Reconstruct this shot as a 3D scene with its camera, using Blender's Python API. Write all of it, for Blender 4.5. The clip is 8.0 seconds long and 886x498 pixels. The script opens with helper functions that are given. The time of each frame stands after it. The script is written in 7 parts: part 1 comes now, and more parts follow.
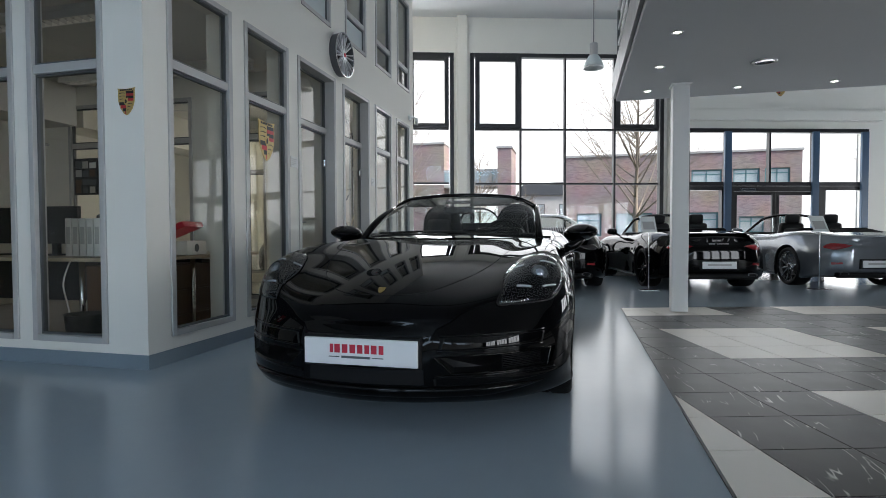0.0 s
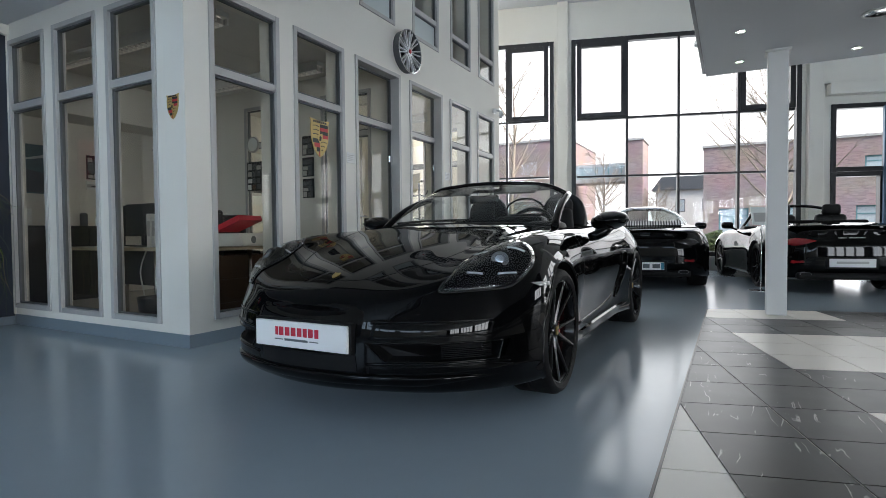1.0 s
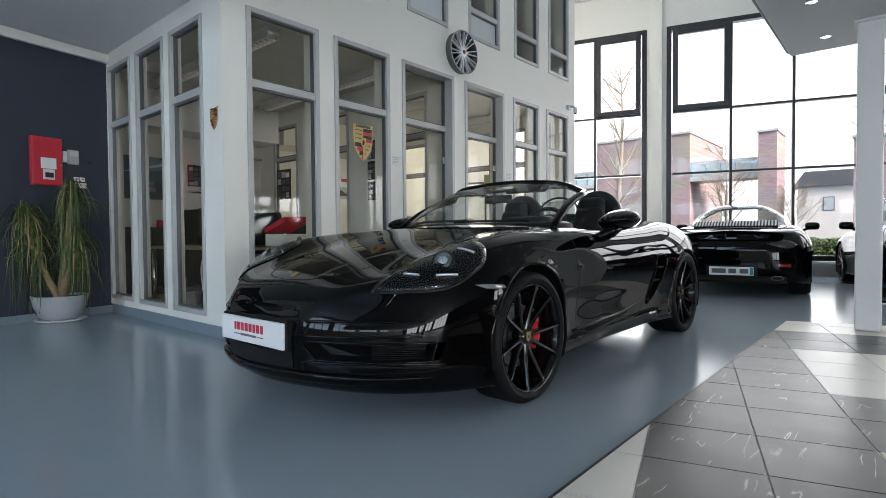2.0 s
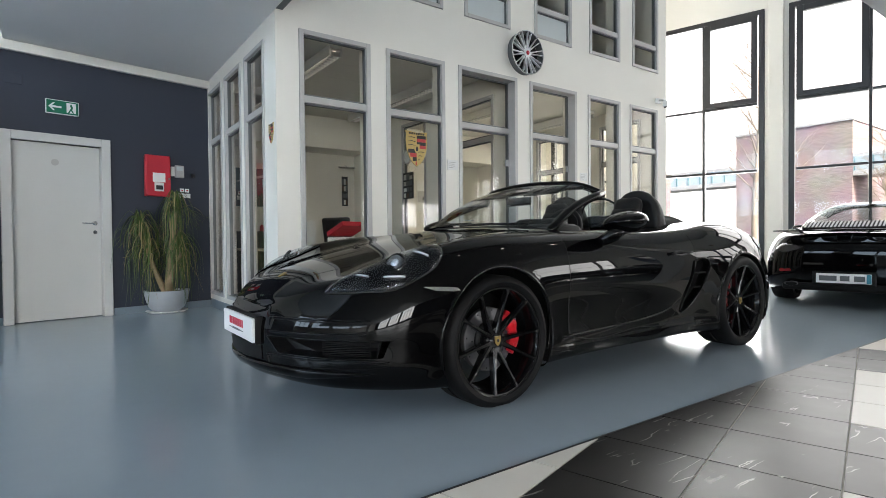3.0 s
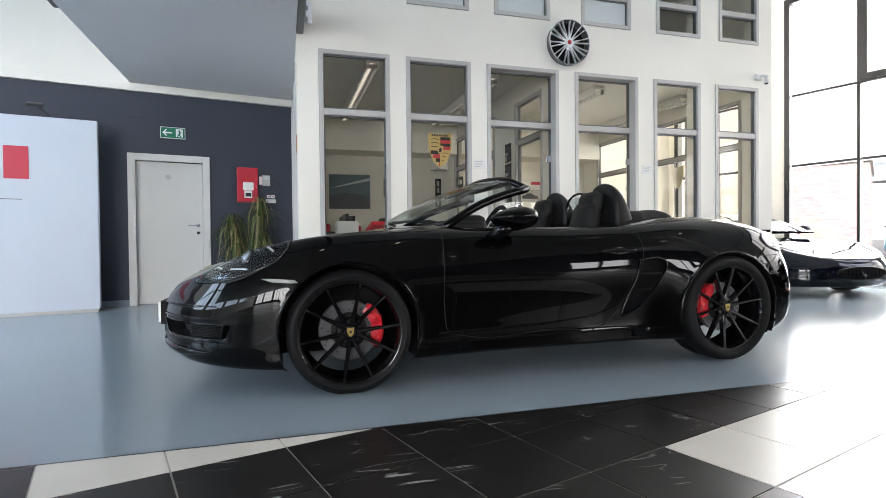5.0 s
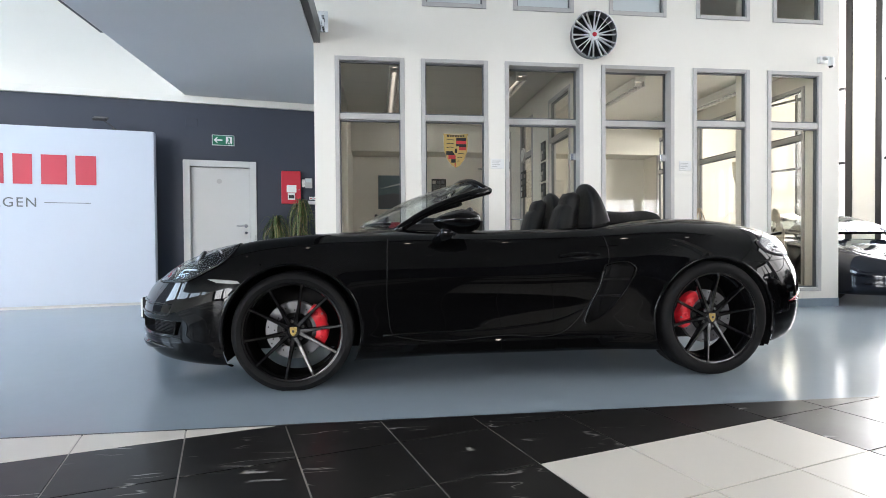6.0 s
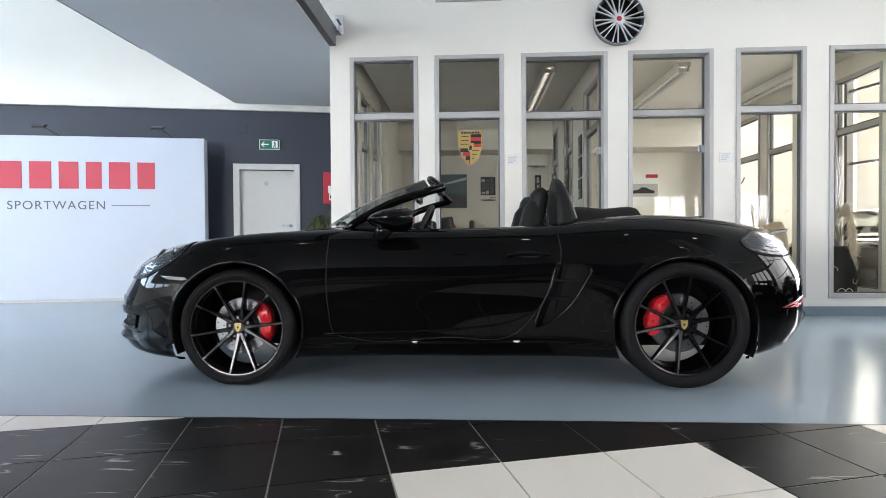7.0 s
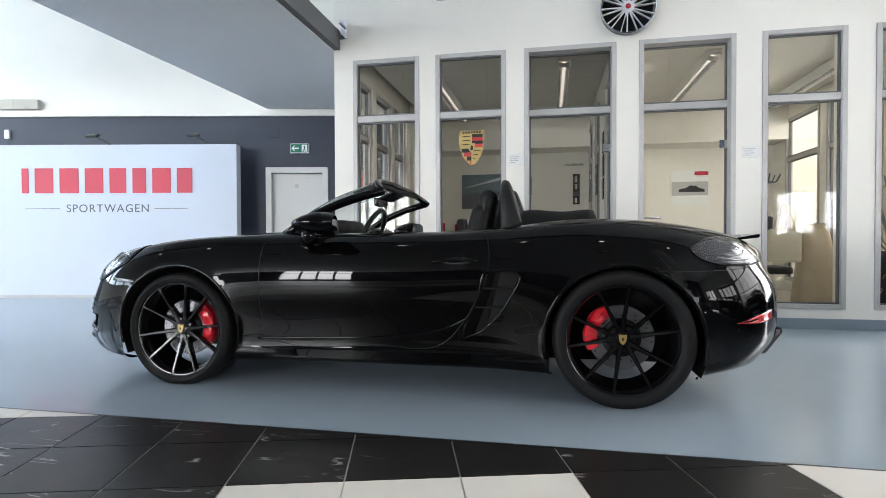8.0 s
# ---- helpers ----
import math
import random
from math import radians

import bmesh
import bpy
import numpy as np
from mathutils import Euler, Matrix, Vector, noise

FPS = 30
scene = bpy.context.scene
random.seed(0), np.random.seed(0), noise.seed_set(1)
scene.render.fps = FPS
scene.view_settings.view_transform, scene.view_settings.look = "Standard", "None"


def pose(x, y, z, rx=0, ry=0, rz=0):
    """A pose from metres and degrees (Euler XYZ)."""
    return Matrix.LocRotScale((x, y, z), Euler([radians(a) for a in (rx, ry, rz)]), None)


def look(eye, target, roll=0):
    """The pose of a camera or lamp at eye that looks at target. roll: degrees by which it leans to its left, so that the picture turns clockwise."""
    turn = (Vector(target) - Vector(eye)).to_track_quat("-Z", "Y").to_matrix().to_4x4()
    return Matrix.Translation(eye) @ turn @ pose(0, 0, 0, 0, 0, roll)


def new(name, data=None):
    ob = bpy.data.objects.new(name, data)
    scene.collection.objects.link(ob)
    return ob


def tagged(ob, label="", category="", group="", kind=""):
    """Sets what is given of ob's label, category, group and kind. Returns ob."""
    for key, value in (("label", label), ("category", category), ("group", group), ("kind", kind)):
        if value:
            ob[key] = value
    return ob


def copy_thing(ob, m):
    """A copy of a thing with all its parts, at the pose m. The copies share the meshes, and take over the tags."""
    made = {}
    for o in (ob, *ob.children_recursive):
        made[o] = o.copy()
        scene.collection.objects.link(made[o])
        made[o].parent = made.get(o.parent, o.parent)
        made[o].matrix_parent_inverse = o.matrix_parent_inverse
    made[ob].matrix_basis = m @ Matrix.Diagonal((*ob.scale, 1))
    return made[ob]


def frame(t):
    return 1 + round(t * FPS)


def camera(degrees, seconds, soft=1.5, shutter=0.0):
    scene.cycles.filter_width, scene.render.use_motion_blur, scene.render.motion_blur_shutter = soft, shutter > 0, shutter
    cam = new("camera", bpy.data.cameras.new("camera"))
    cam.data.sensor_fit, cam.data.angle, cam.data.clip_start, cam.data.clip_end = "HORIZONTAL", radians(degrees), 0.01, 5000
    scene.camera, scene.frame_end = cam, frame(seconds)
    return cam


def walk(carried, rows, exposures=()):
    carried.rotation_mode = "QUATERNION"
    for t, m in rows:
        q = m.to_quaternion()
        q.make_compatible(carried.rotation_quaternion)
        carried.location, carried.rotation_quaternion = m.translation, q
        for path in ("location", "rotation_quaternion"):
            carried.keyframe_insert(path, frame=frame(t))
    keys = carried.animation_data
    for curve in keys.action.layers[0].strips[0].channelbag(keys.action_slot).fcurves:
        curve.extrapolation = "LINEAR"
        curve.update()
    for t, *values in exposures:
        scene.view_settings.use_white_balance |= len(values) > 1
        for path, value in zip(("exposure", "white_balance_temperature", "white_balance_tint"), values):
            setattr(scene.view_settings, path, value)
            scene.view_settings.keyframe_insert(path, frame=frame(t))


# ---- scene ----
cam = camera(79.2, 8.0, 0.6)
PATH = [
    (0, (0.343, 0.195, 0.922), (-0.139, 2.135, 0.864), -0.2),
    (0.5, (0.725, 0.389, 0.882), (0.001, 2.252, 0.82), -0.4),
    (1, (1.099, 0.599, 0.848), (0.153, 2.36, 0.79), -0.5),
    (1.2, (1.24, 0.685, 0.85), (0.22, 2.404, 0.793), -0.5),
    (2.3, (1.894, 1.23, 0.836), (0.491, 2.655, 0.79), -0.5),
    (2.5, (2.014, 1.335, 0.839), (0.547, 2.694, 0.796), -0.6),
    (3, (2.306, 1.621, 0.835), (0.681, 2.787, 0.799), -0.5),
    (3.5, (2.572, 1.936, 0.821), (0.833, 2.923, 0.788), -0.5),
    (4, (2.844, 2.282, 0.811), (1.024, 3.111, 0.786), -0.5),
    (4.5, (3.025, 2.671, 0.801), (1.15, 3.366, 0.771), -0.5),
    (5.8, (3.297, 3.705, 0.811), (1.324, 4.031, 0.782), -0.5),
    (6, (3.319, 3.871, 0.823), (1.334, 4.115, 0.79), -0.4),
    (6.5, (3.324, 4.322, 0.829), (1.325, 4.384, 0.798), -0.5),
    (7, (3.265, 4.739, 0.812), (1.268, 4.633, 0.779), -0.4),
    (7.5, (3.184, 5.143, 0.824), (1.201, 4.879, 0.789), -0.3),
    (8, (3.064, 5.543, 0.84), (1.103, 5.149, 0.806), -0.2),
]
walk(cam, [(t, look(eye, target, roll)) for t, eye, target, roll in PATH], exposures=((0.0, 0.80, 6450, 11), (0.5, 0.97, 6470, 11), (1.0, 1.07, 6480, 11), (2.5, 1.54, 6660, 12), (3.2, 1.80, 6900, 12), (4.5, 1.99, 6860, 14), (6.2, 2.22, 6740, 14), (8.0, 2.18, 6700, 13)))

# ---- light ----
world = bpy.data.worlds.new("sky")
scene.world = world
world.use_nodes = True
wn = world.node_tree
wn.nodes.clear()
sky = wn.nodes.new("ShaderNodeTexSky")
sky.sky_type = "NISHITA"
sky.sun_disc = False
sky.sun_elevation = radians(38)
sky.sun_rotation = radians(100)
sky.air_density, sky.dust_density, sky.ozone_density = 1.0, 2.5, 1.5
bg = wn.nodes.new("ShaderNodeBackground")
bg.inputs["Strength"].default_value = 0.15
wo = wn.nodes.new("ShaderNodeOutputWorld")
wn.links.new(sky.outputs[0], bg.inputs["Color"])
wn.links.new(bg.outputs[0], wo.inputs["Surface"])

sun = new("sun", bpy.data.lights.new("sun", "SUN"))
sun.data.energy, sun.data.angle, sun.data.color = 3.0, radians(12), (1.0, 0.96, 0.91)
sun.matrix_world = look((30, -6, 24), (0, 4, 0))


def window_lamp(name, m, w, h, power, color=(0.93, 0.97, 1.0)):
    """Sky light that comes in through a window's opening; local -z is the way it shines."""
    lamp = bpy.data.lights.new(name, "AREA")
    lamp.shape, lamp.size, lamp.size_y, lamp.energy, lamp.color = "RECTANGLE", w, h, power, color
    ob = new(name, lamp)
    ob.matrix_world = m
    return ob


# ---- materials ----
def node(nt, kind, **values):
    n = nt.nodes.new(kind)
    for k, v in values.items():
        n.inputs[k].default_value = v
    return n


def mat(name, color, rough=0.5, metal=0.0, vary=0.12, scale=3.0, fine=60.0, bump=0.0, coat=0.0, spec=0.5, rvary=0.15, each=0.0):
    """A surface with stains at one scale and grain at another; each: how much one piece differs from the next."""
    m = bpy.data.materials.new(name)
    m.use_nodes = True
    nt = m.node_tree
    nt.nodes.clear()
    out = nt.nodes.new("ShaderNodeOutputMaterial")
    b = nt.nodes.new("ShaderNodeBsdfPrincipled")
    nt.links.new(b.outputs[0], out.inputs[0])
    b.inputs["Metallic"].default_value = metal
    b.inputs["Specular IOR Level"].default_value = spec
    b.inputs["Coat Weight"].default_value = coat
    b.inputs["Coat Roughness"].default_value = 0.03
    tc = nt.nodes.new("ShaderNodeTexCoord")
    big = node(nt, "ShaderNodeTexNoise", Scale=scale, Detail=5.0, Roughness=0.6)
    small = node(nt, "ShaderNodeTexNoise", Scale=fine, Detail=3.0)
    nt.links.new(tc.outputs["Object"], big.inputs["Vector"])
    nt.links.new(tc.outputs["Object"], small.inputs["Vector"])
    add = nt.nodes.new("ShaderNodeMath")
    add.operation = "MULTIPLY_ADD"
    nt.links.new(small.outputs[0], add.inputs[0])
    add.inputs[1].default_value = 0.35
    nt.links.new(big.outputs[0], add.inputs[2])
    src = add.outputs[0]
    if each:
        info = nt.nodes.new("ShaderNodeObjectInfo")
        more = nt.nodes.new("ShaderNodeMath")
        more.operation = "MULTIPLY_ADD"
        nt.links.new(info.outputs["Random"], more.inputs[0])
        more.inputs[1].default_value = each
        nt.links.new(src, more.inputs[2])
        src = more.outputs[0]
    ramp = nt.nodes.new("ShaderNodeMapRange")
    ramp.inputs["From Min"].default_value, ramp.inputs["From Max"].default_value = 0.35, 1.0 + each
    ramp.inputs["To Min"].default_value, ramp.inputs["To Max"].default_value = 1 - vary, 1 + vary
    nt.links.new(src, ramp.inputs["Value"])
    mix = nt.nodes.new("ShaderNodeVectorMath")
    mix.operation = "SCALE"
    mix.inputs[0].default_value = color
    nt.links.new(ramp.outputs[0], mix.inputs["Scale"])
    nt.links.new(mix.outputs[0], b.inputs["Base Color"])
    rr = nt.nodes.new("ShaderNodeMapRange")
    rr.inputs["From Min"].default_value, rr.inputs["From Max"].default_value = 0.35, 0.75
    rr.inputs["To Min"].default_value, rr.inputs["To Max"].default_value = max(0.0, rough * (1 - rvary)), min(1.0, rough * (1 + rvary))
    nt.links.new(big.outputs[0], rr.inputs["Value"])
    nt.links.new(rr.outputs[0], b.inputs["Roughness"])
    if bump:
        bp = node(nt, "ShaderNodeBump", Strength=bump, Distance=0.004)
        nt.links.new(small.outputs[0], bp.inputs["Height"])
        nt.links.new(bp.outputs[0], b.inputs["Normal"])
    return m


def glow(name, color, strength):
    m = bpy.data.materials.new(name)
    m.use_nodes = True
    nt = m.node_tree
    nt.nodes.clear()
    out = nt.nodes.new("ShaderNodeOutputMaterial")
    e = nt.nodes.new("ShaderNodeEmission")
    e.inputs["Color"].default_value, e.inputs["Strength"].default_value = (*color, 1), strength
    nt.links.new(e.outputs[0], out.inputs[0])
    return m


def glass(name, tint=(0.95, 0.97, 0.97), reflect=1.45, sheen=0.9):
    """A thin pane: clear, with a mirror sheen that grows towards a glancing view."""
    m = bpy.data.materials.new(name)
    m.use_nodes = True
    nt = m.node_tree
    nt.nodes.clear()
    out = nt.nodes.new("ShaderNodeOutputMaterial")
    edge = node(nt, "ShaderNodeLayerWeight", Blend=0.5)
    steep = nt.nodes.new("ShaderNodeMath")
    steep.operation = "POWER"
    nt.links.new(edge.outputs["Facing"], steep.inputs[0])
    steep.inputs[1].default_value = 5.0
    fres = nt.nodes.new("ShaderNodeMath")
    fres.operation = "MULTIPLY_ADD"
    nt.links.new(steep.outputs[0], fres.inputs[0])
    fres.inputs[1].default_value = sheen
    fres.inputs[2].default_value = ((reflect - 1) / (reflect + 1)) ** 2
    clear = nt.nodes.new("ShaderNodeBsdfTransparent")
    clear.inputs["Color"].default_value = (*tint, 1)
    gloss = node(nt, "ShaderNodeBsdfGlossy", Roughness=0.01)
    ms = nt.nodes.new("ShaderNodeMixShader")
    nt.links.new(fres.outputs[0], ms.inputs[0])
    nt.links.new(clear.outputs[0], ms.inputs[1])
    nt.links.new(gloss.outputs[0], ms.inputs[2])
    nt.links.new(ms.outputs[0], out.inputs[0])
    return m


def marble(name):
    """Polished black marble with broken white veins that differ from tile to tile."""
    m = mat(name, (0.014, 0.0125, 0.012), rough=0.34, vary=0.3, scale=4, rvary=0.1, spec=0.31)
    nt = m.node_tree
    b = next(n for n in nt.nodes if n.type == "BSDF_PRINCIPLED")
    tc = nt.nodes.new("ShaderNodeTexCoord")
    info = nt.nodes.new("ShaderNodeObjectInfo")
    off = nt.nodes.new("ShaderNodeVectorMath")
    off.operation = "MULTIPLY_ADD"
    nt.links.new(info.outputs["Random"], off.inputs[0])
    off.inputs[1].default_value = (37.0, 23.0, 11.0)
    nt.links.new(tc.outputs["Object"], off.inputs[2])
    warp = node(nt, "ShaderNodeTexNoise", Scale=3.0, Detail=4.0, Roughness=0.6)
    nt.links.new(off.outputs[0], warp.inputs["Vector"])
    push = nt.nodes.new("ShaderNodeVectorMath")
    push.operation = "MULTIPLY_ADD"
    nt.links.new(warp.outputs["Color"], push.inputs[0])
    push.inputs[1].default_value = (0.22, 0.22, 0.22)
    grain = nt.nodes.new("ShaderNodeMapping")
    grain.inputs["Rotation"].default_value = (0, 0, radians(40))
    grain.inputs["Scale"].default_value = (4.2, 0.55, 1.0)
    nt.links.new(off.outputs[0], grain.inputs["Vector"])
    nt.links.new(grain.outputs[0], push.inputs[2])
    vein = node(nt, "ShaderNodeTexNoise", Scale=2.6, Detail=2.0)
    nt.links.new(push.outputs[0], vein.inputs["Vector"])
    line = nt.nodes.new("ShaderNodeMapRange")
    dist = nt.nodes.new("ShaderNodeMath")
    dist.operation = "SUBTRACT"
    nt.links.new(vein.outputs[0], dist.inputs[0])
    dist.inputs[1].default_value = 0.52
    ab = nt.nodes.new("ShaderNodeMath")
    ab.operation = "ABSOLUTE"
    nt.links.new(dist.outputs[0], ab.inputs[0])
    line.inputs["From Min"].default_value, line.inputs["From Max"].default_value = 0.0, 0.013
    line.inputs["To Min"].default_value, line.inputs["To Max"].default_value = 1.0, 0.0
    nt.links.new(ab.outputs[0], line.inputs["Value"])
    patch = node(nt, "ShaderNodeTexNoise", Scale=5.0, Detail=2.0)
    nt.links.new(off.outputs[0], patch.inputs["Vector"])
    gate = nt.nodes.new("ShaderNodeMapRange")
    gate.inputs["From Min"].default_value, gate.inputs["From Max"].default_value = 0.558, 0.65
    nt.links.new(patch.outputs[0], gate.inputs["Value"])
    mul = nt.nodes.new("ShaderNodeMath")
    mul.operation = "MULTIPLY"
    nt.links.new(line.outputs[0], mul.inputs[0])
    nt.links.new(gate.outputs[0], mul.inputs[1])
    mixc = nt.nodes.new("ShaderNodeMix")
    mixc.data_type = "RGBA"
    base = b.inputs["Base Color"].links[0].from_socket
    nt.links.new(mul.outputs[0], mixc.inputs[0])
    nt.links.new(base, mixc.inputs[6])
    mixc.inputs[7].default_value = (0.52, 0.50, 0.47, 1)
    nt.links.new(mixc.outputs[2], b.inputs["Base Color"])
    return m


M = dict(
    wall=mat("white_plaster", (0.80, 0.775, 0.71), 0.75, vary=0.03, scale=1.2, fine=180, bump=0.15),
    ceiling=mat("ceiling_paint", (0.67, 0.68, 0.69), 0.8, vary=0.03, scale=0.8),
    officeceiling=mat("office_ceiling", (0.74, 0.72, 0.67), 0.8, vary=0.03, scale=0.8),
    soffit=mat("soffit_paint", (0.66, 0.67, 0.68), 0.75, vary=0.03, scale=0.8, fine=150, bump=0.08),
    bridge=mat("bridge_paint", (0.80, 0.81, 0.82), 0.75, vary=0.03, scale=0.8, fine=150, bump=0.08),
    blue=mat("dark_blue_paint", (0.030, 0.037, 0.055), 0.6, vary=0.10, scale=1.5, fine=160, bump=0.15),
    floor=mat("blue_grey_resin", (0.325, 0.385, 0.43), 0.15, vary=0.04, scale=0.5, fine=9, rvary=0.0, spec=0.22),
    base=mat("grey_base", (0.20, 0.25, 0.29), 0.4, vary=0.08),
    frame=mat("grey_frame", (0.47, 0.46, 0.445), 0.42, metal=0.1, vary=0.06, scale=5),
    black=mat("black_frame", (0.016, 0.016, 0.018), 0.38, vary=0.15),
    bluepost=mat("blue_post", (0.05, 0.10, 0.17), 0.4, vary=0.1),
    column=mat("white_column", (0.74, 0.73, 0.71), 0.5, vary=0.04, scale=2),
    steel=mat("dark_steel", (0.12, 0.125, 0.13), 0.45, metal=0.4, vary=0.12),
    door=mat("door_white", (0.62, 0.62, 0.60), 0.5, vary=0.02, scale=2),
    panel=mat("panel_white", (0.55, 0.60, 0.68), 0.6, vary=0.03, scale=1.3, fine=90, bump=0.05),
    red=mat("red_paint", (0.52, 0.02, 0.04), 0.45, vary=0.05),
    letter=mat("letter_red", (0.55, 0.025, 0.055), 0.5, vary=0.04),
    grey=mat("letter_grey", (0.10, 0.11, 0.12), 0.5, vary=0.05),
    green=mat("sign_green", (0.0, 0.16, 0.085), 0.4, vary=0.04),
    signwhite=mat("sign_white", (0.80, 0.82, 0.80), 0.4, vary=0.02),
    whiteplastic=mat("white_plastic", (0.74, 0.74, 0.72), 0.4, vary=0.03),
    chrome=mat("chrome", (0.75, 0.75, 0.76), 0.14, metal=1.0, vary=0.05),
    polished=mat("turned_silver", (0.78, 0.78, 0.79), 0.34, metal=0.7, vary=0.05),
    gold=mat("shield_gold", (0.48, 0.35, 0.13), 0.35, metal=0.3, vary=0.08),
    darkred=mat("shield_red", (0.45, 0.03, 0.035), 0.4, vary=0.06),
    shieldblack=mat("shield_black", (0.012, 0.012, 0.012), 0.4, vary=0.1),
    whitetile=mat("white_tile", (0.76, 0.71, 0.635), 0.32, vary=0.03, scale=5, rvary=0.1, each=0.35, spec=0.26),
    blacktile=marble("black_marble_tile"),
    joint=mat("tile_joint", (0.50, 0.47, 0.43), 0.8, vary=0.15, fine=90, bump=0.1),
    glass=glass("window_glass", (0.985, 0.99, 0.985)),
    officeglass=glass("double_glazing", (0.925, 0.905, 0.835), 1.5, 1.6),
    carglass=glass("car_glass", (0.80, 0.84, 0.83), 1.5),
    frosted=mat("frosted_film", (0.55, 0.60, 0.60), 0.6, vary=0.03),
    desk=mat("desk_wood", (0.42, 0.34, 0.24), 0.45, vary=0.12, scale=8),
    darkwood=mat("dark_wood", (0.10, 0.055, 0.03), 0.4, vary=0.3, scale=7),
    blackplastic=mat("black_plastic", (0.02, 0.02, 0.021), 0.45, vary=0.2, fine=200, bump=0.1),
    carpet=mat("office_floor", (0.36, 0.33, 0.29), 0.85, vary=0.15, fine=200, bump=0.3),
)


# ---- mesh helpers ----
def box(bm, x0, x1, y0, y1, z0, z1, bevel=0.0):
    v = [bm.verts.new((x, y, z)) for z in (z0, z1) for x, y in ((x0, y0), (x1, y0), (x1, y1), (x0, y1))]
    fs = [bm.faces.new([v[i] for i in q]) for q in ((3, 2, 1, 0), (4, 5, 6, 7), (0, 1, 5, 4), (1, 2, 6, 5), (2, 3, 7, 6), (3, 0, 4, 7))]
    if bevel:
        bmesh.ops.bevel(bm, geom=list({e for f in fs for e in f.edges}), offset=bevel, segments=2, affect="EDGES", profile=0.5)
    return bm


def boxes(*rows, bevel=0.0):
    bm = bmesh.new()
    for r in rows:
        box(bm, *r, bevel=bevel)
    return bm


def lathe(profile, n=48, axis="z", close=False, caps=False):
    """Turn (radius, height) pairs round an axis."""
    bm = bmesh.new()
    rings = []
    for r, h in profile:
        ring = []
        for k in range(n):
            a = 2 * math.pi * k / n
            p = (r * math.cos(a), r * math.sin(a), h)
            ring.append(bm.verts.new(p if axis == "z" else (h, p[0], p[1]) if axis == "x" else (p[0], h, p[1])))
        rings.append(ring)
    pairs = list(zip(rings, rings[1:])) + ([(rings[-1], rings[0])] if close else [])
    for a, b in pairs:
        for k in range(n):
            bm.faces.new((a[k], a[(k + 1) % n], b[(k + 1) % n], b[k]))
    if caps:
        for ring, flip in ((rings[0], True), (rings[-1], False)):
            if (ring[0].co - ring[n // 2].co).length > 1e-4:
                bm.faces.new(ring[::-1] if flip else ring)
    bmesh.ops.remove_doubles(bm, verts=bm.verts, dist=1e-6)
    bmesh.ops.recalc_face_normals(bm, faces=bm.faces)
    return bm


def tube(points, r, n=8, caps=True, rend=None):
    """A round bar along points; rend: the radius at its end."""
    bm = bmesh.new()
    rings = []
    pts = [Vector(p) for p in points]
    for i, p in enumerate(pts):
        d = (pts[min(i + 1, len(pts) - 1)] - pts[max(i - 1, 0)]).normalized()
        a = d.orthogonal().normalized() if i == 0 else (a - d * a.dot(d)).normalized()
        b = d.cross(a)
        rad = r if rend is None else r + (rend - r) * i / (len(pts) - 1)
        rings.append([bm.verts.new(p + (a * math.cos(t) + b * math.sin(t)) * rad) for t in (2 * math.pi * k / n for k in range(n))])
    for u, v in zip(rings, rings[1:]):
        for k in range(n):
            bm.faces.new((u[k], u[(k + 1) % n], v[(k + 1) % n], v[k]))
    if caps:
        bm.faces.new(rings[0][::-1])
        bm.faces.new(rings[-1])
    return bm


def prism(outline, y0, y1, bevel=0.0):
    """A flat shape given by (x, z) corners, as thick as y0 to y1."""
    bm = bmesh.new()
    a = [bm.verts.new((x, y0, z)) for x, z in outline]
    b = [bm.verts.new((x, y1, z)) for x, z in outline]
    n = len(outline)
    fs = [bm.faces.new(a), bm.faces.new(b[::-1])]
    fs += [bm.faces.new((a[i], b[i], b[(i + 1) % n], a[(i + 1) % n])) for i in range(n)]
    bmesh.ops.recalc_face_normals(bm, faces=bm.faces)
    if bevel:
        bmesh.ops.bevel(bm, geom=list(bm.edges), offset=bevel, segments=2, affect="EDGES", profile=0.5)
    return bm


def join(*bms):
    out = bmesh.new()
    for b in bms:
        me = bpy.data.meshes.new("tmp")
        b.to_mesh(me)
        out.from_mesh(me)
        bpy.data.meshes.remove(me)
        b.free()
    return out


def moved(bm, m):
    bmesh.ops.transform(bm, matrix=m, verts=bm.verts)
    return bm


def mesh_of(name, bm, material, smooth=False):
    me = bpy.data.meshes.new(name)
    bm.to_mesh(me)
    bm.free()
    if material:
        me.materials.append(material)
    if smooth:
        me.shade_smooth()
    return me


def part(name, bm, material, parent=None, label="", smooth=False, at=None, sharp=None):
    """One mesh object under a thing, or by itself."""
    me = bm if isinstance(bm, bpy.types.Mesh) else mesh_of(name, bm, material, smooth)
    if sharp is not None:
        me.set_sharp_from_angle(angle=radians(sharp))
    ob = new(name, me)
    if parent:
        ob.parent = parent
    if at is not None:
        ob.matrix_basis = at
    if label:
        tagged(ob, label)
    return ob


def thing(name, label, category, m=None, group="", kind=""):
    ob = new(name)
    ob.empty_display_size = 0.1
    if m is not None:
        ob.matrix_basis = m
    return tagged(ob, label, category, group, kind)


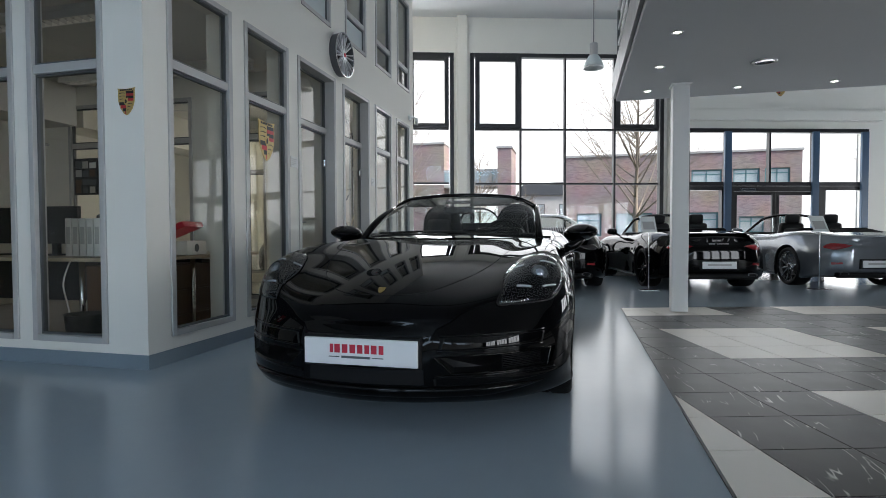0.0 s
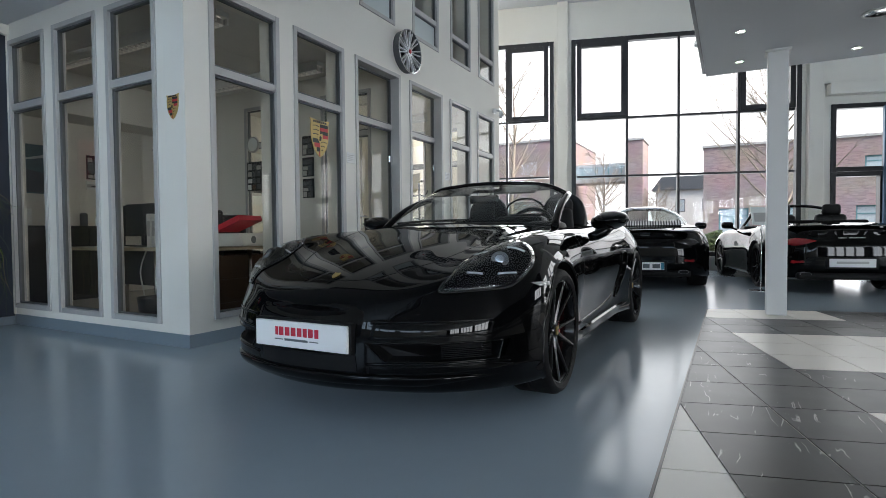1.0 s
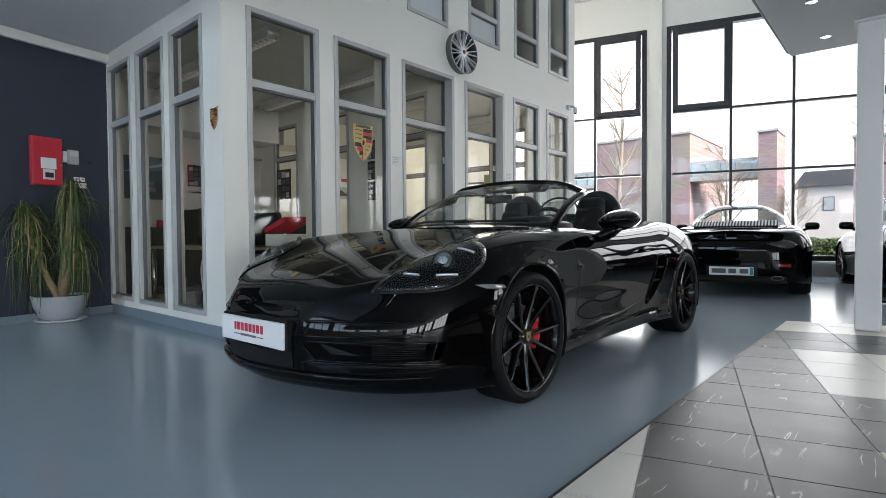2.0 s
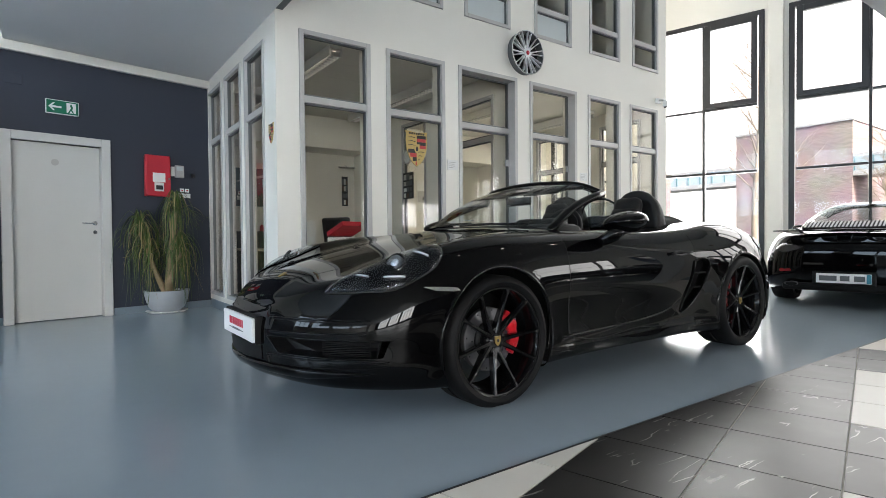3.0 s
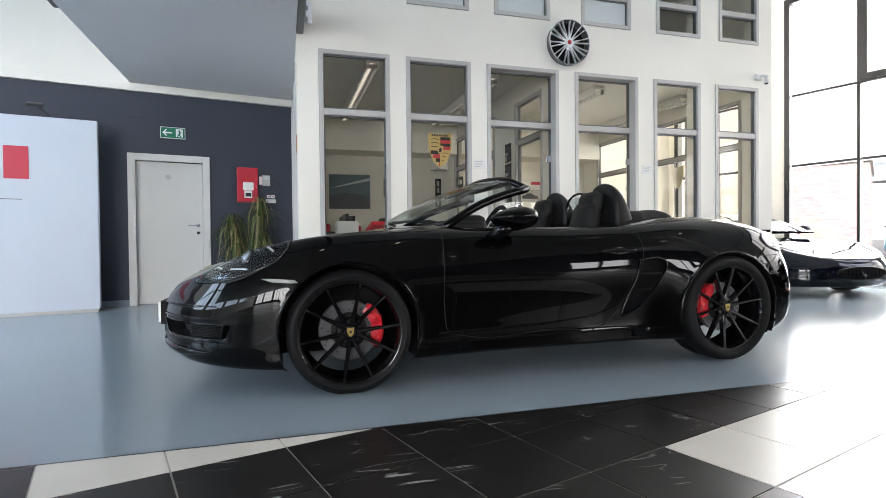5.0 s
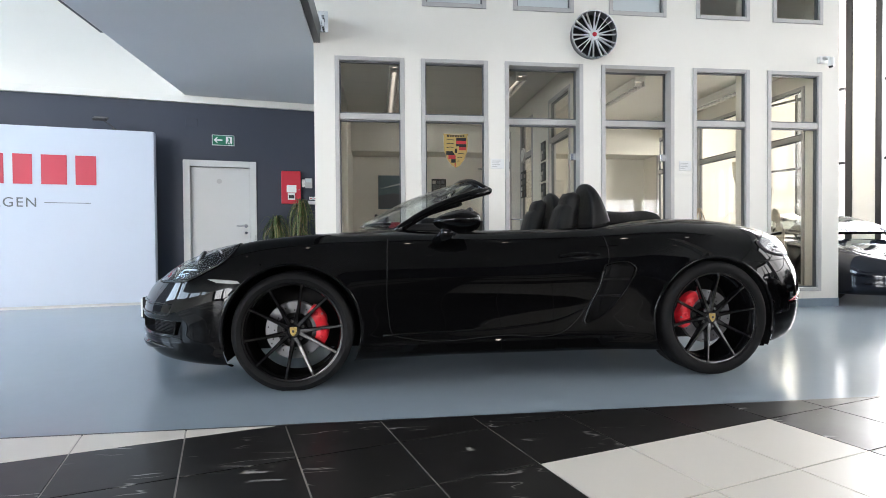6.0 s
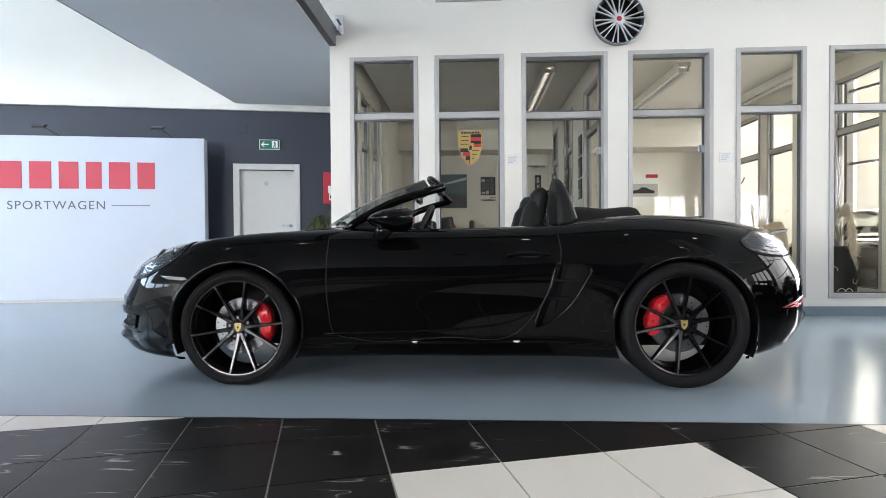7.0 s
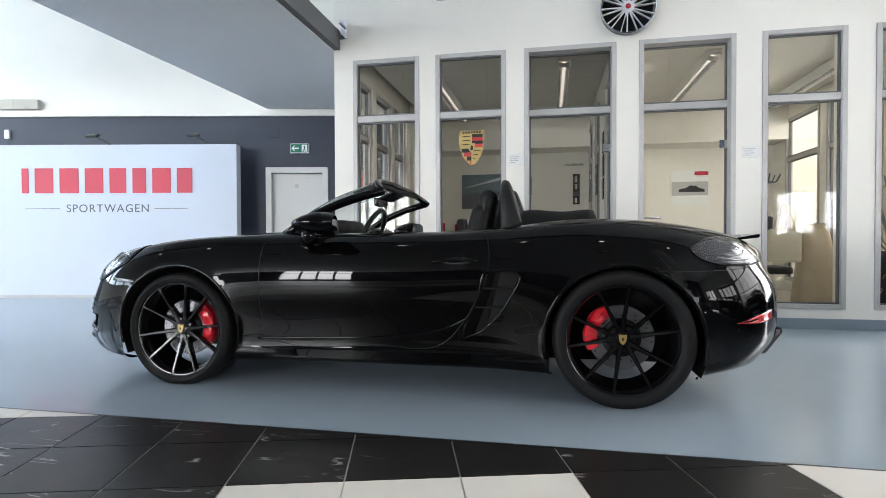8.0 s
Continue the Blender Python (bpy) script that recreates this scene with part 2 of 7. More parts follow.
def wall_mesh(length, height, thick, holes, z0=0.0):
    """A wall along local x whose front is at local y = 0 and which is thick towards +y; holes: (x0, x1, z0, z1)."""
    xs = sorted({0.0, length, *(v for h in holes for v in h[:2])})
    zs = sorted({z0, height, *(v for h in holes for v in h[2:])})
    bm = bmesh.new()
    verts = {}

    def v(i, k, y):
        key = (i, k, y)
        if key not in verts:
            verts[key] = bm.verts.new((xs[i], y, zs[k]))
        return verts[key]

    def solid(i, k):
        if not (0 <= i < len(xs) - 1 and 0 <= k < len(zs) - 1):
            return False
        cx, cz = (xs[i] + xs[i + 1]) / 2, (zs[k] + zs[k + 1]) / 2
        return not any(a < cx < b and c < cz < d for a, b, c, d in holes)

    for i in range(len(xs) - 1):
        for k in range(len(zs) - 1):
            if not solid(i, k):
                continue
            bm.faces.new((v(i, k, 0), v(i + 1, k, 0), v(i + 1, k + 1, 0), v(i, k + 1, 0)))
            bm.faces.new((v(i, k + 1, thick), v(i + 1, k + 1, thick), v(i + 1, k, thick), v(i, k, thick)))
            if not solid(i - 1, k):
                bm.faces.new((v(i, k, 0), v(i, k + 1, 0), v(i, k + 1, thick), v(i, k, thick)))
            if not solid(i + 1, k):
                bm.faces.new((v(i + 1, k, thick), v(i + 1, k + 1, thick), v(i + 1, k + 1, 0), v(i + 1, k, 0)))
            if not solid(i, k - 1):
                bm.faces.new((v(i, k, 0), v(i, k, thick), v(i + 1, k, thick), v(i + 1, k, 0)))
            if not solid(i, k + 1):
                bm.faces.new((v(i, k + 1, 0), v(i + 1, k + 1, 0), v(i + 1, k + 1, thick), v(i, k + 1, thick)))
    return bm


def wall(name, m, length, height, thick, holes=(), material=None, label="white plastered wall", z0=0.0):
    ob = part(name, wall_mesh(length, height, thick, holes, z0), material or M["wall"], at=m)
    return tagged(ob, label, "wall", kind="structure")


def ring(x0, x1, z0, z1, w, y0, y1, bevel=0.004):
    """A rectangular frame of width w."""
    return boxes((x0, x0 + w, y0, y1, z0, z1), (x1 - w, x1, y0, y1, z0, z1),
                 (x0 + w, x1 - w, y0, y1, z1 - w, z1), (x0 + w, x1 - w, y0, y1, z0, z0 + w), bevel=bevel)


def pane(x0, x1, z0, z1, y, parent, material=None, name="pane"):
    bm = bmesh.new()
    bm.faces.new([bm.verts.new(p) for p in ((x0, y, z0), (x1, y, z0), (x1, y, z1), (x0, y, z1))])
    ob = part(name, bm, material or M["glass"], parent)
    ob.visible_shadow = False
    return ob

# ---- the place ----
OFFX, OFFY = -2.475, 3.225          # the corner of the office block
CEIL = 6.05
FACADE = pose(OFFX, OFFY, 0, 0, 0, 90)      # local x runs along the office front, local y into it
WIN = pose(0, 13.47, 0, 0, 0, 16.5)         # the glazed end wall
BLUE = pose(-4.673, 1.152, 0, 0, 0, 101.2)  # the dark blue wall
WIDTHS = [(3.44, 4.18), (4.355, 5.095), (5.28, 6.18), (6.39, 7.265), (7.49, 8.20), (8.425, 9.13)]
TOP, SILL, END = 2.785, 0.185, 9.36

# floor
slope = math.tan(radians(16.5))
bm = bmesh.new()
rim = [(-9.2, -8.7), (12.7, -8.7), (12.7, 13.6 + slope * 12.7), (-9.2, 13.6 - slope * 9.2)]
low, high = [bm.verts.new((x, y, -0.14)) for x, y in rim], [bm.verts.new((x, y, 0.0)) for x, y in rim]
bm.faces.new(high)
for i in range(4):
    bm.faces.new((low[i], low[(i + 1) % 4], high[(i + 1) % 4], high[i]))
tagged(part("floor", bm, M["floor"]), "blue-grey polished resin floor of the showroom", "floor", kind="structure")

# office front
holes = [(a - OFFY, b - OFFY, SILL, TOP) for a, b in WIDTHS]
UPPER = [(4.37, 5.08), (5.375, 6.075), (6.48, 7.17), (7.53, 8.20), (8.49, 9.14)]
holes += [(a - OFFY, b - OFFY, 3.345, 4.85) for a, b in UPPER]
wall("wall_office_front", FACADE, END - OFFY, CEIL, 0.24, holes, label="white plastered office front with tall windows")


def office_window(name, x0, x1, z0, z1, bar, parent_pose, group, deep=0.0, lower=None):
    """A tall fixed window: frame, one cross bar and two panes; deep: how far a door's frame is set back."""
    w = thing(name, "tall grey-framed office window with a cross bar", "window", parent_pose, group, "structure")
    part("window_frame", ring(x0 + 0.002, x1 - 0.002, z0 + 0.002, z1 - 0.002, 0.045, -0.013, 0.08 + deep), M["frame"], w)
    y = 0.035 + deep
    part("cross_bar", boxes((x0 + 0.047, x1 - 0.047, y - 0.035, y + 0.03, bar - 0.035, bar + 0.03), bevel=0.004), M["frame"], w)
    part("glazing_bead", join(ring(x0 + 0.047, x1 - 0.047, z0 + 0.047, bar - 0.037, 0.014, y - 0.016, y + 0.02, 0), ring(x0 + 0.047, x1 - 0.047, bar + 0.032, z1 - 0.047, 0.014, y - 0.016, y + 0.02, 0)), M["steel"], w)
    pane(x0 + 0.05, x1 - 0.05, bar + 0.03, z1 - 0.047, y, w, M["officeglass"])
    pane(x0 + 0.05, x1 - 0.05, z0 + 0.047, bar - 0.035, y, w, lower or M["officeglass"])
    return w


for n, (a, b) in enumerate(WIDTHS):
    is_door = n in (2, 3)
    w = office_window("office_window", a - OFFY, b - OFFY, SILL, TOP, 2.15, FACADE, "office front windows", 0.09 if is_door else 0.0)
    if is_door:
        xr = b - OFFY
        tagged(w, "grey-framed glass office door with a fanlight")
        part("hinge", boxes((xr - 0.12, xr - 0.05, 0.085, 0.105, 1.72, 1.80), bevel=0.004), M["chrome"], w)
        part("hinge", boxes((xr - 0.12, xr - 0.05, 0.085, 0.105, 0.42, 0.50), bevel=0.004), M["chrome"], w)
        part("door_handle", tube([(xr - 0.80, 0.11, 1.05), (xr - 0.80, 0.05, 1.05), (xr - 0.66, 0.05, 1.05)], 0.009), M["chrome"], w, smooth=True)
for a, b in UPPER:
    w = office_window("upper_window", a - OFFY, b - OFFY, 3.345, 4.85, 3.72, FACADE, "upper office windows", 0.0, M["frosted"] if a < 7 else None)
    tagged(w, "grey-framed upper office window with a frosted lower pane" if a < 7 else "grey-framed upper office window with a clear lower pane")

# office side, facing the dark wall
SIDE = pose(-5.25, OFFY, 0)
SIDES = [(-5.08, -4.41), (-4.27, -3.59), (-3.46, -2.80)]
wall("wall_office_side", SIDE, 5.25 + OFFX - 0.24, CEIL, 0.11, [(a + 5.25, b + 5.25, 0.16, 2.74) for a, b in SIDES], label="white plastered office side wall with three tall windows")
for a, b in SIDES:
    office_window("office_side_window", a + 5.25, b + 5.25, 0.16, 2.74, 2.10, SIDE, "office side windows")

# the office block's other walls, floors and ceilings
wall("wall_office_back", pose(-6.95, 3.0, 0, 0, 0, 90), 12, CEIL, 0.2, label="plain white back wall of the offices")
wall("wall_office_south", pose(-6.95, OFFY, 0), 1.70, CEIL, 0.2, label="plain white office wall")
ENDW = pose(-6.95, END - 0.12, 0)
ENDH = [(0.5, 1.6, 0.18, 2.74), (1.8, 3.06, 0.18, 2.74), (3.3, 4.1, 0.18, 2.74)]
wall("wall_office_end", ENDW, 6.95 + OFFX - 0.242, CEIL, 0.12, ENDH, label="white office end wall with tall windows")
for a, b, c, d in ENDH:
    office_window("office_end_window", a, b, c, d, 2.1, ENDW, "office end windows")
tagged(part("ceiling_office", boxes((-6.948, OFFX - 0.242, OFFY + 0.202, END - 0.122, 2.95, 3.15)), M["officeceiling"]), "plain white office ceiling", "ceiling", kind="structure")
tagged(part("floor_office", boxes((-6.948, OFFX - 0.242, OFFY + 0.202, END - 0.122, 0.0, 0.012)), M["carpet"]), "dark grey office carpet", "floor", kind="structure")
PART = pose(-6.95, 6.20, 0)
PH = [(0.45, 1.15, 0.1, 2.7), (1.75, 2.45, 0.1, 2.7), (3.2, 4.02, 0.1, 2.7)]
wall("wall_partition", PART, 6.95 + OFFX - 0.242, 2.95, 0.10, PH, label="white partition wall with glazed openings")
for a, b, c, d in PH:
    office_window("partition_window", a, b, c, d, 2.15, PART, "partition windows")
# a lower bulkhead along the offices' back wall
tagged(part("bulkhead", boxes((-6.948, -6.35, OFFY + 0.204, 6.198, 2.42, 2.948), (-6.948, -6.35, 6.302, END - 0.124, 2.42, 2.948)), M["wall"]), "white boxed bulkhead under the office ceiling", "bulkhead", kind="structure")

# baseboards: the resin floor is drawn up the walls
tagged(part("baseboard", boxes((OFFX + 0.001, OFFX + 0.012, OFFY - 0.012, END, 0.0, 0.10), (-5.05, OFFX + 0.001, OFFY - 0.012, OFFY - 0.001, 0.0, 0.10), bevel=0.003), M["base"]), "blue-grey baseboard drawn up from the floor", "baseboard", kind="structure")

# dark blue wall with the white wall above it
wall("wall_blue", BLUE @ pose(-9.0, 0, 0), 11.12, 2.79, 0.25, [(9.05, 9.90, 0.0, 1.90)], M["blue"], "dark blue painted wall")
wall("wall_above_blue", BLUE @ pose(-9.0, 0, 0), 11.12, CEIL + 0.4, 0.25, material=M["wall"], label="white wall above the blue wall", z0=2.792)
tagged(part("cornice", boxes((-9.0, 2.12, -0.05, -0.001, 2.79, 2.885), bevel=0.004), M["wall"], at=BLUE), "white ledge along the top of the blue wall", "ledge", kind="structure")
tagged(part("baseboard_blue", boxes((-9.0, -0.002, -0.014, -0.001, 0, 0.08), (0.99, 2.12, -0.014, -0.001, 0, 0.08)), M["base"], at=BLUE), "blue-grey baseboard", "baseboard", kind="structure")
tagged(part("trim", boxes((-5.10, -5.05, OFFY - 0.014, OFFY - 0.001, 0.1, 2.79)), M["wall"]), "white corner trim", "trim", kind="structure")

# white door in the blue wall
door = thing("door_1", "closed white flush door in a white frame", "door", BLUE, kind="structure")
part("door_frame", join(boxes((0.0, 0.09, -0.03, 0.12, 0, 1.99), (0.89, 0.98, -0.03, 0.12, 0, 1.99), (0.09, 0.89, -0.03, 0.12, 1.90, 1.99), bevel=0.006)), M["door"], door)
leaf = part("door_leaf", boxes((0.093, 0.887, 0.05, 0.09, 0.008, 1.897), bevel=0.003), M["door"], door)
part("door_handle", tube([(0.83, 0.05, 1.05), (0.83, -0.005, 1.05), (0.80, -0.008, 1.05), (0.70, -0.008, 1.05)], 0.009), M["chrome"], leaf, "brushed metal lever handle", True)
part("escutcheon", moved(lathe([(0.024, 0), (0.024, 0.006), (0.02, 0.008)], 20, "y", caps=True), pose(0.83, 0.042, 1.05)), M["chrome"], leaf, smooth=True)
part("lock_cylinder", moved(lathe([(0.02, 0), (0.02, 0.006)], 20, "y", caps=True), pose(0.83, 0.044, 0.95)), M["chrome"], leaf)
part("door_plate", moved(lathe([(0.035, 0), (0.035, 0.004), (0.03, 0.006)], 24, "y", caps=True), pose(0.47, 0.043, 1.70)), M["frame"], leaf, "small round metal plate")

# hall walls, ceiling and upper decks
WH = [(-7.1, -5.2, 0.30, 5.21), (-4.84, -2.60, 0.30, 5.21), (-2.21, 2.50, 0.30, 5.21), (3.05, 7.66, 0.0, 3.46), (8.9, 12.0, 0.3, 3.46)]
WX0, WX1 = -7.3, 16.5
wall("wall_glazed_end", WIN @ pose(WX0, 0, 0), WX1 - WX0, CEIL + 0.3, 0.35, [(a - WX0, b - WX0, c, d) for a, b, c, d in WH], label="cream-white end wall around large windows")
EAST = pose(12.5, -8.5, 0, 0, 0, 90)
EH = [(0.8 + 2.7 * k, 3.2 + 2.7 * k, 0.3, 3.6) for k in range(3)] + [(20.2 + 1.5 * k, 21.5 + 1.5 * k, 0.5, 2.5) for k in range(3)]
wall("wall_east", EAST @ pose(0, -0.3, 0), 26, CEIL + 0.3, 0.3, EH, M["blue"], label="dark blue wall with windows")
SOUTH = pose(-9, -8.5, 0, 0, 0, 0)
SH = [(1.5 + 3.6 * k, 4.6 + 3.6 * k, 1.9, 5.4) for k in range(5)]
wall("wall_south", SOUTH @ pose(0, -0.3, 0), 21.8, CEIL + 0.3, 0.3, SH, label="white wall with a row of windows")
# unseen closing wall; its dark colour is added to cut bounce and glass reflections
wall("wall_west", pose(-9.0, -8.5, 0, 0, 0, 90), 12.0, CEIL + 0.3, 0.3, material=M["blue"], label="unseen closing wall, made dark to dim reflections")
slope = math.tan(radians(16.5))
bm = bmesh.new()
rim = [(-9.3, -8.9), (12.9, -8.9), (12.9, 13.6 + slope * 12.9), (-9.3, 13.6 - slope * 9.3)]
low, high = [bm.verts.new((x, y, CEIL)) for x, y in rim], [bm.verts.new((x, y, CEIL + 0.2)) for x, y in rim]
bm.faces.new(low[::-1])
bm.faces.new(high)
for i in range(4):
    bm.faces.new((low[i], low[(i + 1) % 4], high[(i + 1) % 4], high[i]))
tagged(part("ceiling", bm, M["ceiling"]), "white hall ceiling", "ceiling", kind="structure")

# windows of the end wall
def end_window(name, x0, x1, z0, z1, uprights, bars, sashes, label):
    w = thing(name, label, "window", WIN, "end wall windows", "structure")
    part("window_frame", ring(x0 + 0.002, x1 - 0.002, z0 + 0.002, z1 - 0.002, 0.095, -0.03, 0.12), M["black"], w)
    xs, zs = [x0 + 0.095, *uprights, x1 - 0.095], [z0 + 0.095, *bars, z1 - 0.095]
    for x in uprights:
        part("upright", boxes((x - 0.025, x + 0.025, -0.02, 0.10, z0 + 0.097, z1 - 0.097), bevel=0.004), M["black"], w)
    for k, z in enumerate(bars):
        for a, b in zip(xs, xs[1:]):
            part("glazing_bar", boxes((a + 0.027, b - 0.027, -0.012, 0.09, z - 0.022, z + 0.022), bevel=0.003), M["black"], w)
    for i, (a, b) in enumerate(zip(xs, xs[1:])):
        for k, (c, d) in enumerate(zip(zs, zs[1:])):
            pane(a + 0.01, b - 0.01, c + 0.01, d - 0.01, 0.05, w)
            if (i, k) in sashes:
                part("sash", ring(a + 0.026, b - 0.026, c + 0.024, d - 0.002, 0.105, -0.045, 0.04), M["black"], w)
    return w


end_window("window_7", -7.1, -5.2, 0.30, 5.21, [-6.15], [2.12, 3.41], set(), "tall black-framed window beyond the offices")
end_window("window_1", -4.84, -2.60, 0.30, 5.21, [-3.68], [2.12, 3.41], {(1, 2)}, "tall black-framed window with an opening sash")
end_window("window_2", -2.21, 2.50, 0.30, 5.21, [-1.0, 0.08, 1.29], [2.11, 3.41], {(0, 2), (3, 2)}, "large black-framed window in twelve panes")
end_window("window_3", 3.05, 7.66, 2.06, 3.46, [4.07, 5.16, 6.27], [], set(), "low black-framed window band over the entrance")
end_window("window_6", 8.9, 12.0, 0.3, 3.46, [9.93, 10.96], [2.06], set(), "black-framed window beyond the entrance")
end_window("window_4", 3.05, 4.05, 0.0, 2.055, [], [], set(), "black-framed window beside the entrance door")
end_window("window_5", 6.48, 7.66, 0.0, 2.055, [], [], set(), "black-framed window beside the entrance door")
for x in (4.07, 6.27, 7.52):
    tagged(part("window_post", boxes((x - 0.085, x + 0.085, -0.10, -0.033, 0.0, 3.38), bevel=0.006), M["bluepost"], at=WIN), "blue-painted window post", "post", "window posts", "structure")
entry = thing("door_2", "black-framed double glass entrance door", "door", WIN, kind="structure")
part("door_frame", boxes((4.16, 4.24, -0.06, 0.1, 0, 2.05), (6.38, 6.46, -0.06, 0.1, 0, 2.05), (4.24, 6.38, -0.06, 0.1, 1.92, 2.05), bevel=0.005), M["black"], entry)
for a, b, hx in ((4.245, 5.305, 5.20), (5.315, 6.375, 5.42)):
    leaf = part("door_leaf", ring(a, b, 0.01, 1.915, 0.085, -0.03, 0.03), M["black"], entry)
    pane(a + 0.08, b - 0.08, 0.09, 1.83, 0.0, leaf)
    part("door_handle", tube([(hx, -0.03, 0.8), (hx, -0.09, 0.8), (hx, -0.09, 1.3), (hx, -0.03, 1.3)], 0.014), M["chrome"], leaf, smooth=True)
part("door_closer", boxes((4.35, 4.75, -0.11, -0.062, 1.94, 2.0), bevel=0.006), M["chrome"], entry)

tagged(part("shutter_box", boxes((2.95, 7.85, -0.22, -0.002, 3.63, 3.86), bevel=0.01), M["wall"], at=WIN), "cream shutter box over the low window band", "shutter box", kind="structure")
tagged(part("ledge", boxes((2.6, 8.2, -0.08, -0.002, 3.88, 3.93), bevel=0.006), M["wall"], at=WIN), "cream ledge over the shutter box", "ledge", kind="structure")
tagged(part("window_sill", boxes((-4.9, 2.55, -0.16, -0.002, 0.24, 0.295), bevel=0.006), M["wall"], at=WIN), "white sill under the large windows", "sill", kind="structure")
tagged(part("pier", boxes((-2.53, -2.29, -0.14, -0.002, 0.30, CEIL - 0.002), bevel=0.01), M["wall"], at=WIN), "cream pier between the large windows", "pier", kind="structure")
tagged(part("pier", boxes((2.58, 2.86, -0.16, -0.002, 0.0, CEIL - 0.002), bevel=0.01), M["wall"], at=WIN), "cream pier beside the large window", "pier", kind="structure")

# windows of the other hall walls: black frames with slim uprights
def hall_window(name, m, x0, x1, z0, z1, count, bar):
    w = thing(name, "black-framed hall window with slim uprights", "window", m, "hall windows", "structure")
    part("window_frame", ring(x0 + 0.002, x1 - 0.002, z0 + 0.002, z1 - 0.002, 0.07, -0.06, -0.01), M["black"], w)
    for k in range(1, count):
        x = x0 + (x1 - x0) * k / count
        part("upright", boxes((x - 0.035, x + 0.035, -0.055, -0.012, z0 + 0.072, z1 - 0.072)), M["black"], w)
    if bar:
        part("glazing_bar", boxes((x0 + 0.072, x1 - 0.072, -0.05, -0.011, bar - 0.03, bar + 0.03)), M["black"], w)
    return w


for a, b, c, d in EH:
    hall_window("window_east", EAST, a, b, c, d, 4 if d > 3 else 2, 2.1 if d > 3 else None)
for a, b, c, d in SH:
    hall_window("window_south", SOUTH, a, b, c, d, 4, 3.6)

# bridge over the car's nose, joined to the deck over the tiles
tagged(part("bridge_soffit", boxes((-5.2, 0.836, 1.20, OFFY - 0.002, 2.90, 3.16)), M["bridge"]), "grey-white underside of the bridge deck", "soffit", kind="structure")
tagged(part("bridge_beam", boxes((-2.472, 0.836, OFFY + 0.001, OFFY + 0.07, 2.91, 3.12), (-2.472, 0.836, 1.13, 1.198, 2.93, 3.12), bevel=0.004), M["steel"]), "dark steel edge beam of the bridge", "beam", kind="structure")
brk = thing("beam_bracket", "small steel bracket fixed to the office front", "bracket", pose(OFFX, 3.33, 3.1), kind="structure")
part("bracket_plate", boxes((0.001, 0.012, -0.05, 0.05, -0.08, 0.14), bevel=0.002), M["chrome"], brk)
part("bracket_arm", boxes((0.012, 0.10, -0.012, 0.012, -0.05, 0.02), (0.012, 0.10, -0.012, 0.012, 0.06, 0.09), bevel=0.003), M["chrome"], brk)
tagged(part("deck", boxes((0.84, 12.2, -8.2, 7.50, 2.62, 2.80)), M["soffit"]), "white underside of the upper deck", "soffit", kind="structure")
tagged(part("deck_edge", boxes((0.80, 0.838, -8.2, 7.50, 2.66, 2.98), (0.80, 12.2, 7.502, 7.54, 2.66, 2.98), bevel=0.004), M["steel"]), "dark steel edge of the upper deck", "edge beam", kind="structure")
railing = thing("railing", "steel railing along the upper deck's edge", "railing", kind="structure")
for k in range(8):
    part("rail_post", tube([(0.86, 7.4 - 1.45 * k, 2.8), (0.86, 7.4 - 1.45 * k, 3.75)], 0.02), M["steel"], railing, smooth=True)
for z in (3.1, 3.3, 3.5, 3.75):
    part("rail", tube([(0.86, -3.0, z), (0.86, 7.4, z)], 0.015 if z < 3.7 else 0.022), M["steel"], railing, smooth=True)

# column under the deck
col = thing("column", "white square column standing on the tiles", "column", pose(1.50, 6.87, 0), kind="structure")
part("shaft", boxes((-0.09, 0.09, -0.08, 0.08, 0.012, 2.618), bevel=0.012), M["column"], col)
part("cap_plate", boxes((-0.11, 0.11, -0.10, 0.10, 2.595, 2.6185), bevel=0.003), M["column"], col)

# sky light entering at the openings
for x0, x1, z0, z1, p in ((-7.1, -5.2, 0.3, 5.2, 40), (-4.84, -2.6, 0.3, 5.2, 150), (-2.2, 2.5, 0.3, 5.2, 55), (3.05, 7.66, 0, 3.46, 60), (8.9, 12.0, 0.3, 3.46, 95)):
    window_lamp("window_light", WIN @ pose((x0 + x1) / 2, 0.30, (z0 + z1) / 2, -90, 0, 0), x1 - x0, z1 - z0, p)
window_lamp("window_light", pose(12.6, -4.0, 1.95, 0, 90, 0), 3.3, 8.0, 590, (0.84, 0.92, 1.0))
window_lamp("window_light", pose(0.5, -8.7, 3.65, 90, 0, 0), 16.5, 3.5, 590, (0.60, 0.80, 1.0))
window_lamp("window_light", pose(12.6, 13.9, 1.5, 0, 90, 0), 2.0, 4.3, 110, (0.9, 0.95, 1.0))

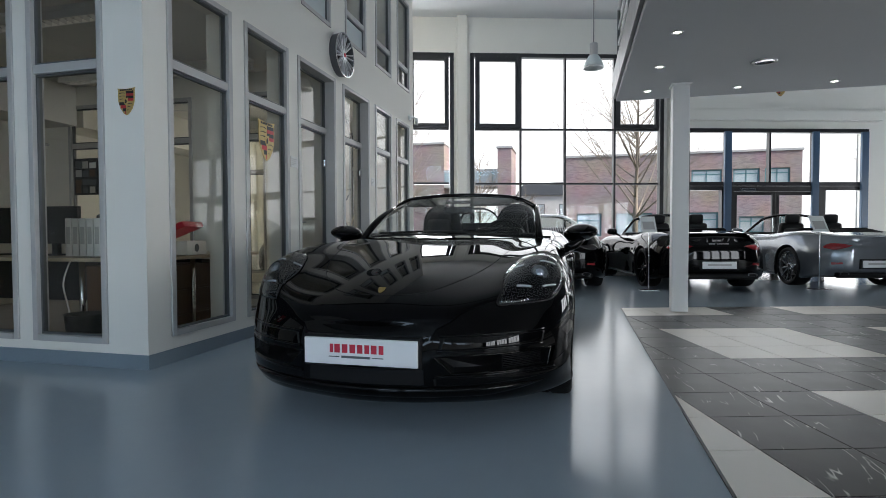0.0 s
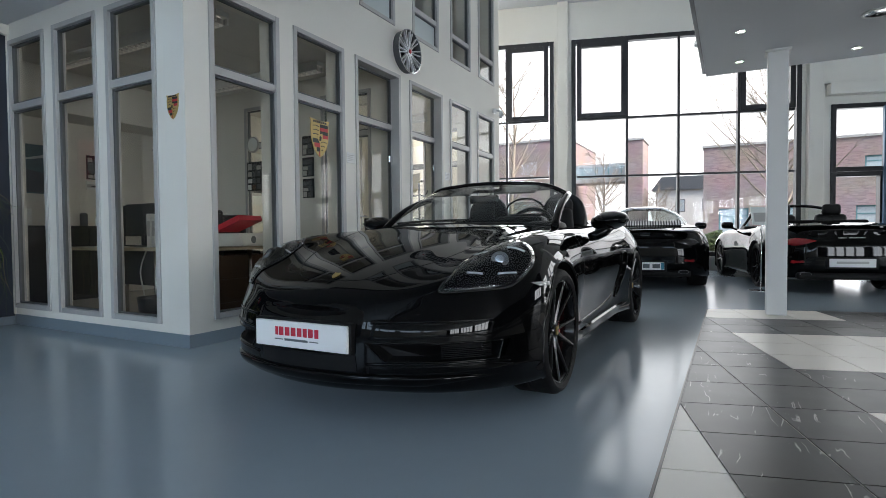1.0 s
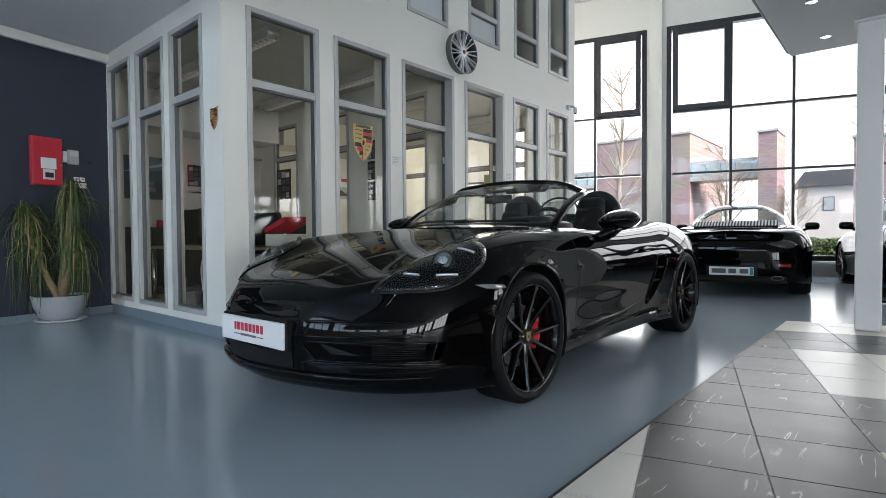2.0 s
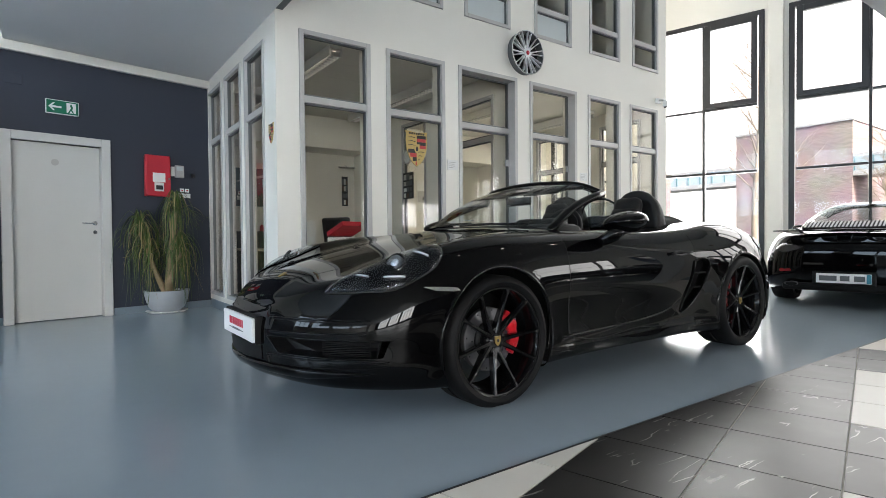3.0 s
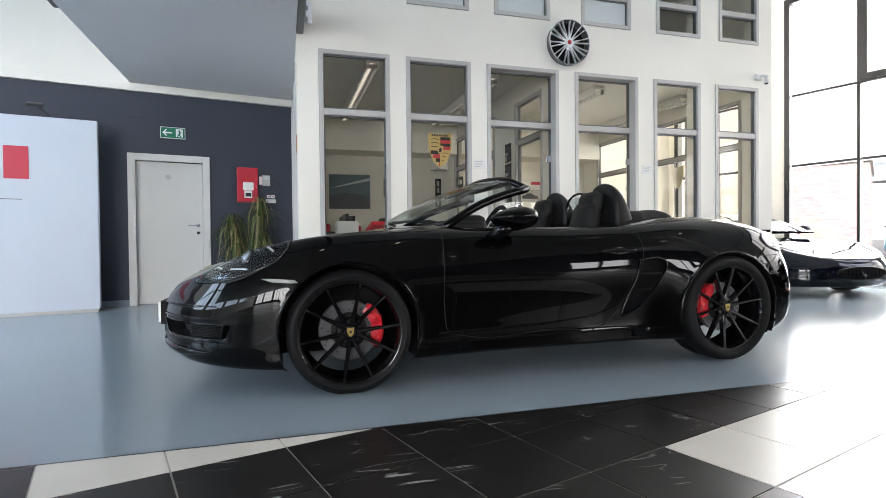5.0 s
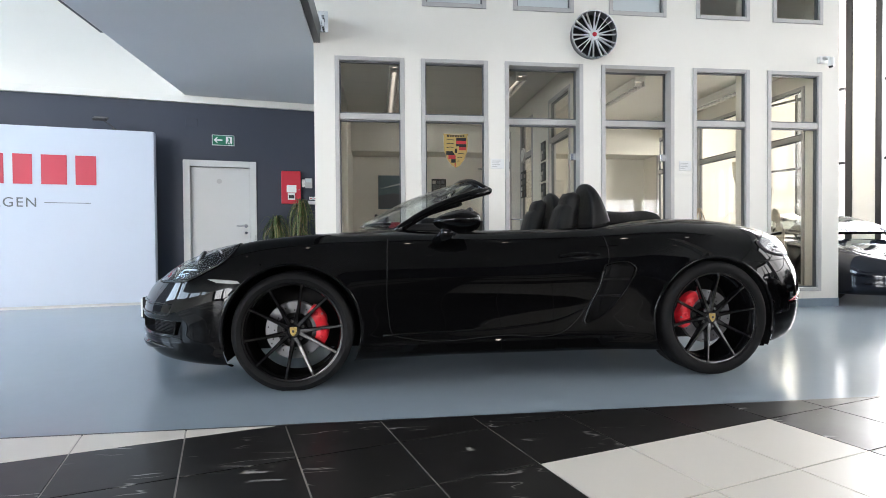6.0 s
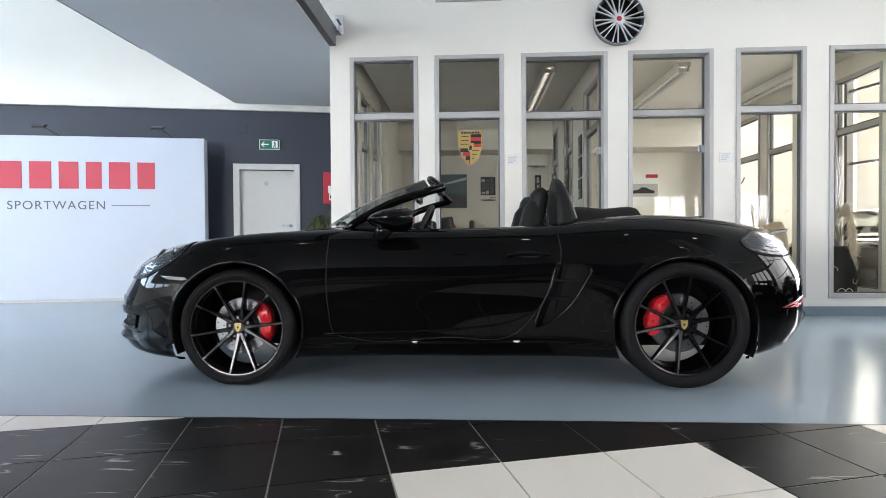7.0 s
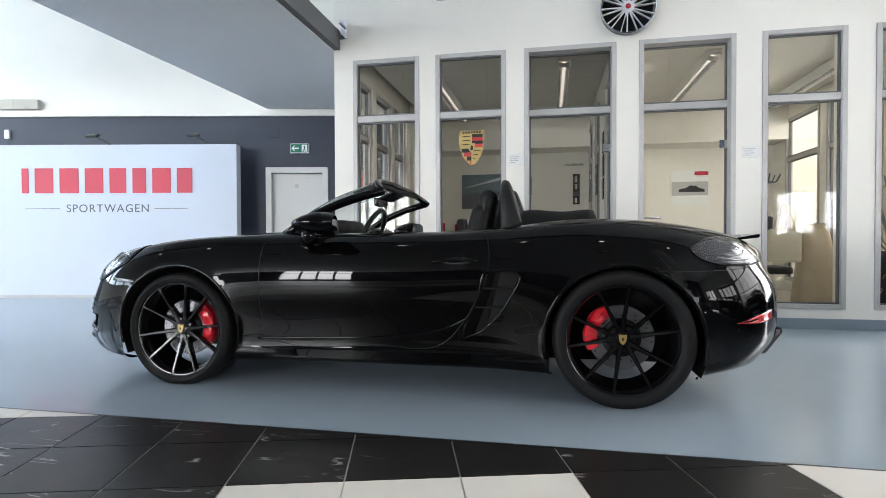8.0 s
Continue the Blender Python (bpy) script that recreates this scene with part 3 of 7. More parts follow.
# ---- the black roadster ----
M.update(
    paint=mat("black_paint", (0.0018, 0.0018, 0.0020), 0.02, vary=0.05, rvary=0.1, spec=0.20),
    trim=mat("gloss_black_trim", (0.006, 0.006, 0.007), 0.18, vary=0.1),
    matte=mat("matte_black", (0.007, 0.007, 0.0075), 0.6, vary=0.2, fine=220, bump=0.1, spec=0.2),
    gap=mat("shut_line", (0.002, 0.002, 0.002), 0.8, vary=0.1),
    tyre=mat("tyre_rubber", (0.0065, 0.0065, 0.007), 0.62, vary=0.2, scale=9, fine=180, bump=0.25, spec=0.18),
    rim=mat("satin_black_rim", (0.0045, 0.0045, 0.005), 0.17, vary=0.15, coat=0.1, spec=0.34),
    disc=mat("brake_disc", (0.13, 0.13, 0.135), 0.38, metal=0.85, vary=0.12, scale=20),
    caliper=mat("caliper_red", (0.58, 0.012, 0.022), 0.32, vary=0.05),
    leather=mat("black_leather", (0.0065, 0.0065, 0.007), 0.52, vary=0.2, scale=9, fine=260, bump=0.3, spec=0.3),
    cloth=mat("soft_top_cloth", (0.005, 0.005, 0.0055), 0.85, vary=0.15, fine=300, bump=0.3, spec=0.15),
    lamp=mat("lamp_housing", (0.004, 0.004, 0.005), 0.22, vary=0.1, scale=14, spec=0.22),
    tail=mat("tail_lamp", (0.045, 0.042, 0.043), 0.16, metal=0.25, vary=0.3, scale=14),
    reflector=mat("red_reflector", (0.42, 0.010, 0.014), 0.14, vary=0.1, scale=30, coat=0.6),
    amber=mat("side_marker", (0.20, 0.20, 0.20), 0.12, vary=0.1, scale=20, coat=0.8),
    lens=glass("lamp_lens", (0.90, 0.92, 0.94), 1.48),
    eye=mat("projector_glass", (0.70, 0.74, 0.80), 0.08, vary=0.1, metal=0.6),
    mirrorglass=mat("mirror_silver", (0.06, 0.065, 0.07), 0.04, metal=1.0, vary=0.02),
    plate=mat("plate_white", (0.80, 0.80, 0.80), 0.4, vary=0.03),
    badge=mat("badge_gold", (0.36, 0.25, 0.08), 0.35, metal=0.5, vary=0.3, scale=90),
    led=mat("lamp_silver", (0.72, 0.73, 0.75), 0.2, metal=0.5, vary=0.05),
)

# The hull's long lines, each as (half width, distance from the nose, height); from the underside's edge up to the middle of the top.
LINES = [
    [(0.3, 0.19, 0.148), (0.55, 0.30, 0.145), (0.70, 0.44, 0.142), (0.8, 0.62, 0.145), (0.8, 1, 0.14), (0.78, 1.45, 0.14), (0.78, 1.9, 0.15), (0.78, 2.4, 0.15), (0.78, 2.85, 0.15), (0.8, 3.2, 0.15), (0.8, 3.475, 0.15), (0.8, 3.85, 0.16), (0.72, 4.08, 0.2), (0.6, 4.18, 0.21), (0.35, 4.24, 0.22)],
    [(0.3, 0.075, 0.178), (0.61, 0.23, 0.168), (0.775, 0.425, 0.162), (0.865, 0.6, 0.16), (0.885, 1, 0.15), (0.836, 1.45, 0.165), (0.826, 1.9, 0.17), (0.825, 2.4, 0.17), (0.833, 2.85, 0.17), (0.88, 3.2, 0.165), (0.89, 3.475, 0.165), (0.87, 3.85, 0.19), (0.79, 4.06, 0.24), (0.64, 4.19, 0.25), (0.38, 4.29, 0.26)],
    [(0.3, 0.028, 0.245), (0.62, 0.184, 0.242), (0.797, 0.392, 0.236), (0.875, 0.59, 0.24), (0.893, 1, 0.26), (0.842, 1.45, 0.27), (0.829, 1.9, 0.275), (0.827, 2.4, 0.28), (0.839, 2.85, 0.285), (0.89, 3.2, 0.27), (0.898, 3.475, 0.27), (0.88, 3.85, 0.28), (0.805, 4.07, 0.31), (0.66, 4.225, 0.33), (0.39, 4.34, 0.34)],
    [(0.3, 0.015, 0.34), (0.62, 0.18, 0.34), (0.8, 0.385, 0.34), (0.88, 0.585, 0.36), (0.898, 1, 0.4), (0.852, 1.45, 0.42), (0.84, 1.9, 0.42), (0.837, 2.4, 0.42), (0.848, 2.85, 0.42), (0.893, 3.2, 0.42), (0.902, 3.475, 0.42), (0.88, 3.85, 0.42), (0.81, 4.07, 0.42), (0.665, 4.23, 0.43), (0.39, 4.35, 0.43)],
    [(0.3, 0.015, 0.43), (0.62, 0.175, 0.43), (0.805, 0.385, 0.44), (0.885, 0.58, 0.48), (0.9, 1, 0.53), (0.874, 1.45, 0.56), (0.868, 1.9, 0.565), (0.865, 2.4, 0.57), (0.874, 2.85, 0.585), (0.897, 3.2, 0.6), (0.905, 3.475, 0.58), (0.88, 3.85, 0.56), (0.805, 4.06, 0.55), (0.66, 4.23, 0.54), (0.39, 4.35, 0.53)],
    [(0.3, 0.026, 0.482), (0.61, 0.195, 0.51), (0.795, 0.395, 0.53), (0.872, 0.59, 0.625), (0.885, 1, 0.7), (0.861, 1.45, 0.725), (0.855, 1.9, 0.735), (0.851, 2.4, 0.74), (0.86, 2.85, 0.76), (0.872, 3.2, 0.77), (0.872, 3.475, 0.76), (0.845, 3.85, 0.71), (0.775, 4.05, 0.665), (0.635, 4.22, 0.64), (0.38, 4.335, 0.61)],
    [(0.29, 0.042, 0.517), (0.58, 0.217, 0.575), (0.752, 0.407, 0.682), (0.775, 0.62, 0.794), (0.785, 1, 0.856), (0.8, 1.45, 0.847), (0.8, 1.9, 0.845), (0.79, 2.4, 0.85), (0.785, 2.85, 0.876), (0.775, 3.2, 0.915), (0.76, 3.475, 0.92), (0.735, 3.85, 0.874), (0.684, 4.056, 0.808), (0.568, 4.19, 0.747), (0.36, 4.294, 0.69)],
    [(0.24, 0.043, 0.524), (0.46, 0.15, 0.59), (0.63, 0.34, 0.677), (0.645, 0.62, 0.78), (0.66, 1, 0.852), (0.7, 1.45, 0.88), (0.735, 1.9, 0.877), (0.735, 2.4, 0.878), (0.73, 2.85, 0.9), (0.68, 3.2, 0.943), (0.66, 3.475, 0.948), (0.63, 3.85, 0.906), (0.58, 4.1, 0.846), (0.48, 4.24, 0.782), (0.29, 4.305, 0.725)],
    [(0.17, 0.037, 0.528), (0.33, 0.135, 0.6), (0.44, 0.32, 0.664), (0.47, 0.61, 0.745), (0.5, 1, 0.828), (0.6, 1.45, 0.893), (0.66, 1.9, 0.886), (0.66, 2.4, 0.886), (0.64, 2.85, 0.906), (0.56, 3.2, 0.95), (0.54, 3.475, 0.955), (0.52, 3.85, 0.918), (0.46, 4.11, 0.858), (0.37, 4.25, 0.797), (0.22, 4.31, 0.74)],
    [(0.09, 0.030, 0.531), (0.17, 0.125, 0.608), (0.22, 0.31, 0.684), (0.24, 0.6, 0.763), (0.25, 1, 0.836), (0.3, 1.45, 0.906), (0.33, 1.9, 0.9), (0.33, 2.4, 0.9), (0.32, 2.85, 0.9264), (0.28, 3.2, 0.958), (0.27, 3.475, 0.962), (0.26, 3.85, 0.9256), (0.23, 4.12, 0.8658), (0.19, 4.26, 0.8066), (0.11, 4.31, 0.75)],
    [(0, 0.026, 0.532), (0, 0.12, 0.612), (0, 0.3, 0.69), (0, 0.6, 0.77), (0, 1, 0.842), (0, 1.45, 0.912), (0, 1.9, 0.91), (0, 2.4, 0.905), (0, 2.85, 0.9314), (0, 3.2, 0.962), (0, 3.475, 0.966), (0, 3.85, 0.9296), (0, 4.12, 0.8688), (0, 4.26, 0.8096), (0, 4.31, 0.755)],
]


def spline(pts, n, knots=None, flat=(1.0, 1.0)):
    """A smooth curve through rows of points, n samples a span; flat: how far the two ends keep their slope along y."""
    p = np.asarray(pts, float)
    t = np.concatenate([[0], np.cumsum(np.maximum(1e-6, np.linalg.norm(np.diff(p if knots is None else knots, axis=0), axis=-1)))]) if p.ndim == 2 else None
    m = np.empty_like(p)
    h = np.diff(t)[:, None]
    d = np.diff(p, axis=0) / h
    m[1:-1] = (d[:-1] * h[1:] + d[1:] * h[:-1]) / (h[:-1] + h[1:])
    m[0], m[-1] = 1.5 * d[0] - 0.5 * m[1], 1.5 * d[-1] - 0.5 * m[-2]
    if flat != (1.0, 1.0):
        m[0, 1] *= flat[0]
        m[-1, 1] *= flat[1]
    out = []
    for i in range(len(p) - 1):
        for u in np.arange(n) / n:
            out.append((1 + 2 * u) * (1 - u) ** 2 * p[i] + u * (1 - u) ** 2 * h[i] * m[i] + u * u * (3 - 2 * u) * p[i + 1] + u * u * (u - 1) * h[i] * m[i + 1])
    out.append(p[-1])
    return np.array(out)


NT, NK = 14, 7


class Hull:
    """A car's skin: a grid over its length and round its section, for the side towards +x."""

    def __init__(self, scale=(1, 1, 1), lift=None):
        lines = np.array(LINES, float)
        if lift:
            lines = lift(lines)
        lines = lines * np.array(scale)
        along = np.array([spline(l, NT, flat=(.8 if n < 6 else .25, .25)) for n, l in enumerate(lines)])
        self.grid = np.array([spline(along[:, i], NK) for i in range(along.shape[1])])
        self.grid[:, -1, 0] = 0.0
        g = self.grid
        # ease the skin, most of all on the bonnet and the tail
        ease = np.clip((np.arange(g.shape[1]) - NK * 1.5) / (NK * 5), 0, 1)[None, 1:-1, None]
        for turn in range(36):
            mean = (g[:-2, 1:-1] + g[2:, 1:-1] + g[1:-1, :-2] + g[1:-1, 2:]) / 4
            g[1:-1, 1:-1] += (mean - g[1:-1, 1:-1]) * 0.5 * ease
            g[1:-1, -1, 1:] += ((g[:-2, -1, 1:] + g[2:, -1, 1:]) / 4 + g[1:-1, -2, 1:] / 2 - g[1:-1, -1, 1:]) * 0.5
        self.normal = np.cross(np.gradient(g, axis=1), np.gradient(g, axis=0))
        self.normal /= np.linalg.norm(self.normal, axis=2, keepdims=True) + 1e-12
        if self.normal[NT * 7, NK * 4, 0] < 0:
            self.normal *= -1

    def drape(self, pts, way, off=0.0, flip=False):
        """Bring points on to the skin along the way; off: how far outside it they end."""
        g, nn = self.grid.reshape(-1, 3), self.normal.reshape(-1, 3)
        w = np.array(way, float)
        w /= np.linalg.norm(w)
        ok = nn @ w > 0.12
        g, nn = g[ok], nn[ok]
        a = np.cross(w, (0, 0, 1) if abs(w[2]) < 0.9 else (1, 0, 0))
        a /= np.linalg.norm(a)
        b = np.cross(w, a)
        uv, dep = np.stack([g @ a, g @ b], 1), g @ w
        offs = np.broadcast_to(np.asarray(off, float), (len(pts),))
        out = []
        for p, o in zip(np.asarray(pts, float), offs):
            q = np.array([p @ a, p @ b])
            d2 = ((uv - q) ** 2).sum(1)
            near = np.argpartition(d2, 9)[:9]
            wt = np.exp(-d2[near] / (d2[near].mean() + 1e-9))
            A = np.stack([uv[near, 0] - q[0], uv[near, 1] - q[1], np.ones(9)], 1) * wt[:, None]
            A = np.vstack([A, np.diag((.004, .004, 0))])
            sol = np.linalg.lstsq(A, np.append(dep[near] * wt, (0, 0, 0)), rcond=None)[0]
            n = (nn[near] * wt[:, None]).sum(0)
            n /= np.linalg.norm(n)
            r = q[0] * a + q[1] * b + sol[2] * w + n * o
            out.append((-r[0], r[1], r[2]) if flip else tuple(r))
        return out

    def skin(self, arches, cabin, holes=()):
        """The painted skin, both sides, with wheel arches, the cabin and openings cut out; holes: (axis, outline over that axis and z, how far back it reaches)."""
        g = self.grid.copy()
        ni, nk = g.shape[:2]
        side = np.arange(nk)[None, :] < NK * 6.4
        dead = np.zeros((ni, nk), bool)
        for s, z, r in arches:
            ds, dz = g[:, :, 1] - s, g[:, :, 2] - z
            dist = np.hypot(ds, dz)
            dead |= (dist < r) & side
        keep = np.zeros((ni - 1, nk - 1), bool)
        cut = np.full((ni - 1, nk - 1), -1)
        for i in range(ni - 1):
            for k in range(nk - 1):
                c = dead[i:i + 2, k:k + 2]
                m = g[i:i + 2, k:k + 2].mean((0, 1))
                inside = cabin and cabin[0] <= i < cabin[1] and k >= cabin[2]
                for h, (ax, poly, reach) in enumerate(holes):
                    if k < NK * 6 and m[1] < reach and in_outline(m[ax], m[2], poly):
                        cut[i, k] = h
                keep[i, k] = not c.all() and not inside and cut[i, k] < 0
        # the skin's edge is drawn on to the outline of each opening
        whole = self.grid
        for i in range(1, ni - 1):
            for k in range(1, nk - 1):
                near = cut[i - 1:i + 1, k - 1:k + 1]
                if near.max() < 0 or near.min() >= 0:
                    continue
                ax, poly, reach = holes[near.max()]
                p = whole[i, k, [ax, 2]]
                a = np.array(poly, float)
                b = np.roll(a, -1, 0)
                f = np.clip(((p - a) * (b - a)).sum(1) / ((b - a) ** 2).sum(1), 0, 1)[:, None]
                q = a + (b - a) * f
                goal = q[((q - p) ** 2).sum(1).argmin()]
                ti, tk = (whole[i + 1, k] - whole[i - 1, k]) / 2, (whole[i, k + 1] - whole[i, k - 1]) / 2
                step = np.linalg.lstsq(np.stack([ti[[ax, 2]], tk[[ax, 2]]], 1), goal - p, rcond=None)[0]
                step = np.clip(step, -.9, .9)
                g[i, k] = whole[i, k] + step[0] * ti + step[1] * tk
        for s, z, r in arches:
            ds, dz = g[:, :, 1] - s, g[:, :, 2] - z
            dist = np.hypot(ds, dz)
            mv = (dist < r) & side & (dist > r - 0.12)
            f = np.where(mv, r / np.maximum(dist, 1e-6), 1.0)
            g[:, :, 1], g[:, :, 2] = s + ds * f, z + dz * f
        bm = bmesh.new()
        both = []
        for sign in (1, -1):
            vs = {}

            def vert(i, k):
                if (i, k) not in vs:
                    if sign < 0 and k == nk - 1:
                        vs[i, k] = both[0].get((i, k)) or bm.verts.new(g[i, k])
                    else:
                        vs[i, k] = bm.verts.new(g[i, k] * (sign, 1, 1))
                return vs[i, k]

            for i in range(ni - 1):
                for k in range(nk - 1):
                    if keep[i, k]:
                        q = [vert(i, k), vert(i + 1, k), vert(i + 1, k + 1), vert(i, k + 1)]
                        bm.faces.new(q if sign > 0 else q[::-1])
            both.append(vs)
        # the nose and the tail are closed by straight rows from side to side
        cols = 2 * (nk - 1 - NK * 6)
        for i, turn in ((0, False), (ni - 1, True)):
            rows = []
            for k in range(NK * 6 + 1):
                a, b = g[i, k] * (-1, 1, 1), g[i, k]
                bow = (0 if turn else .05) * (1 - (k / (NK * 6)) ** 2)
                rows.append([both[1].get((i, k)) if j == 0 else both[0].get((i, k)) if j == cols else bm.verts.new(a + (b - a) * j / cols - np.array((0, bow * (1 - (2 * j / cols - 1) ** 2), 0))) for j in range(cols + 1)])
            rows[-1] = [both[1][i, NK * 6 + j] for j in range(cols // 2)] + [both[0][i, nk - 1 - j] for j in range(cols // 2 + 1)]
            for u, v in zip(rows, rows[1:]):
                for j in range(cols):
                    q = [u[j], u[j + 1], v[j + 1], v[j]]
                    if None not in q:
                        bm.faces.new(q[::-1] if turn else q)
        bmesh.ops.recalc_face_normals(bm, faces=bm.faces)
        return bm

    def patch(self, centre, outline, way, rim=0.002, dome=0.0, flip=False, rings=7, n=48, straight=False):
        """A lens or panel that lies on the skin inside an outline; dome: how far its middle stands out."""
        loop = np.array(list(outline) + [outline[0]], float)
        if straight:
            m = max(2, n // len(outline))
            o = np.concatenate([a + (b - a) * (np.arange(m) / m)[:, None] for a, b in zip(loop, loop[1:])])
        else:
            o = spline(loop, max(2, n // len(outline)))[:-1]
        c = np.array(centre, float)
        bm = bmesh.new()
        net = np.array([self.drape(c + (o - c) * (1 - r / rings), way, rim + dome * (1 - (1 - r / rings) ** 2), flip) for r in range(rings)])
        for turn in range(10):
            inner = np.concatenate([net[2:], net[-1:].mean(1, keepdims=True).repeat(len(o), 1)])
            net[1:] += .5 * ((net[:-1] + inner) / 4 + (np.roll(net[1:], 1, 1) + np.roll(net[1:], -1, 1)) / 4 - net[1:])
        rows = [[bm.verts.new(p) for p in row] for row in net]
        mid = bm.verts.new(net[-1].mean(0))
        m = len(o)
        for a, b in zip(rows, rows[1:]):
            for j in range(m):
                bm.faces.new((a[j], a[(j + 1) % m], b[(j + 1) % m], b[j]))
        for j in range(m):
            bm.faces.new((rows[-1][j], rows[-1][(j + 1) % m], mid))
        # an edge that goes back into the skin
        back = [bm.verts.new(p) for p in self.drape(c + (o - c) * 1.004, way, -0.004, flip)]
        for j in range(m):
            bm.faces.new((back[j], back[(j + 1) % m], rows[0][(j + 1) % m], rows[0][j]))
        bmesh.ops.recalc_face_normals(bm, faces=bm.faces)
        return bm

    def seam(self, pts, way, width=0.005, off=0.0012, flip=False, n=8):
        """A thin line on the skin, such as the gap round a door."""
        c = spline(pts, n) if len(pts) > 2 else np.linspace(pts[0], pts[1], n * 2)
        d = np.gradient(c, axis=0)
        d /= np.linalg.norm(d, axis=1, keepdims=True)
        w = np.array(way, float) / np.linalg.norm(way)
        s = np.cross(d, w)
        s /= np.linalg.norm(s, axis=1, keepdims=True)
        bm = bmesh.new()
        a = [bm.verts.new(p) for p in self.drape(c + s * width / 2, way, off, flip)]
        b = [bm.verts.new(p) for p in self.drape(c - s * width / 2, way, off, flip)]
        for j in range(len(a) - 1):
            bm.faces.new((a[j], a[j + 1], b[j + 1], b[j]))
        return bm


def in_outline(x, y, poly):
    inside = False
    for (x0, y0), (x1, y1) in zip(poly, poly[1:] + poly[:1]):
        if (y0 > y) != (y1 > y) and x < (x1 - x0) * (y - y0) / (y1 - y0) + x0:
            inside = not inside
    return inside


def shield(w, h):
    """A plain heraldic outline."""
    half = [(0.0, -0.5), (0.16, -0.42), (0.33, -0.25), (0.44, -0.02), (0.47, 0.22), (0.45, 0.42), (0.5, 0.5)]
    pts = half + [(0.0, 0.46)] + [(-a, b) for a, b in half[:0:-1]]
    return [(a * w, b * h) for a, b in pts]


def wheel(parent, at, radius, rim_r, width, spin, caliper_at):
    """A road wheel whose axle is local x and whose outer face looks along +x."""
    w = new("wheel")
    w.parent = parent
    w.matrix_basis = at
    tagged(w, "black ten-spoke alloy wheel with a red brake caliper")
    R, r, b = radius, rim_r, width
    tyre = lathe([(r - .004, -.01), (r + .012, .0), (R - .035, .006), (R - .018, .0), (R - .005, -.014), (R, -.035), (R, -b / 2 + .012), (R - .007, -b / 2 + .008), (R - .007, -b / 2 - .004), (R, -b / 2 - .008),
                  (R, -b + .03), (R - .012, -b + .008), (R - .035, -b), (r + .01, -b + .004), (r - .004, -b + .02)], 72, "x")
    floor_z = .001 - at.translation.z
    for v in tyre.verts:
        v.co.z = max(v.co.z, floor_z)
    part("tyre", tyre, M["tyre"], w, smooth=True, sharp=35)
    part("rim", lathe([(r - .002, -.003), (r + .001, -.002), (r + .002, -.010), (r - .010, -.012), (r - .020, -.03), (r - .024, -.10), (r - .030, -b + .03), (r - .006, -b + .02)], 72, "x"), M["rim"], w, smooth=True, sharp=40)
    part("hub", lathe([(.001, -.038), (.030, -.038), (.036, -.043), (.044, -.054), (.066, -.060), (.074, -.085)], 40, "x"), M["rim"], w, smooth=True, sharp=35)
    cap = part("hub_cap", moved(prism(shield(.040, .050), -.003, .003, .0012), pose(-.034, 0, 0, 0, 0, 90)), M["badge"], w, "small gold shield hub cap")
    part("cap_mark", moved(prism(shield(.013, .016), -.001, .001), pose(-.0302, 0, .001, 0, 0, 90)), M["shieldblack"], cap)
    for k in range(5):
        a = radians(spin + 36 + 72 * k)
        part("wheel_bolt", moved(lathe([(.001, 0), (.009, 0), (.011, -.006), (.011, -.016)], 12, "x"), pose(-.047, .056 * math.cos(a), .056 * math.sin(a))), M["trim"], w)
    for k in range(5):
        for sgn in (-1, 1):
            a0, a1 = radians(spin + 72 * k + sgn * 8), radians(spin + 72 * k + sgn * 16.5)
            p0, p1 = Vector((0, math.cos(a0) * .032, math.sin(a0) * .032)), Vector((0, math.cos(a1) * (r - .008), math.sin(a1) * (r - .008)))
            d = (p1 - p0).normalized()
            t = Vector((1, 0, 0)).cross(d)
            bm = bmesh.new()
            rows = []
            for f, wd, xo, dp in ((0, .017, -.044, .045), (.25, .0120, -.038, .042), (.6, .0090, -.024, .036), (.9, .0085, -.010, .030), (1, .012, -.007, .028)):
                c = p0.lerp(p1, f)
                rows.append([bm.verts.new(c + t * x + Vector((xx, 0, 0))) for x, xx in ((-wd * .55, xo), (wd * .55, xo), (wd, xo - .008), (wd * .9, xo - dp), (-wd * .9, xo - dp), (-wd, xo - .008))])
            for u, v in zip(rows, rows[1:]):
                for j in range(6):
                    bm.faces.new((u[j], u[(j + 1) % 6], v[(j + 1) % 6], v[j]))
            bm.faces.new(rows[0][::-1])
            bm.faces.new(rows[-1])
            bmesh.ops.recalc_face_normals(bm, faces=bm.faces)
            part("spoke", bm, M["rim"], w)
    disc = part("brake_disc", lathe([(.098, -.100), (.160, -.100), (.163, -.103), (.163, -.128), (.160, -.130), (.098, -.130)], 64, "x", close=True), M["disc"], w, "drilled grey brake disc", sharp=30)
    part("disc_bell", lathe([(.001, -.084), (.080, -.084), (.096, -.092), (.099, -.099), (.099, -.115)], 40, "x"), M["matte"], w)
    for k in range(24):
        a = 2 * math.pi * (k + .5 * (k % 2)) / 24
        rr = (.112, .130, .148)[k % 3]
        part("disc_hole", moved(lathe([(.0045, 0), (.0045, .0008)], 8, "x", caps=True), pose(-.0999, rr * math.cos(a), rr * math.sin(a))), M["gap"], disc)
    # caliper: a thick arc over the disc
    bm = bmesh.new()
    arc = []
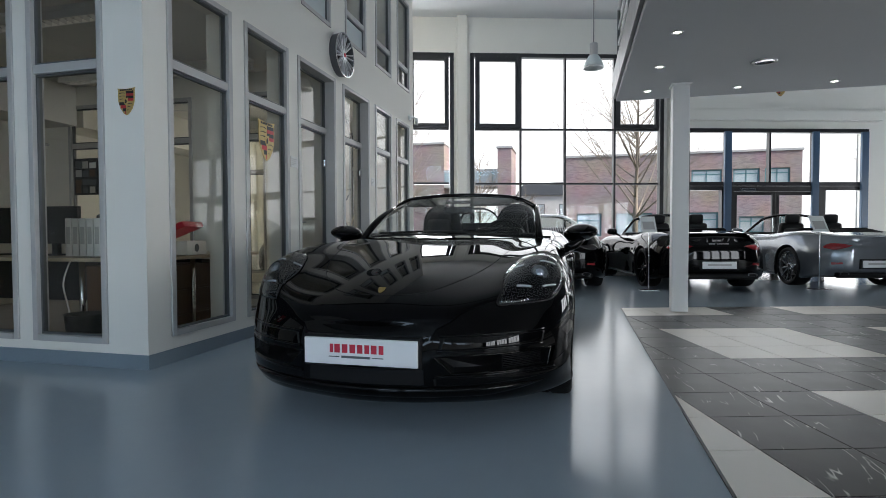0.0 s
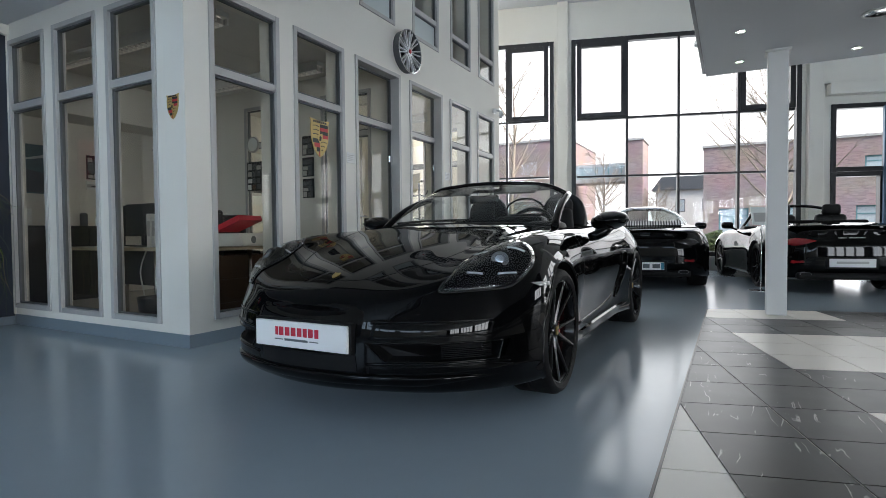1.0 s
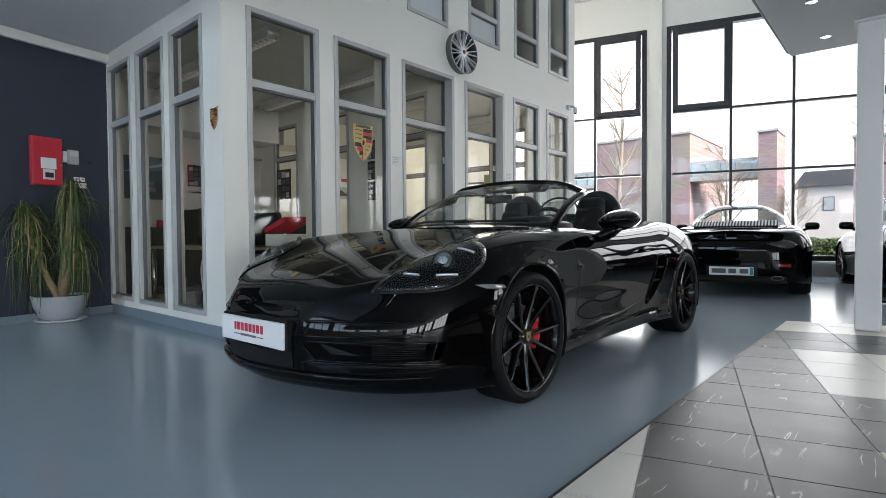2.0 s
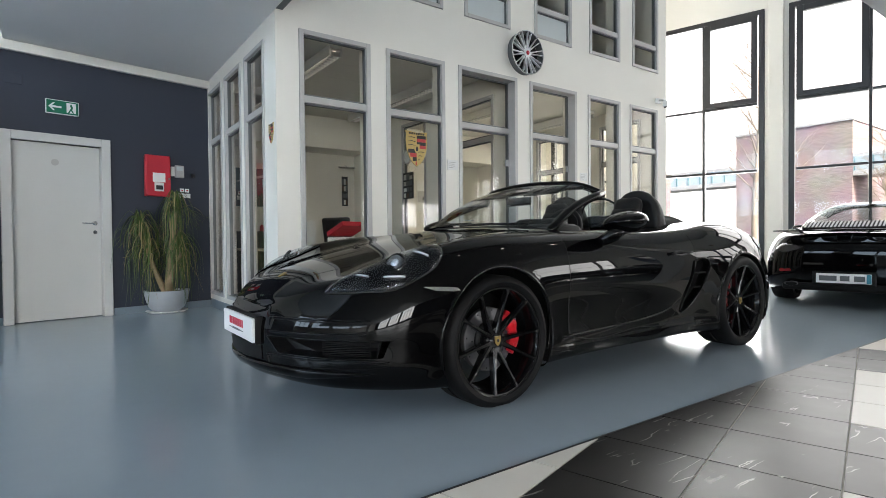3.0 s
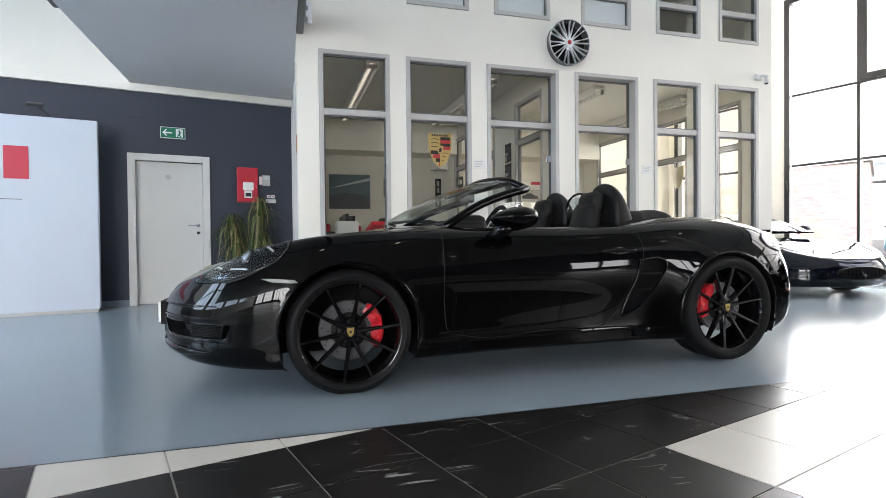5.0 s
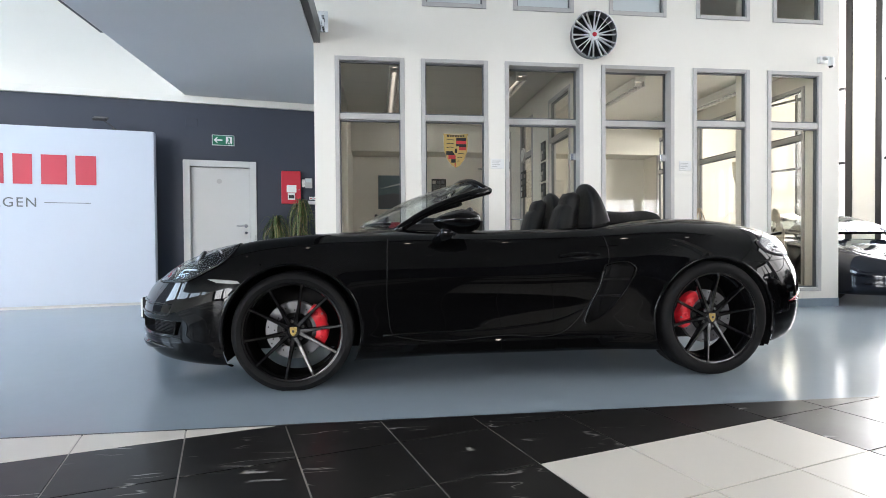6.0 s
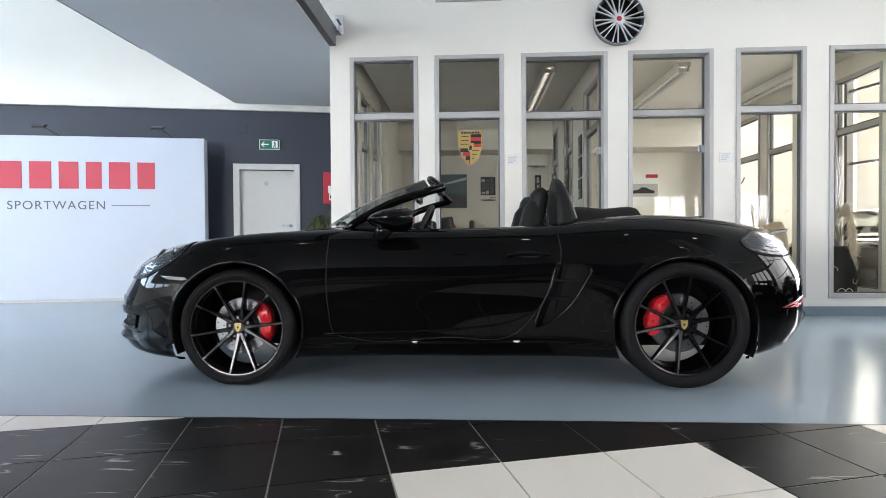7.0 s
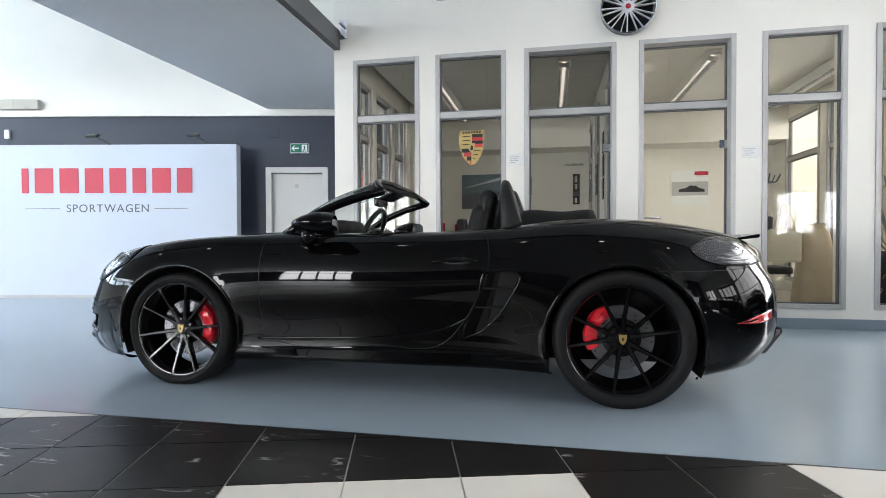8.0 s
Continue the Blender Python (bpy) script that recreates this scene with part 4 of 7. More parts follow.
    for j in range(15):
        a = radians(caliper_at - 43 + 86 * j / 14)
        edge = .014 * (abs(j - 7) / 7) ** 3 + (.010 if j == 7 else .004 if j in (6, 8) else 0)
        arc.append([bm.verts.new((x, rr * math.cos(a), rr * math.sin(a))) for rr, x in ((.118 + edge * 1.5, -.092), (.121, -.074 - edge), (.150, -.064 - edge), (.178 - edge, -.068 - edge), (.190 - edge, -.085), (.190 - edge, -.135), (.118, -.135))])
    for u, v in zip(arc, arc[1:]):
        for j in range(7):
            bm.faces.new((u[j], u[(j + 1) % 7], v[(j + 1) % 7], v[j]))
    bm.faces.new(arc[0][::-1])
    bm.faces.new(arc[-1])
    bmesh.ops.recalc_face_normals(bm, faces=bm.faces)
    cal = part("caliper", bm, M["caliper"], w, "glossy red brake caliper", True, sharp=38)
    for da in (-27, -13, 13, 27):
        a = radians(caliper_at + da)
        part("piston_cap", moved(lathe([(.001, 0), (.010, -.001), (.0125, -.004), (.0125, -.012)], 14, "x"), pose(-.0625, .152 * math.cos(a), .152 * math.sin(a))), M["caliper"], cal, smooth=True)
    a = radians(caliper_at + 20)
    part("bridge_pin", moved(lathe([(.001, 0), (.005, 0), (.006, -.003), (.006, -.02)], 10, "x"), pose(-.066, .178 * math.cos(a), .178 * math.sin(a))), M["steel"], cal)
    return w


NOSE = pose(-0.565, 2.40, 0)
hero = thing("roadster", "glossy black open-top two-seat roadster with red brake calipers", "car", NOSE)
hull = Hull()
FW, RW = (1.006, 0.325), (3.495, 0.325)
intake = [(2.80, .665), (2.86, .682), (2.955, .678), (2.985, .655), (2.945, .55), (2.86, .425), (2.76, .345), (2.69, .325), (2.705, .39), (2.775, .56)]
mouth = [(.318, .387), (.385, .309), (.795, .309), (.815, .387)]
CAB = (NT * 5 + 4, NT * 8 - 4, NK * 7 + 3)
part("body", hull.skin([(*FW, .376), (*RW, .389)], CAB, [(1, intake, 9), (0, mouth, .5)]), M["paint"], hero, smooth=True, sharp=50)

# inside of the wheel arches and the car's underside
for (s, z), r in ((FW, .380), (RW, .393)):
    for sg in (1, -1):
        bm = bmesh.new()
        rows = []
        for c in (.52, .75, .865):
            rows.append([bm.verts.new((sg * c, s + r * math.cos(a), z + r * math.sin(a))) for a in (radians(-24 + 228 * j / 40) for j in range(41))])
        for u, v in zip(rows, rows[1:]):
            for j in range(40):
                bm.faces.new((u[j], u[j + 1], v[j + 1], v[j]))
        bm.faces.new(rows[0])
        part("arch_liner", bm, M["matte"], hero)
part("underbody", boxes((-.50, .50, .36, .66, .175, .30), (-.64, .64, .50, .66, .175, .30), (-.5, .5, .64, 1.36, .165, .30), (-.765, .765, 1.38, 3.08, .16, .30), (-.5, .5, 3.09, 3.85, .17, .32), (-.7, .7, 3.84, 4.12, .2, .32), bevel=.02), M["matte"], hero)

for flip in (False, True):
    sg = -1 if flip else 1
    for (s, z), spin, cal, R, wd in ((FW, 134, 11, .332, .235), (RW, 100, 160, .346, .265)):
        # local y runs towards the tail; on the far side the wheel is turned about
        m = pose(sg * (.882 if s < 2 else .886), s, R - (.010 if s < 2 else .005), 0, 0, 180 if flip else 0)
        wheel(hero, m, R, .273 if s < 2 else .276, wd, 180 - spin if flip else spin, 180 - cal if flip else cal)

    for (s, z), r in ((FW, .376), (RW, .389)):
        ring_line = [(.88, s + r * math.cos(a), z + r * math.sin(a)) for a in (radians(-14 + 208 * j / 48) for j in range(49))]
        part("arch_lip", tube(hull.drape(ring_line, (1, 0, 0), -.006, flip), .011, 8), M["paint"], hero, smooth=True)
    side = (1, 0, 0.12)
    # sill blade
    bm = bmesh.new()
    rows = []
    for i in range(NT * 5 - 2, NT * 9 - 6):
        f = min(1, (i - NT * 5 + 2) / 12, (NT * 9 - 7 - i) / 12)
        p, q = hull.grid[i, NK], hull.grid[i, NK * 2 - 2]
        rows.append([bm.verts.new((sg * (x + .001), y, z)) for x, y, z in (q, (q[0] + .010 * f, q[1], q[2] - .012), (p[0] + .014 * f, p[1], p[2] + .022), (p[0] + .014 * f, p[1], p[2] + .012), (p[0] - .02, p[1], p[2] - .004))])
    for u, v in zip(rows, rows[1:]):
        for j in range(4):
            bm.faces.new((u[j], u[j + 1], v[j + 1], v[j]))
    bmesh.ops.recalc_face_normals(bm, faces=bm.faces)
    part("sill", bm, M["paint"], hero, smooth=True, sharp=30)
    part("sill_crease", tube(hull.drape(spline([(.85, 1.50, .285), (.85, 1.9, .297), (.85, 2.3, .318), (.85, 2.58, .365), (.85, 2.72, .43)], 6), side, -.004, flip), .011, 10, rend=.006), M["paint"], hero, smooth=True)
    # shut lines of the door, bonnet and rear lid
    part("door_gap", hull.seam([(.85, 1.53, .86), (.85, 1.525, .66), (.85, 1.53, .42), (.85, 1.56, .29), (.85, 1.66, .262), (.85, 2.2, .268), (.85, 2.58, .29), (.85, 2.70, .42), (.85, 2.80, .60), (.85, 2.83, .72), (.85, 2.815, .86)], side, .004, .0012, flip), M["gap"], hero)
    part("bonnet_gap", hull.seam([(.64, 1.46, .88), (.60, 1.2, .85), (.53, .9, .80), (.47, .62, .74), (.36, .38, .66), (.2, .2, .62), (.0, .16, .61)], (0, 0, 1), .004, .001, flip), M["gap"], hero)
    part("rear_lid_gap", hull.seam([(.60, 3.0, .9), (.60, 3.3, .92), (.57, 3.7, .9), (.50, 4.02, .85)], (0, 0, 1), .004, .001, flip), M["gap"], hero)
    part("rear_bumper_gap", hull.seam([(.87, 3.72, .68), (.86, 3.85, .685), (.80, 4.0, .69), (.70, 4.12, .70)], (.8, .5, .2), .0035, .001, flip), M["gap"], hero)
    # side intake: a scoop with a frame and two blades
    loop = spline([(.86, a, b) for a, b in intake] + [(.86, *intake[0])], 6)[:-1]
    on = hull.drape(loop, (1, 0, 0), .004, flip)
    deep = [(p[0] - sg * .085, p[1] + .055, p[2]) for p in on]
    bm = bmesh.new()
    u, v = [bm.verts.new(p) for p in on], [bm.verts.new(p) for p in deep]
    for j in range(len(u)):
        bm.faces.new((u[j], u[(j + 1) % len(u)], v[(j + 1) % len(u)], v[j]))
    bm.faces.new(v)
    scoop = part("air_intake", bm, M["matte"], hero, "dark side air intake with two blades")
    part("intake_frame", tube([*on, on[0], on[1]], .0065, 10, False), M["paint"], scoop, smooth=True)
    for z, a, b in ((.585, 2.80, 2.955), (.485, 2.755, 2.905)):
        q = hull.drape([(.86, a, z), (.86, b, z)], (1, 0, 0), -.012, flip)
        part("intake_blade", tube(q, .007, 8), M["matte"], scoop, smooth=True)
    # headlamp
    tip = [(.56, .215, .595), (.574, .29, .65), (.565, .42, .70), (.60, .57, .756), (.66, .69, .802), (.74, .705, .808), (.805, .695, .775), (.838, .645, .715), (.832, .545, .655), (.80, .44, .612), (.70, .315, .598), (.62, .25, .595)]
    way, mid = (.55, -.45, .75), (.71, .48, .70)
    lamp = part("headlamp", hull.patch(mid, tip, way, .0050, .0, flip), M["lamp"], hero, "dark headlamp with a silver projector and four light bars", True)
    part("lamp_gap", hull.seam(tip + tip[:2], way, .007, .0056, flip, 5), M["gap"], lamp)
    turn = Vector((sg * .35, -.75, .55)).to_track_quat("Z", "Y").to_matrix().to_4x4()
    part("projector", moved(lathe([(.021, .001), (.025, .001), (.030, .004), (.036, .005), (.040, .002), (.042, -.012)], 28), Matrix.Translation(hull.drape([(.715, .495, .70)], way, .006, flip)[0]) @ turn), M["steel"], lamp, smooth=True, sharp=30)
    part("projector_eye", moved(lathe([(.001, .008), (.010, .007), (.017, .004), (.022, .000)], 24), Matrix.Translation(hull.drape([(.715, .495, .70)], way, .006, flip)[0]) @ turn), M["eye"], lamp, "glassy projector lens", smooth=True)
    part("projector_ring", moved(lathe([(.043, -.012), (.047, .001), (.053, .000), (.056, -.014)], 28), Matrix.Translation(hull.drape([(.715, .495, .70)], way, .006, flip)[0]) @ turn), M["trim"], lamp, smooth=True)
    for a, b in (((.622, .345, .650), (.686, .372, .648)), ((.735, .425, .642), (.795, .500, .652)), ((.585, .520, .735), (.638, .555, .740)), ((.715, .600, .757), (.800, .620, .757))):
        part("light_bar", tube(hull.drape(np.linspace(a, b, 5), way, .006, flip), .0055, 8), M["led"], lamp, "silver daytime light bar", smooth=True)
        part("bar_bed", tube(hull.drape(np.linspace(a, b, 5) + np.array((0, -.006, -.016)), way, .0055, flip), .004, 8), M["trim"], lamp, smooth=True)
    part("lamp_lens", hull.patch(mid, tip, way, .0075, .016, flip), M["lens"], lamp, smooth=True)
    # side marker, light strips and intakes of the nose
    part("side_marker", hull.patch((.876, .65, .606), [(.853, .556, .620), (.877, .61, .601), (.893, .70, .594), (.897, .738, .597), (.894, .722, .611), (.875, .64, .617)], (.9, -.4, .2), .002, .003, flip, 3, 48, True), M["amber"], hero, "clear side marker lamp", True)
    fw = (.35, -1, .05)
    loop = [(.315, 0, .388), (.383, .06, .308), (.60, .15, .307), (.797, .3, .308), (.818, .3, .388), (.60, .15, .388)]
    loop = np.concatenate([np.linspace(a, b, 8)[:-1] for a, b in zip(loop, loop[1:] + loop[:1])])
    on = hull.drape(loop, fw, -.001, flip)
    bm = bmesh.new()
    u = [bm.verts.new(p) for p in on]
    v = [bm.verts.new((p[0] * .97 - sg * max(0, abs(p[0]) - .6) * .55, p[1] + .085, p[2] + (.348 - p[2]) * .25)) for p in on]
    for j in range(len(u)):
        bm.faces.new((u[j], u[(j + 1) % len(u)], v[(j + 1) % len(u)], v[j]))
    bm.faces.new(v)
    grille = part("nose_intake", bm, M["matte"], hero, "dark lower air intake")
    part("intake_frame", tube([*on, on[0], on[1]], .0045, 8, False), M["paint"], grille, smooth=True)
    for j in range(8):
        zz = .318 + .008 * j
        q = [(p[0] - sg * .01, p[1] + .022, p[2]) for p in hull.drape(np.linspace((.60, .15, zz), (.765, .3, zz), 8), fw, 0, flip)]
        part("intake_slat", tube(q, .0022, 6), M["matte"], grille, smooth=True)
    part("lower_slit", hull.patch((.58, .16, .272), [(.31, .02, .290), (.58, .15, .290), (.76, .34, .287), (.812, .44, .274), (.76, .35, .262), (.58, .17, .258), (.31, .03, .258)], fw, .0015, 0, flip, 3, 56, True), M["matte"], hero, "dark slit above the front lip", True)
    part("bumper_blade", tube(hull.drape(spline([(.315, .02, .299), (.55, .15, .299), (.74, .32, .297), (.805, .42, .288)], 8), fw, .001, flip), .0075, 8, rend=.004), M["paint"], hero, "gloss black blade over the front lip", True)
    part("strip_slot", hull.patch((.57, .15, .442), [(.33, .02, .415), (.57, .15, .416), (.765, .3, .422), (.778, .3, .468), (.57, .15, .470), (.345, .02, .468)], fw, .0015, 0, flip, 3, 60, True), M["matte"], hero, "dark slot between two light strips", True)
    for zz, a, b in ((.474, .335, .775), (.410, .325, .765)):
        part("light_strip", tube(hull.drape(np.linspace((a, .02, zz), (b, .3, zz + .004), 18), fw, .002, flip), .0075, 8, rend=.003), M["paint"], hero, "glossy light strip over the intake", True)
    # tail lamp and reflector
    way, mid = (.65, .5, .5), (.70, 4.0, .78)
    rim = [(.806, 3.815, .794), (.775, 3.855, .817), (.742, 3.893, .836), (.686, 3.965, .846), (.640, 4.04, .842), (.610, 4.105, .818), (.570, 4.185, .760), (.555, 4.21, .732), (.615, 4.18, .716), (.672, 4.138, .711), (.761, 4.032, .708), (.811, 3.915, .725), (.82, 3.848, .753)]
    tail = part("tail_lamp", hull.patch(mid, rim, way, .0040, .0, flip), M["tail"], hero, "smoked tail lamp with a clear lens", True)
    part("lamp_gap", hull.seam(rim + rim[:2], way, .006, .0045, flip, 4), M["gap"], tail)
    for f in (.45, .72):
        part("light_bar", tube(hull.drape([np.array(mid) + (np.array(p) - np.array(mid)) * f for p in rim[5:12]], way, .006, flip), .005, 8), M["amber"], tail, smooth=True)
    part("lamp_lens", hull.patch(mid, rim, way, .0065, .016, flip), M["lens"], tail, smooth=True)
    part("rear_reflector", hull.patch((.74, 4.145, .445), [(.83, 4.02, .432), (.75, 4.15, .426), (.648, 4.242, .440), (.650, 4.24, .484), (.75, 4.14, .466)], (.6, .8, 0), .002, .003, flip, 3, 50, True), M["reflector"], hero, "red rear reflector", True)
    # door handle
    q = hull.drape([(.84, 2.53, .722), (.84, 2.60, .728), (.84, 2.70, .73), (.84, 2.77, .726)], side, .012, flip)
    part("door_handle", tube(spline(q, 4), .011, 10, rend=.008), M["paint"], hero, smooth=True)
    part("handle_recess", hull.patch((.84, 2.65, .725), [(.84, 2.585, .719), (.84, 2.62, .709), (.84, 2.68, .708), (.84, 2.72, .718), (.84, 2.72, .735), (.84, 2.68, .744), (.84, 2.62, .744), (.84, 2.585, .735)], side, .0008, -.001, flip, 3), M["trim"], hero, smooth=True)
    # mirror on its stalk
    mir = new("mirror")
    mir.parent = hero
    mir.matrix_basis = pose(sg * .935, 1.925, .925, 0, 0, sg * 14)
    bm = bmesh.new()
    bmesh.ops.create_uvsphere(bm, u_segments=28, v_segments=16, radius=1)
    for p in bm.verts:
        x, y, z = p.co
        y = max(y, -1) if y < 0.55 else 0.55
        p.co = (x * (.132 if x * sg > 0 else .118), y * .150, z * .066 * (1 - .30 * max(0, -y)) + .012 * x * sg)
    part("mirror_shell", bm, M["paint"], mir, "gloss black mirror shell", True, sharp=40)
    bm = bmesh.new()
    bmesh.ops.create_circle(bm, cap_ends=True, segments=28, radius=1)
    for p in bm.verts:
        p.co = (p.co.x * .100, .0840, p.co.y * .050)
    part("mirror_glass", bm, M["mirrorglass"], mir)
    part("mirror_stalk", tube([(-sg * .01, -.045, -.030), (-sg * .04, -.065, -.072), (-sg * .085, -.085, -.100), (-sg * .13, -.09, -.112)], .050, 12, rend=.026), M["paint"], mir, smooth=True)

# front lip and lower middle intake
edge = [hull.grid[i, NK * 2] for i in range(0, int(NT * 2.05), 2)]
edge = [(-p[0], p[1], p[2]) for p in edge[::-1]] + [(0, -.015, .245)] + [tuple(p) for p in edge]
lip = spline(edge, 2)
d = np.gradient(lip, axis=0)
out = np.stack([d[:, 1], -d[:, 0], 0 * d[:, 0]], 1)
out /= np.linalg.norm(out, axis=1, keepdims=True)
bm = bmesh.new()
taper = np.clip(np.arange(len(lip)) / 16, .0, 1) * np.clip((len(lip) - 1 - np.arange(len(lip))) / 16, .0, 1)
rows = [[bm.verts.new(tuple(p + o * (w * f if w > 0 else w) + np.array((0, 0, dz * f)))) for p, o, f in zip(lip, out, taper)] for w, dz in ((-.012, -.042), (.006, -.034), (.015, -.018), (.018, -.004), (.014, .006), (-.014, .012))]
for u, v in zip(rows, rows[1:]):
    for j in range(len(u) - 1):
        bm.faces.new((u[j], u[j + 1], v[j + 1], v[j]))
bmesh.ops.recalc_face_normals(bm, faces=bm.faces)
part("front_lip", bm, M["paint"], hero, "gloss black front lip", True)
bm = bmesh.new()
rows = []
for z, back in ((.262, .012), (.265, .0), (.332, .0), (.335, .012)):
    rows.append([bm.verts.new((x, .024 - .35 * (z - .225) * .2 - .044 * (1 - (x / .3) ** 2) - .004 + back, z)) for x in np.linspace(-.27, .27, 19)])
for u, v in zip(rows, rows[1:]):
    for j in range(18):
        bm.faces.new((u[j], u[j + 1], v[j + 1], v[j]))
part("middle_intake", bm, M["matte"], hero, "dark lower middle intake", True, sharp=40)
plate = part("number_plate", boxes((-.275, .255, -.034, -.018, .345, .462), bevel=.004), M["plate"], hero, "white dealer plate with red and grey bars")
x = -.150
for wd in (.022, .036, .036, .036, .034, .030, .036, .030):
    part("plate_letter", boxes((x, x + wd * .72, -.0356, -.0338, .398, .436)), M["letter"], plate)
    x += wd
for a, b in ((-.155, -.105), (-.095, .04), (.05, .10)):
    part("plate_line", boxes((a, b, -.0356, -.0338, .375 + (.003 if b - a < .1 else 0), .385 - (.003 if b - a < .1 else 0))), M["grey"], plate)
part("plate_holder", boxes((-.285, .265, -.020, .02, .335, .472), bevel=.006), M["matte"], hero)
part("bonnet_badge", moved(prism(shield(.036, .046), -.002, .002, .001), Matrix.Translation(hull.drape([(0.005, .205, .64)], (0, -.3, 1), .003)[0]) @ pose(0, 0, 0, -62, 0, 0)), M["badge"], hero, "small gold shield badge")

# windscreen: glass in a black frame
base = spline([(-.66, 1.60, .885), (-.45, 1.47, .905), (-.22, 1.36, .91), (0, 1.33, .912), (.22, 1.36, .91), (.45, 1.47, .905), (.66, 1.60, .885)], 5)
head = spline([(-.595, 2.16, 1.13), (-.48, 2.09, 1.19), (-.24, 2.055, 1.222), (0, 2.045, 1.23), (.24, 2.055, 1.222), (.48, 2.09, 1.19), (.595, 2.16, 1.13)], 5)
bm = bmesh.new()
rows = []
for f in np.linspace(0.02, .97, 9):
    bow = .03 * math.sin(math.pi * f)
    rows.append([bm.verts.new(a * (1 - f) + b * f + np.array((0, -bow, bow * .8))) for a, b in zip(base, head)])
for u, v in zip(rows, rows[1:]):
    for j in range(len(u) - 1):
        bm.faces.new((u[j], u[j + 1], v[j + 1], v[j]))
ws = part("windscreen", bm, M["carglass"], hero, "clear raked windscreen", True)
ws.visible_shadow = False
part("screen_frame", tube([tuple(p + np.array((0, .01, -.005))) for p in head], .022, 10), M["paint"], hero, smooth=True)
for j in (0, -1):
    line = [base[j] * (1 - f) + head[j] * f + np.array((0, -.03 * math.sin(math.pi * f), .024 * math.sin(math.pi * f))) for f in np.linspace(-.04, 1, 9)]
    part("screen_pillar", tube([tuple(p) for p in line], .026, 10), M["paint"], hero, smooth=True)
part("header_lining", boxes((-.50, .50, 2.075, 2.125, 1.165, 1.190), bevel=.01), M["leather"], hero)
part("sun_visor", moved(boxes((.10, .42, -.075, .06, -.008, .006), bevel=.005), pose(0, 1.985, 1.170, 24)), M["leather"], hero)
part("sun_visor", moved(boxes((-.42, -.10, -.075, .06, -.008, .006), bevel=.005), pose(0, 1.985, 1.170, 24)), M["leather"], hero)
part("rear_view_mirror", boxes((-.12, .12, 1.95, 1.985, 1.075, 1.135), bevel=.014), M["trim"], hero)
part("wiper", tube([(-.5, 1.53, .925), (-.2, 1.42, .935), (.15, 1.40, .935)], .008), M["matte"], hero, smooth=True)
part("wiper", tube([(.05, 1.385, .925), (.3, 1.44, .93), (.52, 1.55, .925)], .008), M["matte"], hero, smooth=True)

# cabin
part("cabin_tub", boxes((-.72, -.665, 1.6, 2.80, .35, .872), (.665, .72, 1.6, 2.80, .35, .872), (-.665, .665, 1.6, 2.80, .32, .36), (-.665, .665, 2.76, 2.84, .36, .90), bevel=.012), M["leather"], hero)
part("dashboard", boxes((-.68, .68, 1.62, 1.88, .66, .925), bevel=.05), M["leather"], hero, smooth=True)
part("binnacle", boxes((.17, .53, 1.74, 1.92, .86, .965), bevel=.04), M["leather"], hero, smooth=True)
part("console", boxes((-.12, .12, 1.86, 2.7, .36, .62), bevel=.03), M["leather"], hero)
bm = bmesh.new()
rings = []
for k in range(36):
    a = 2 * math.pi * k / 36
    rings.append([bm.verts.new(((.165 + .016 * math.cos(b)) * math.cos(a), .016 * math.sin(b), (.165 + .016 * math.cos(b)) * math.sin(a))) for b in (2 * math.pi * j / 10 for j in range(10))])
for k in range(36):
    for j in range(10):
        bm.faces.new((rings[k][j], rings[k][(j + 1) % 10], rings[(k + 1) % 36][(j + 1) % 10], rings[(k + 1) % 36][j]))
sw = part("steering_wheel", moved(bm, pose(.35, 2.02, .875, -24, 0, 0)), M["leather"], hero, smooth=True)
part("wheel_boss", moved(join(boxes((-.05, .05, -.015, .03, -.045, .045), (-.155, -.05, -.006, .008, -.014, .014), (.05, .155, -.006, .008, -.014, .014), (-.014, .014, -.006, .008, -.155, -.045), bevel=.004)), pose(.35, 2.02, .875, -24, 0, 0)), M["trim"], sw)
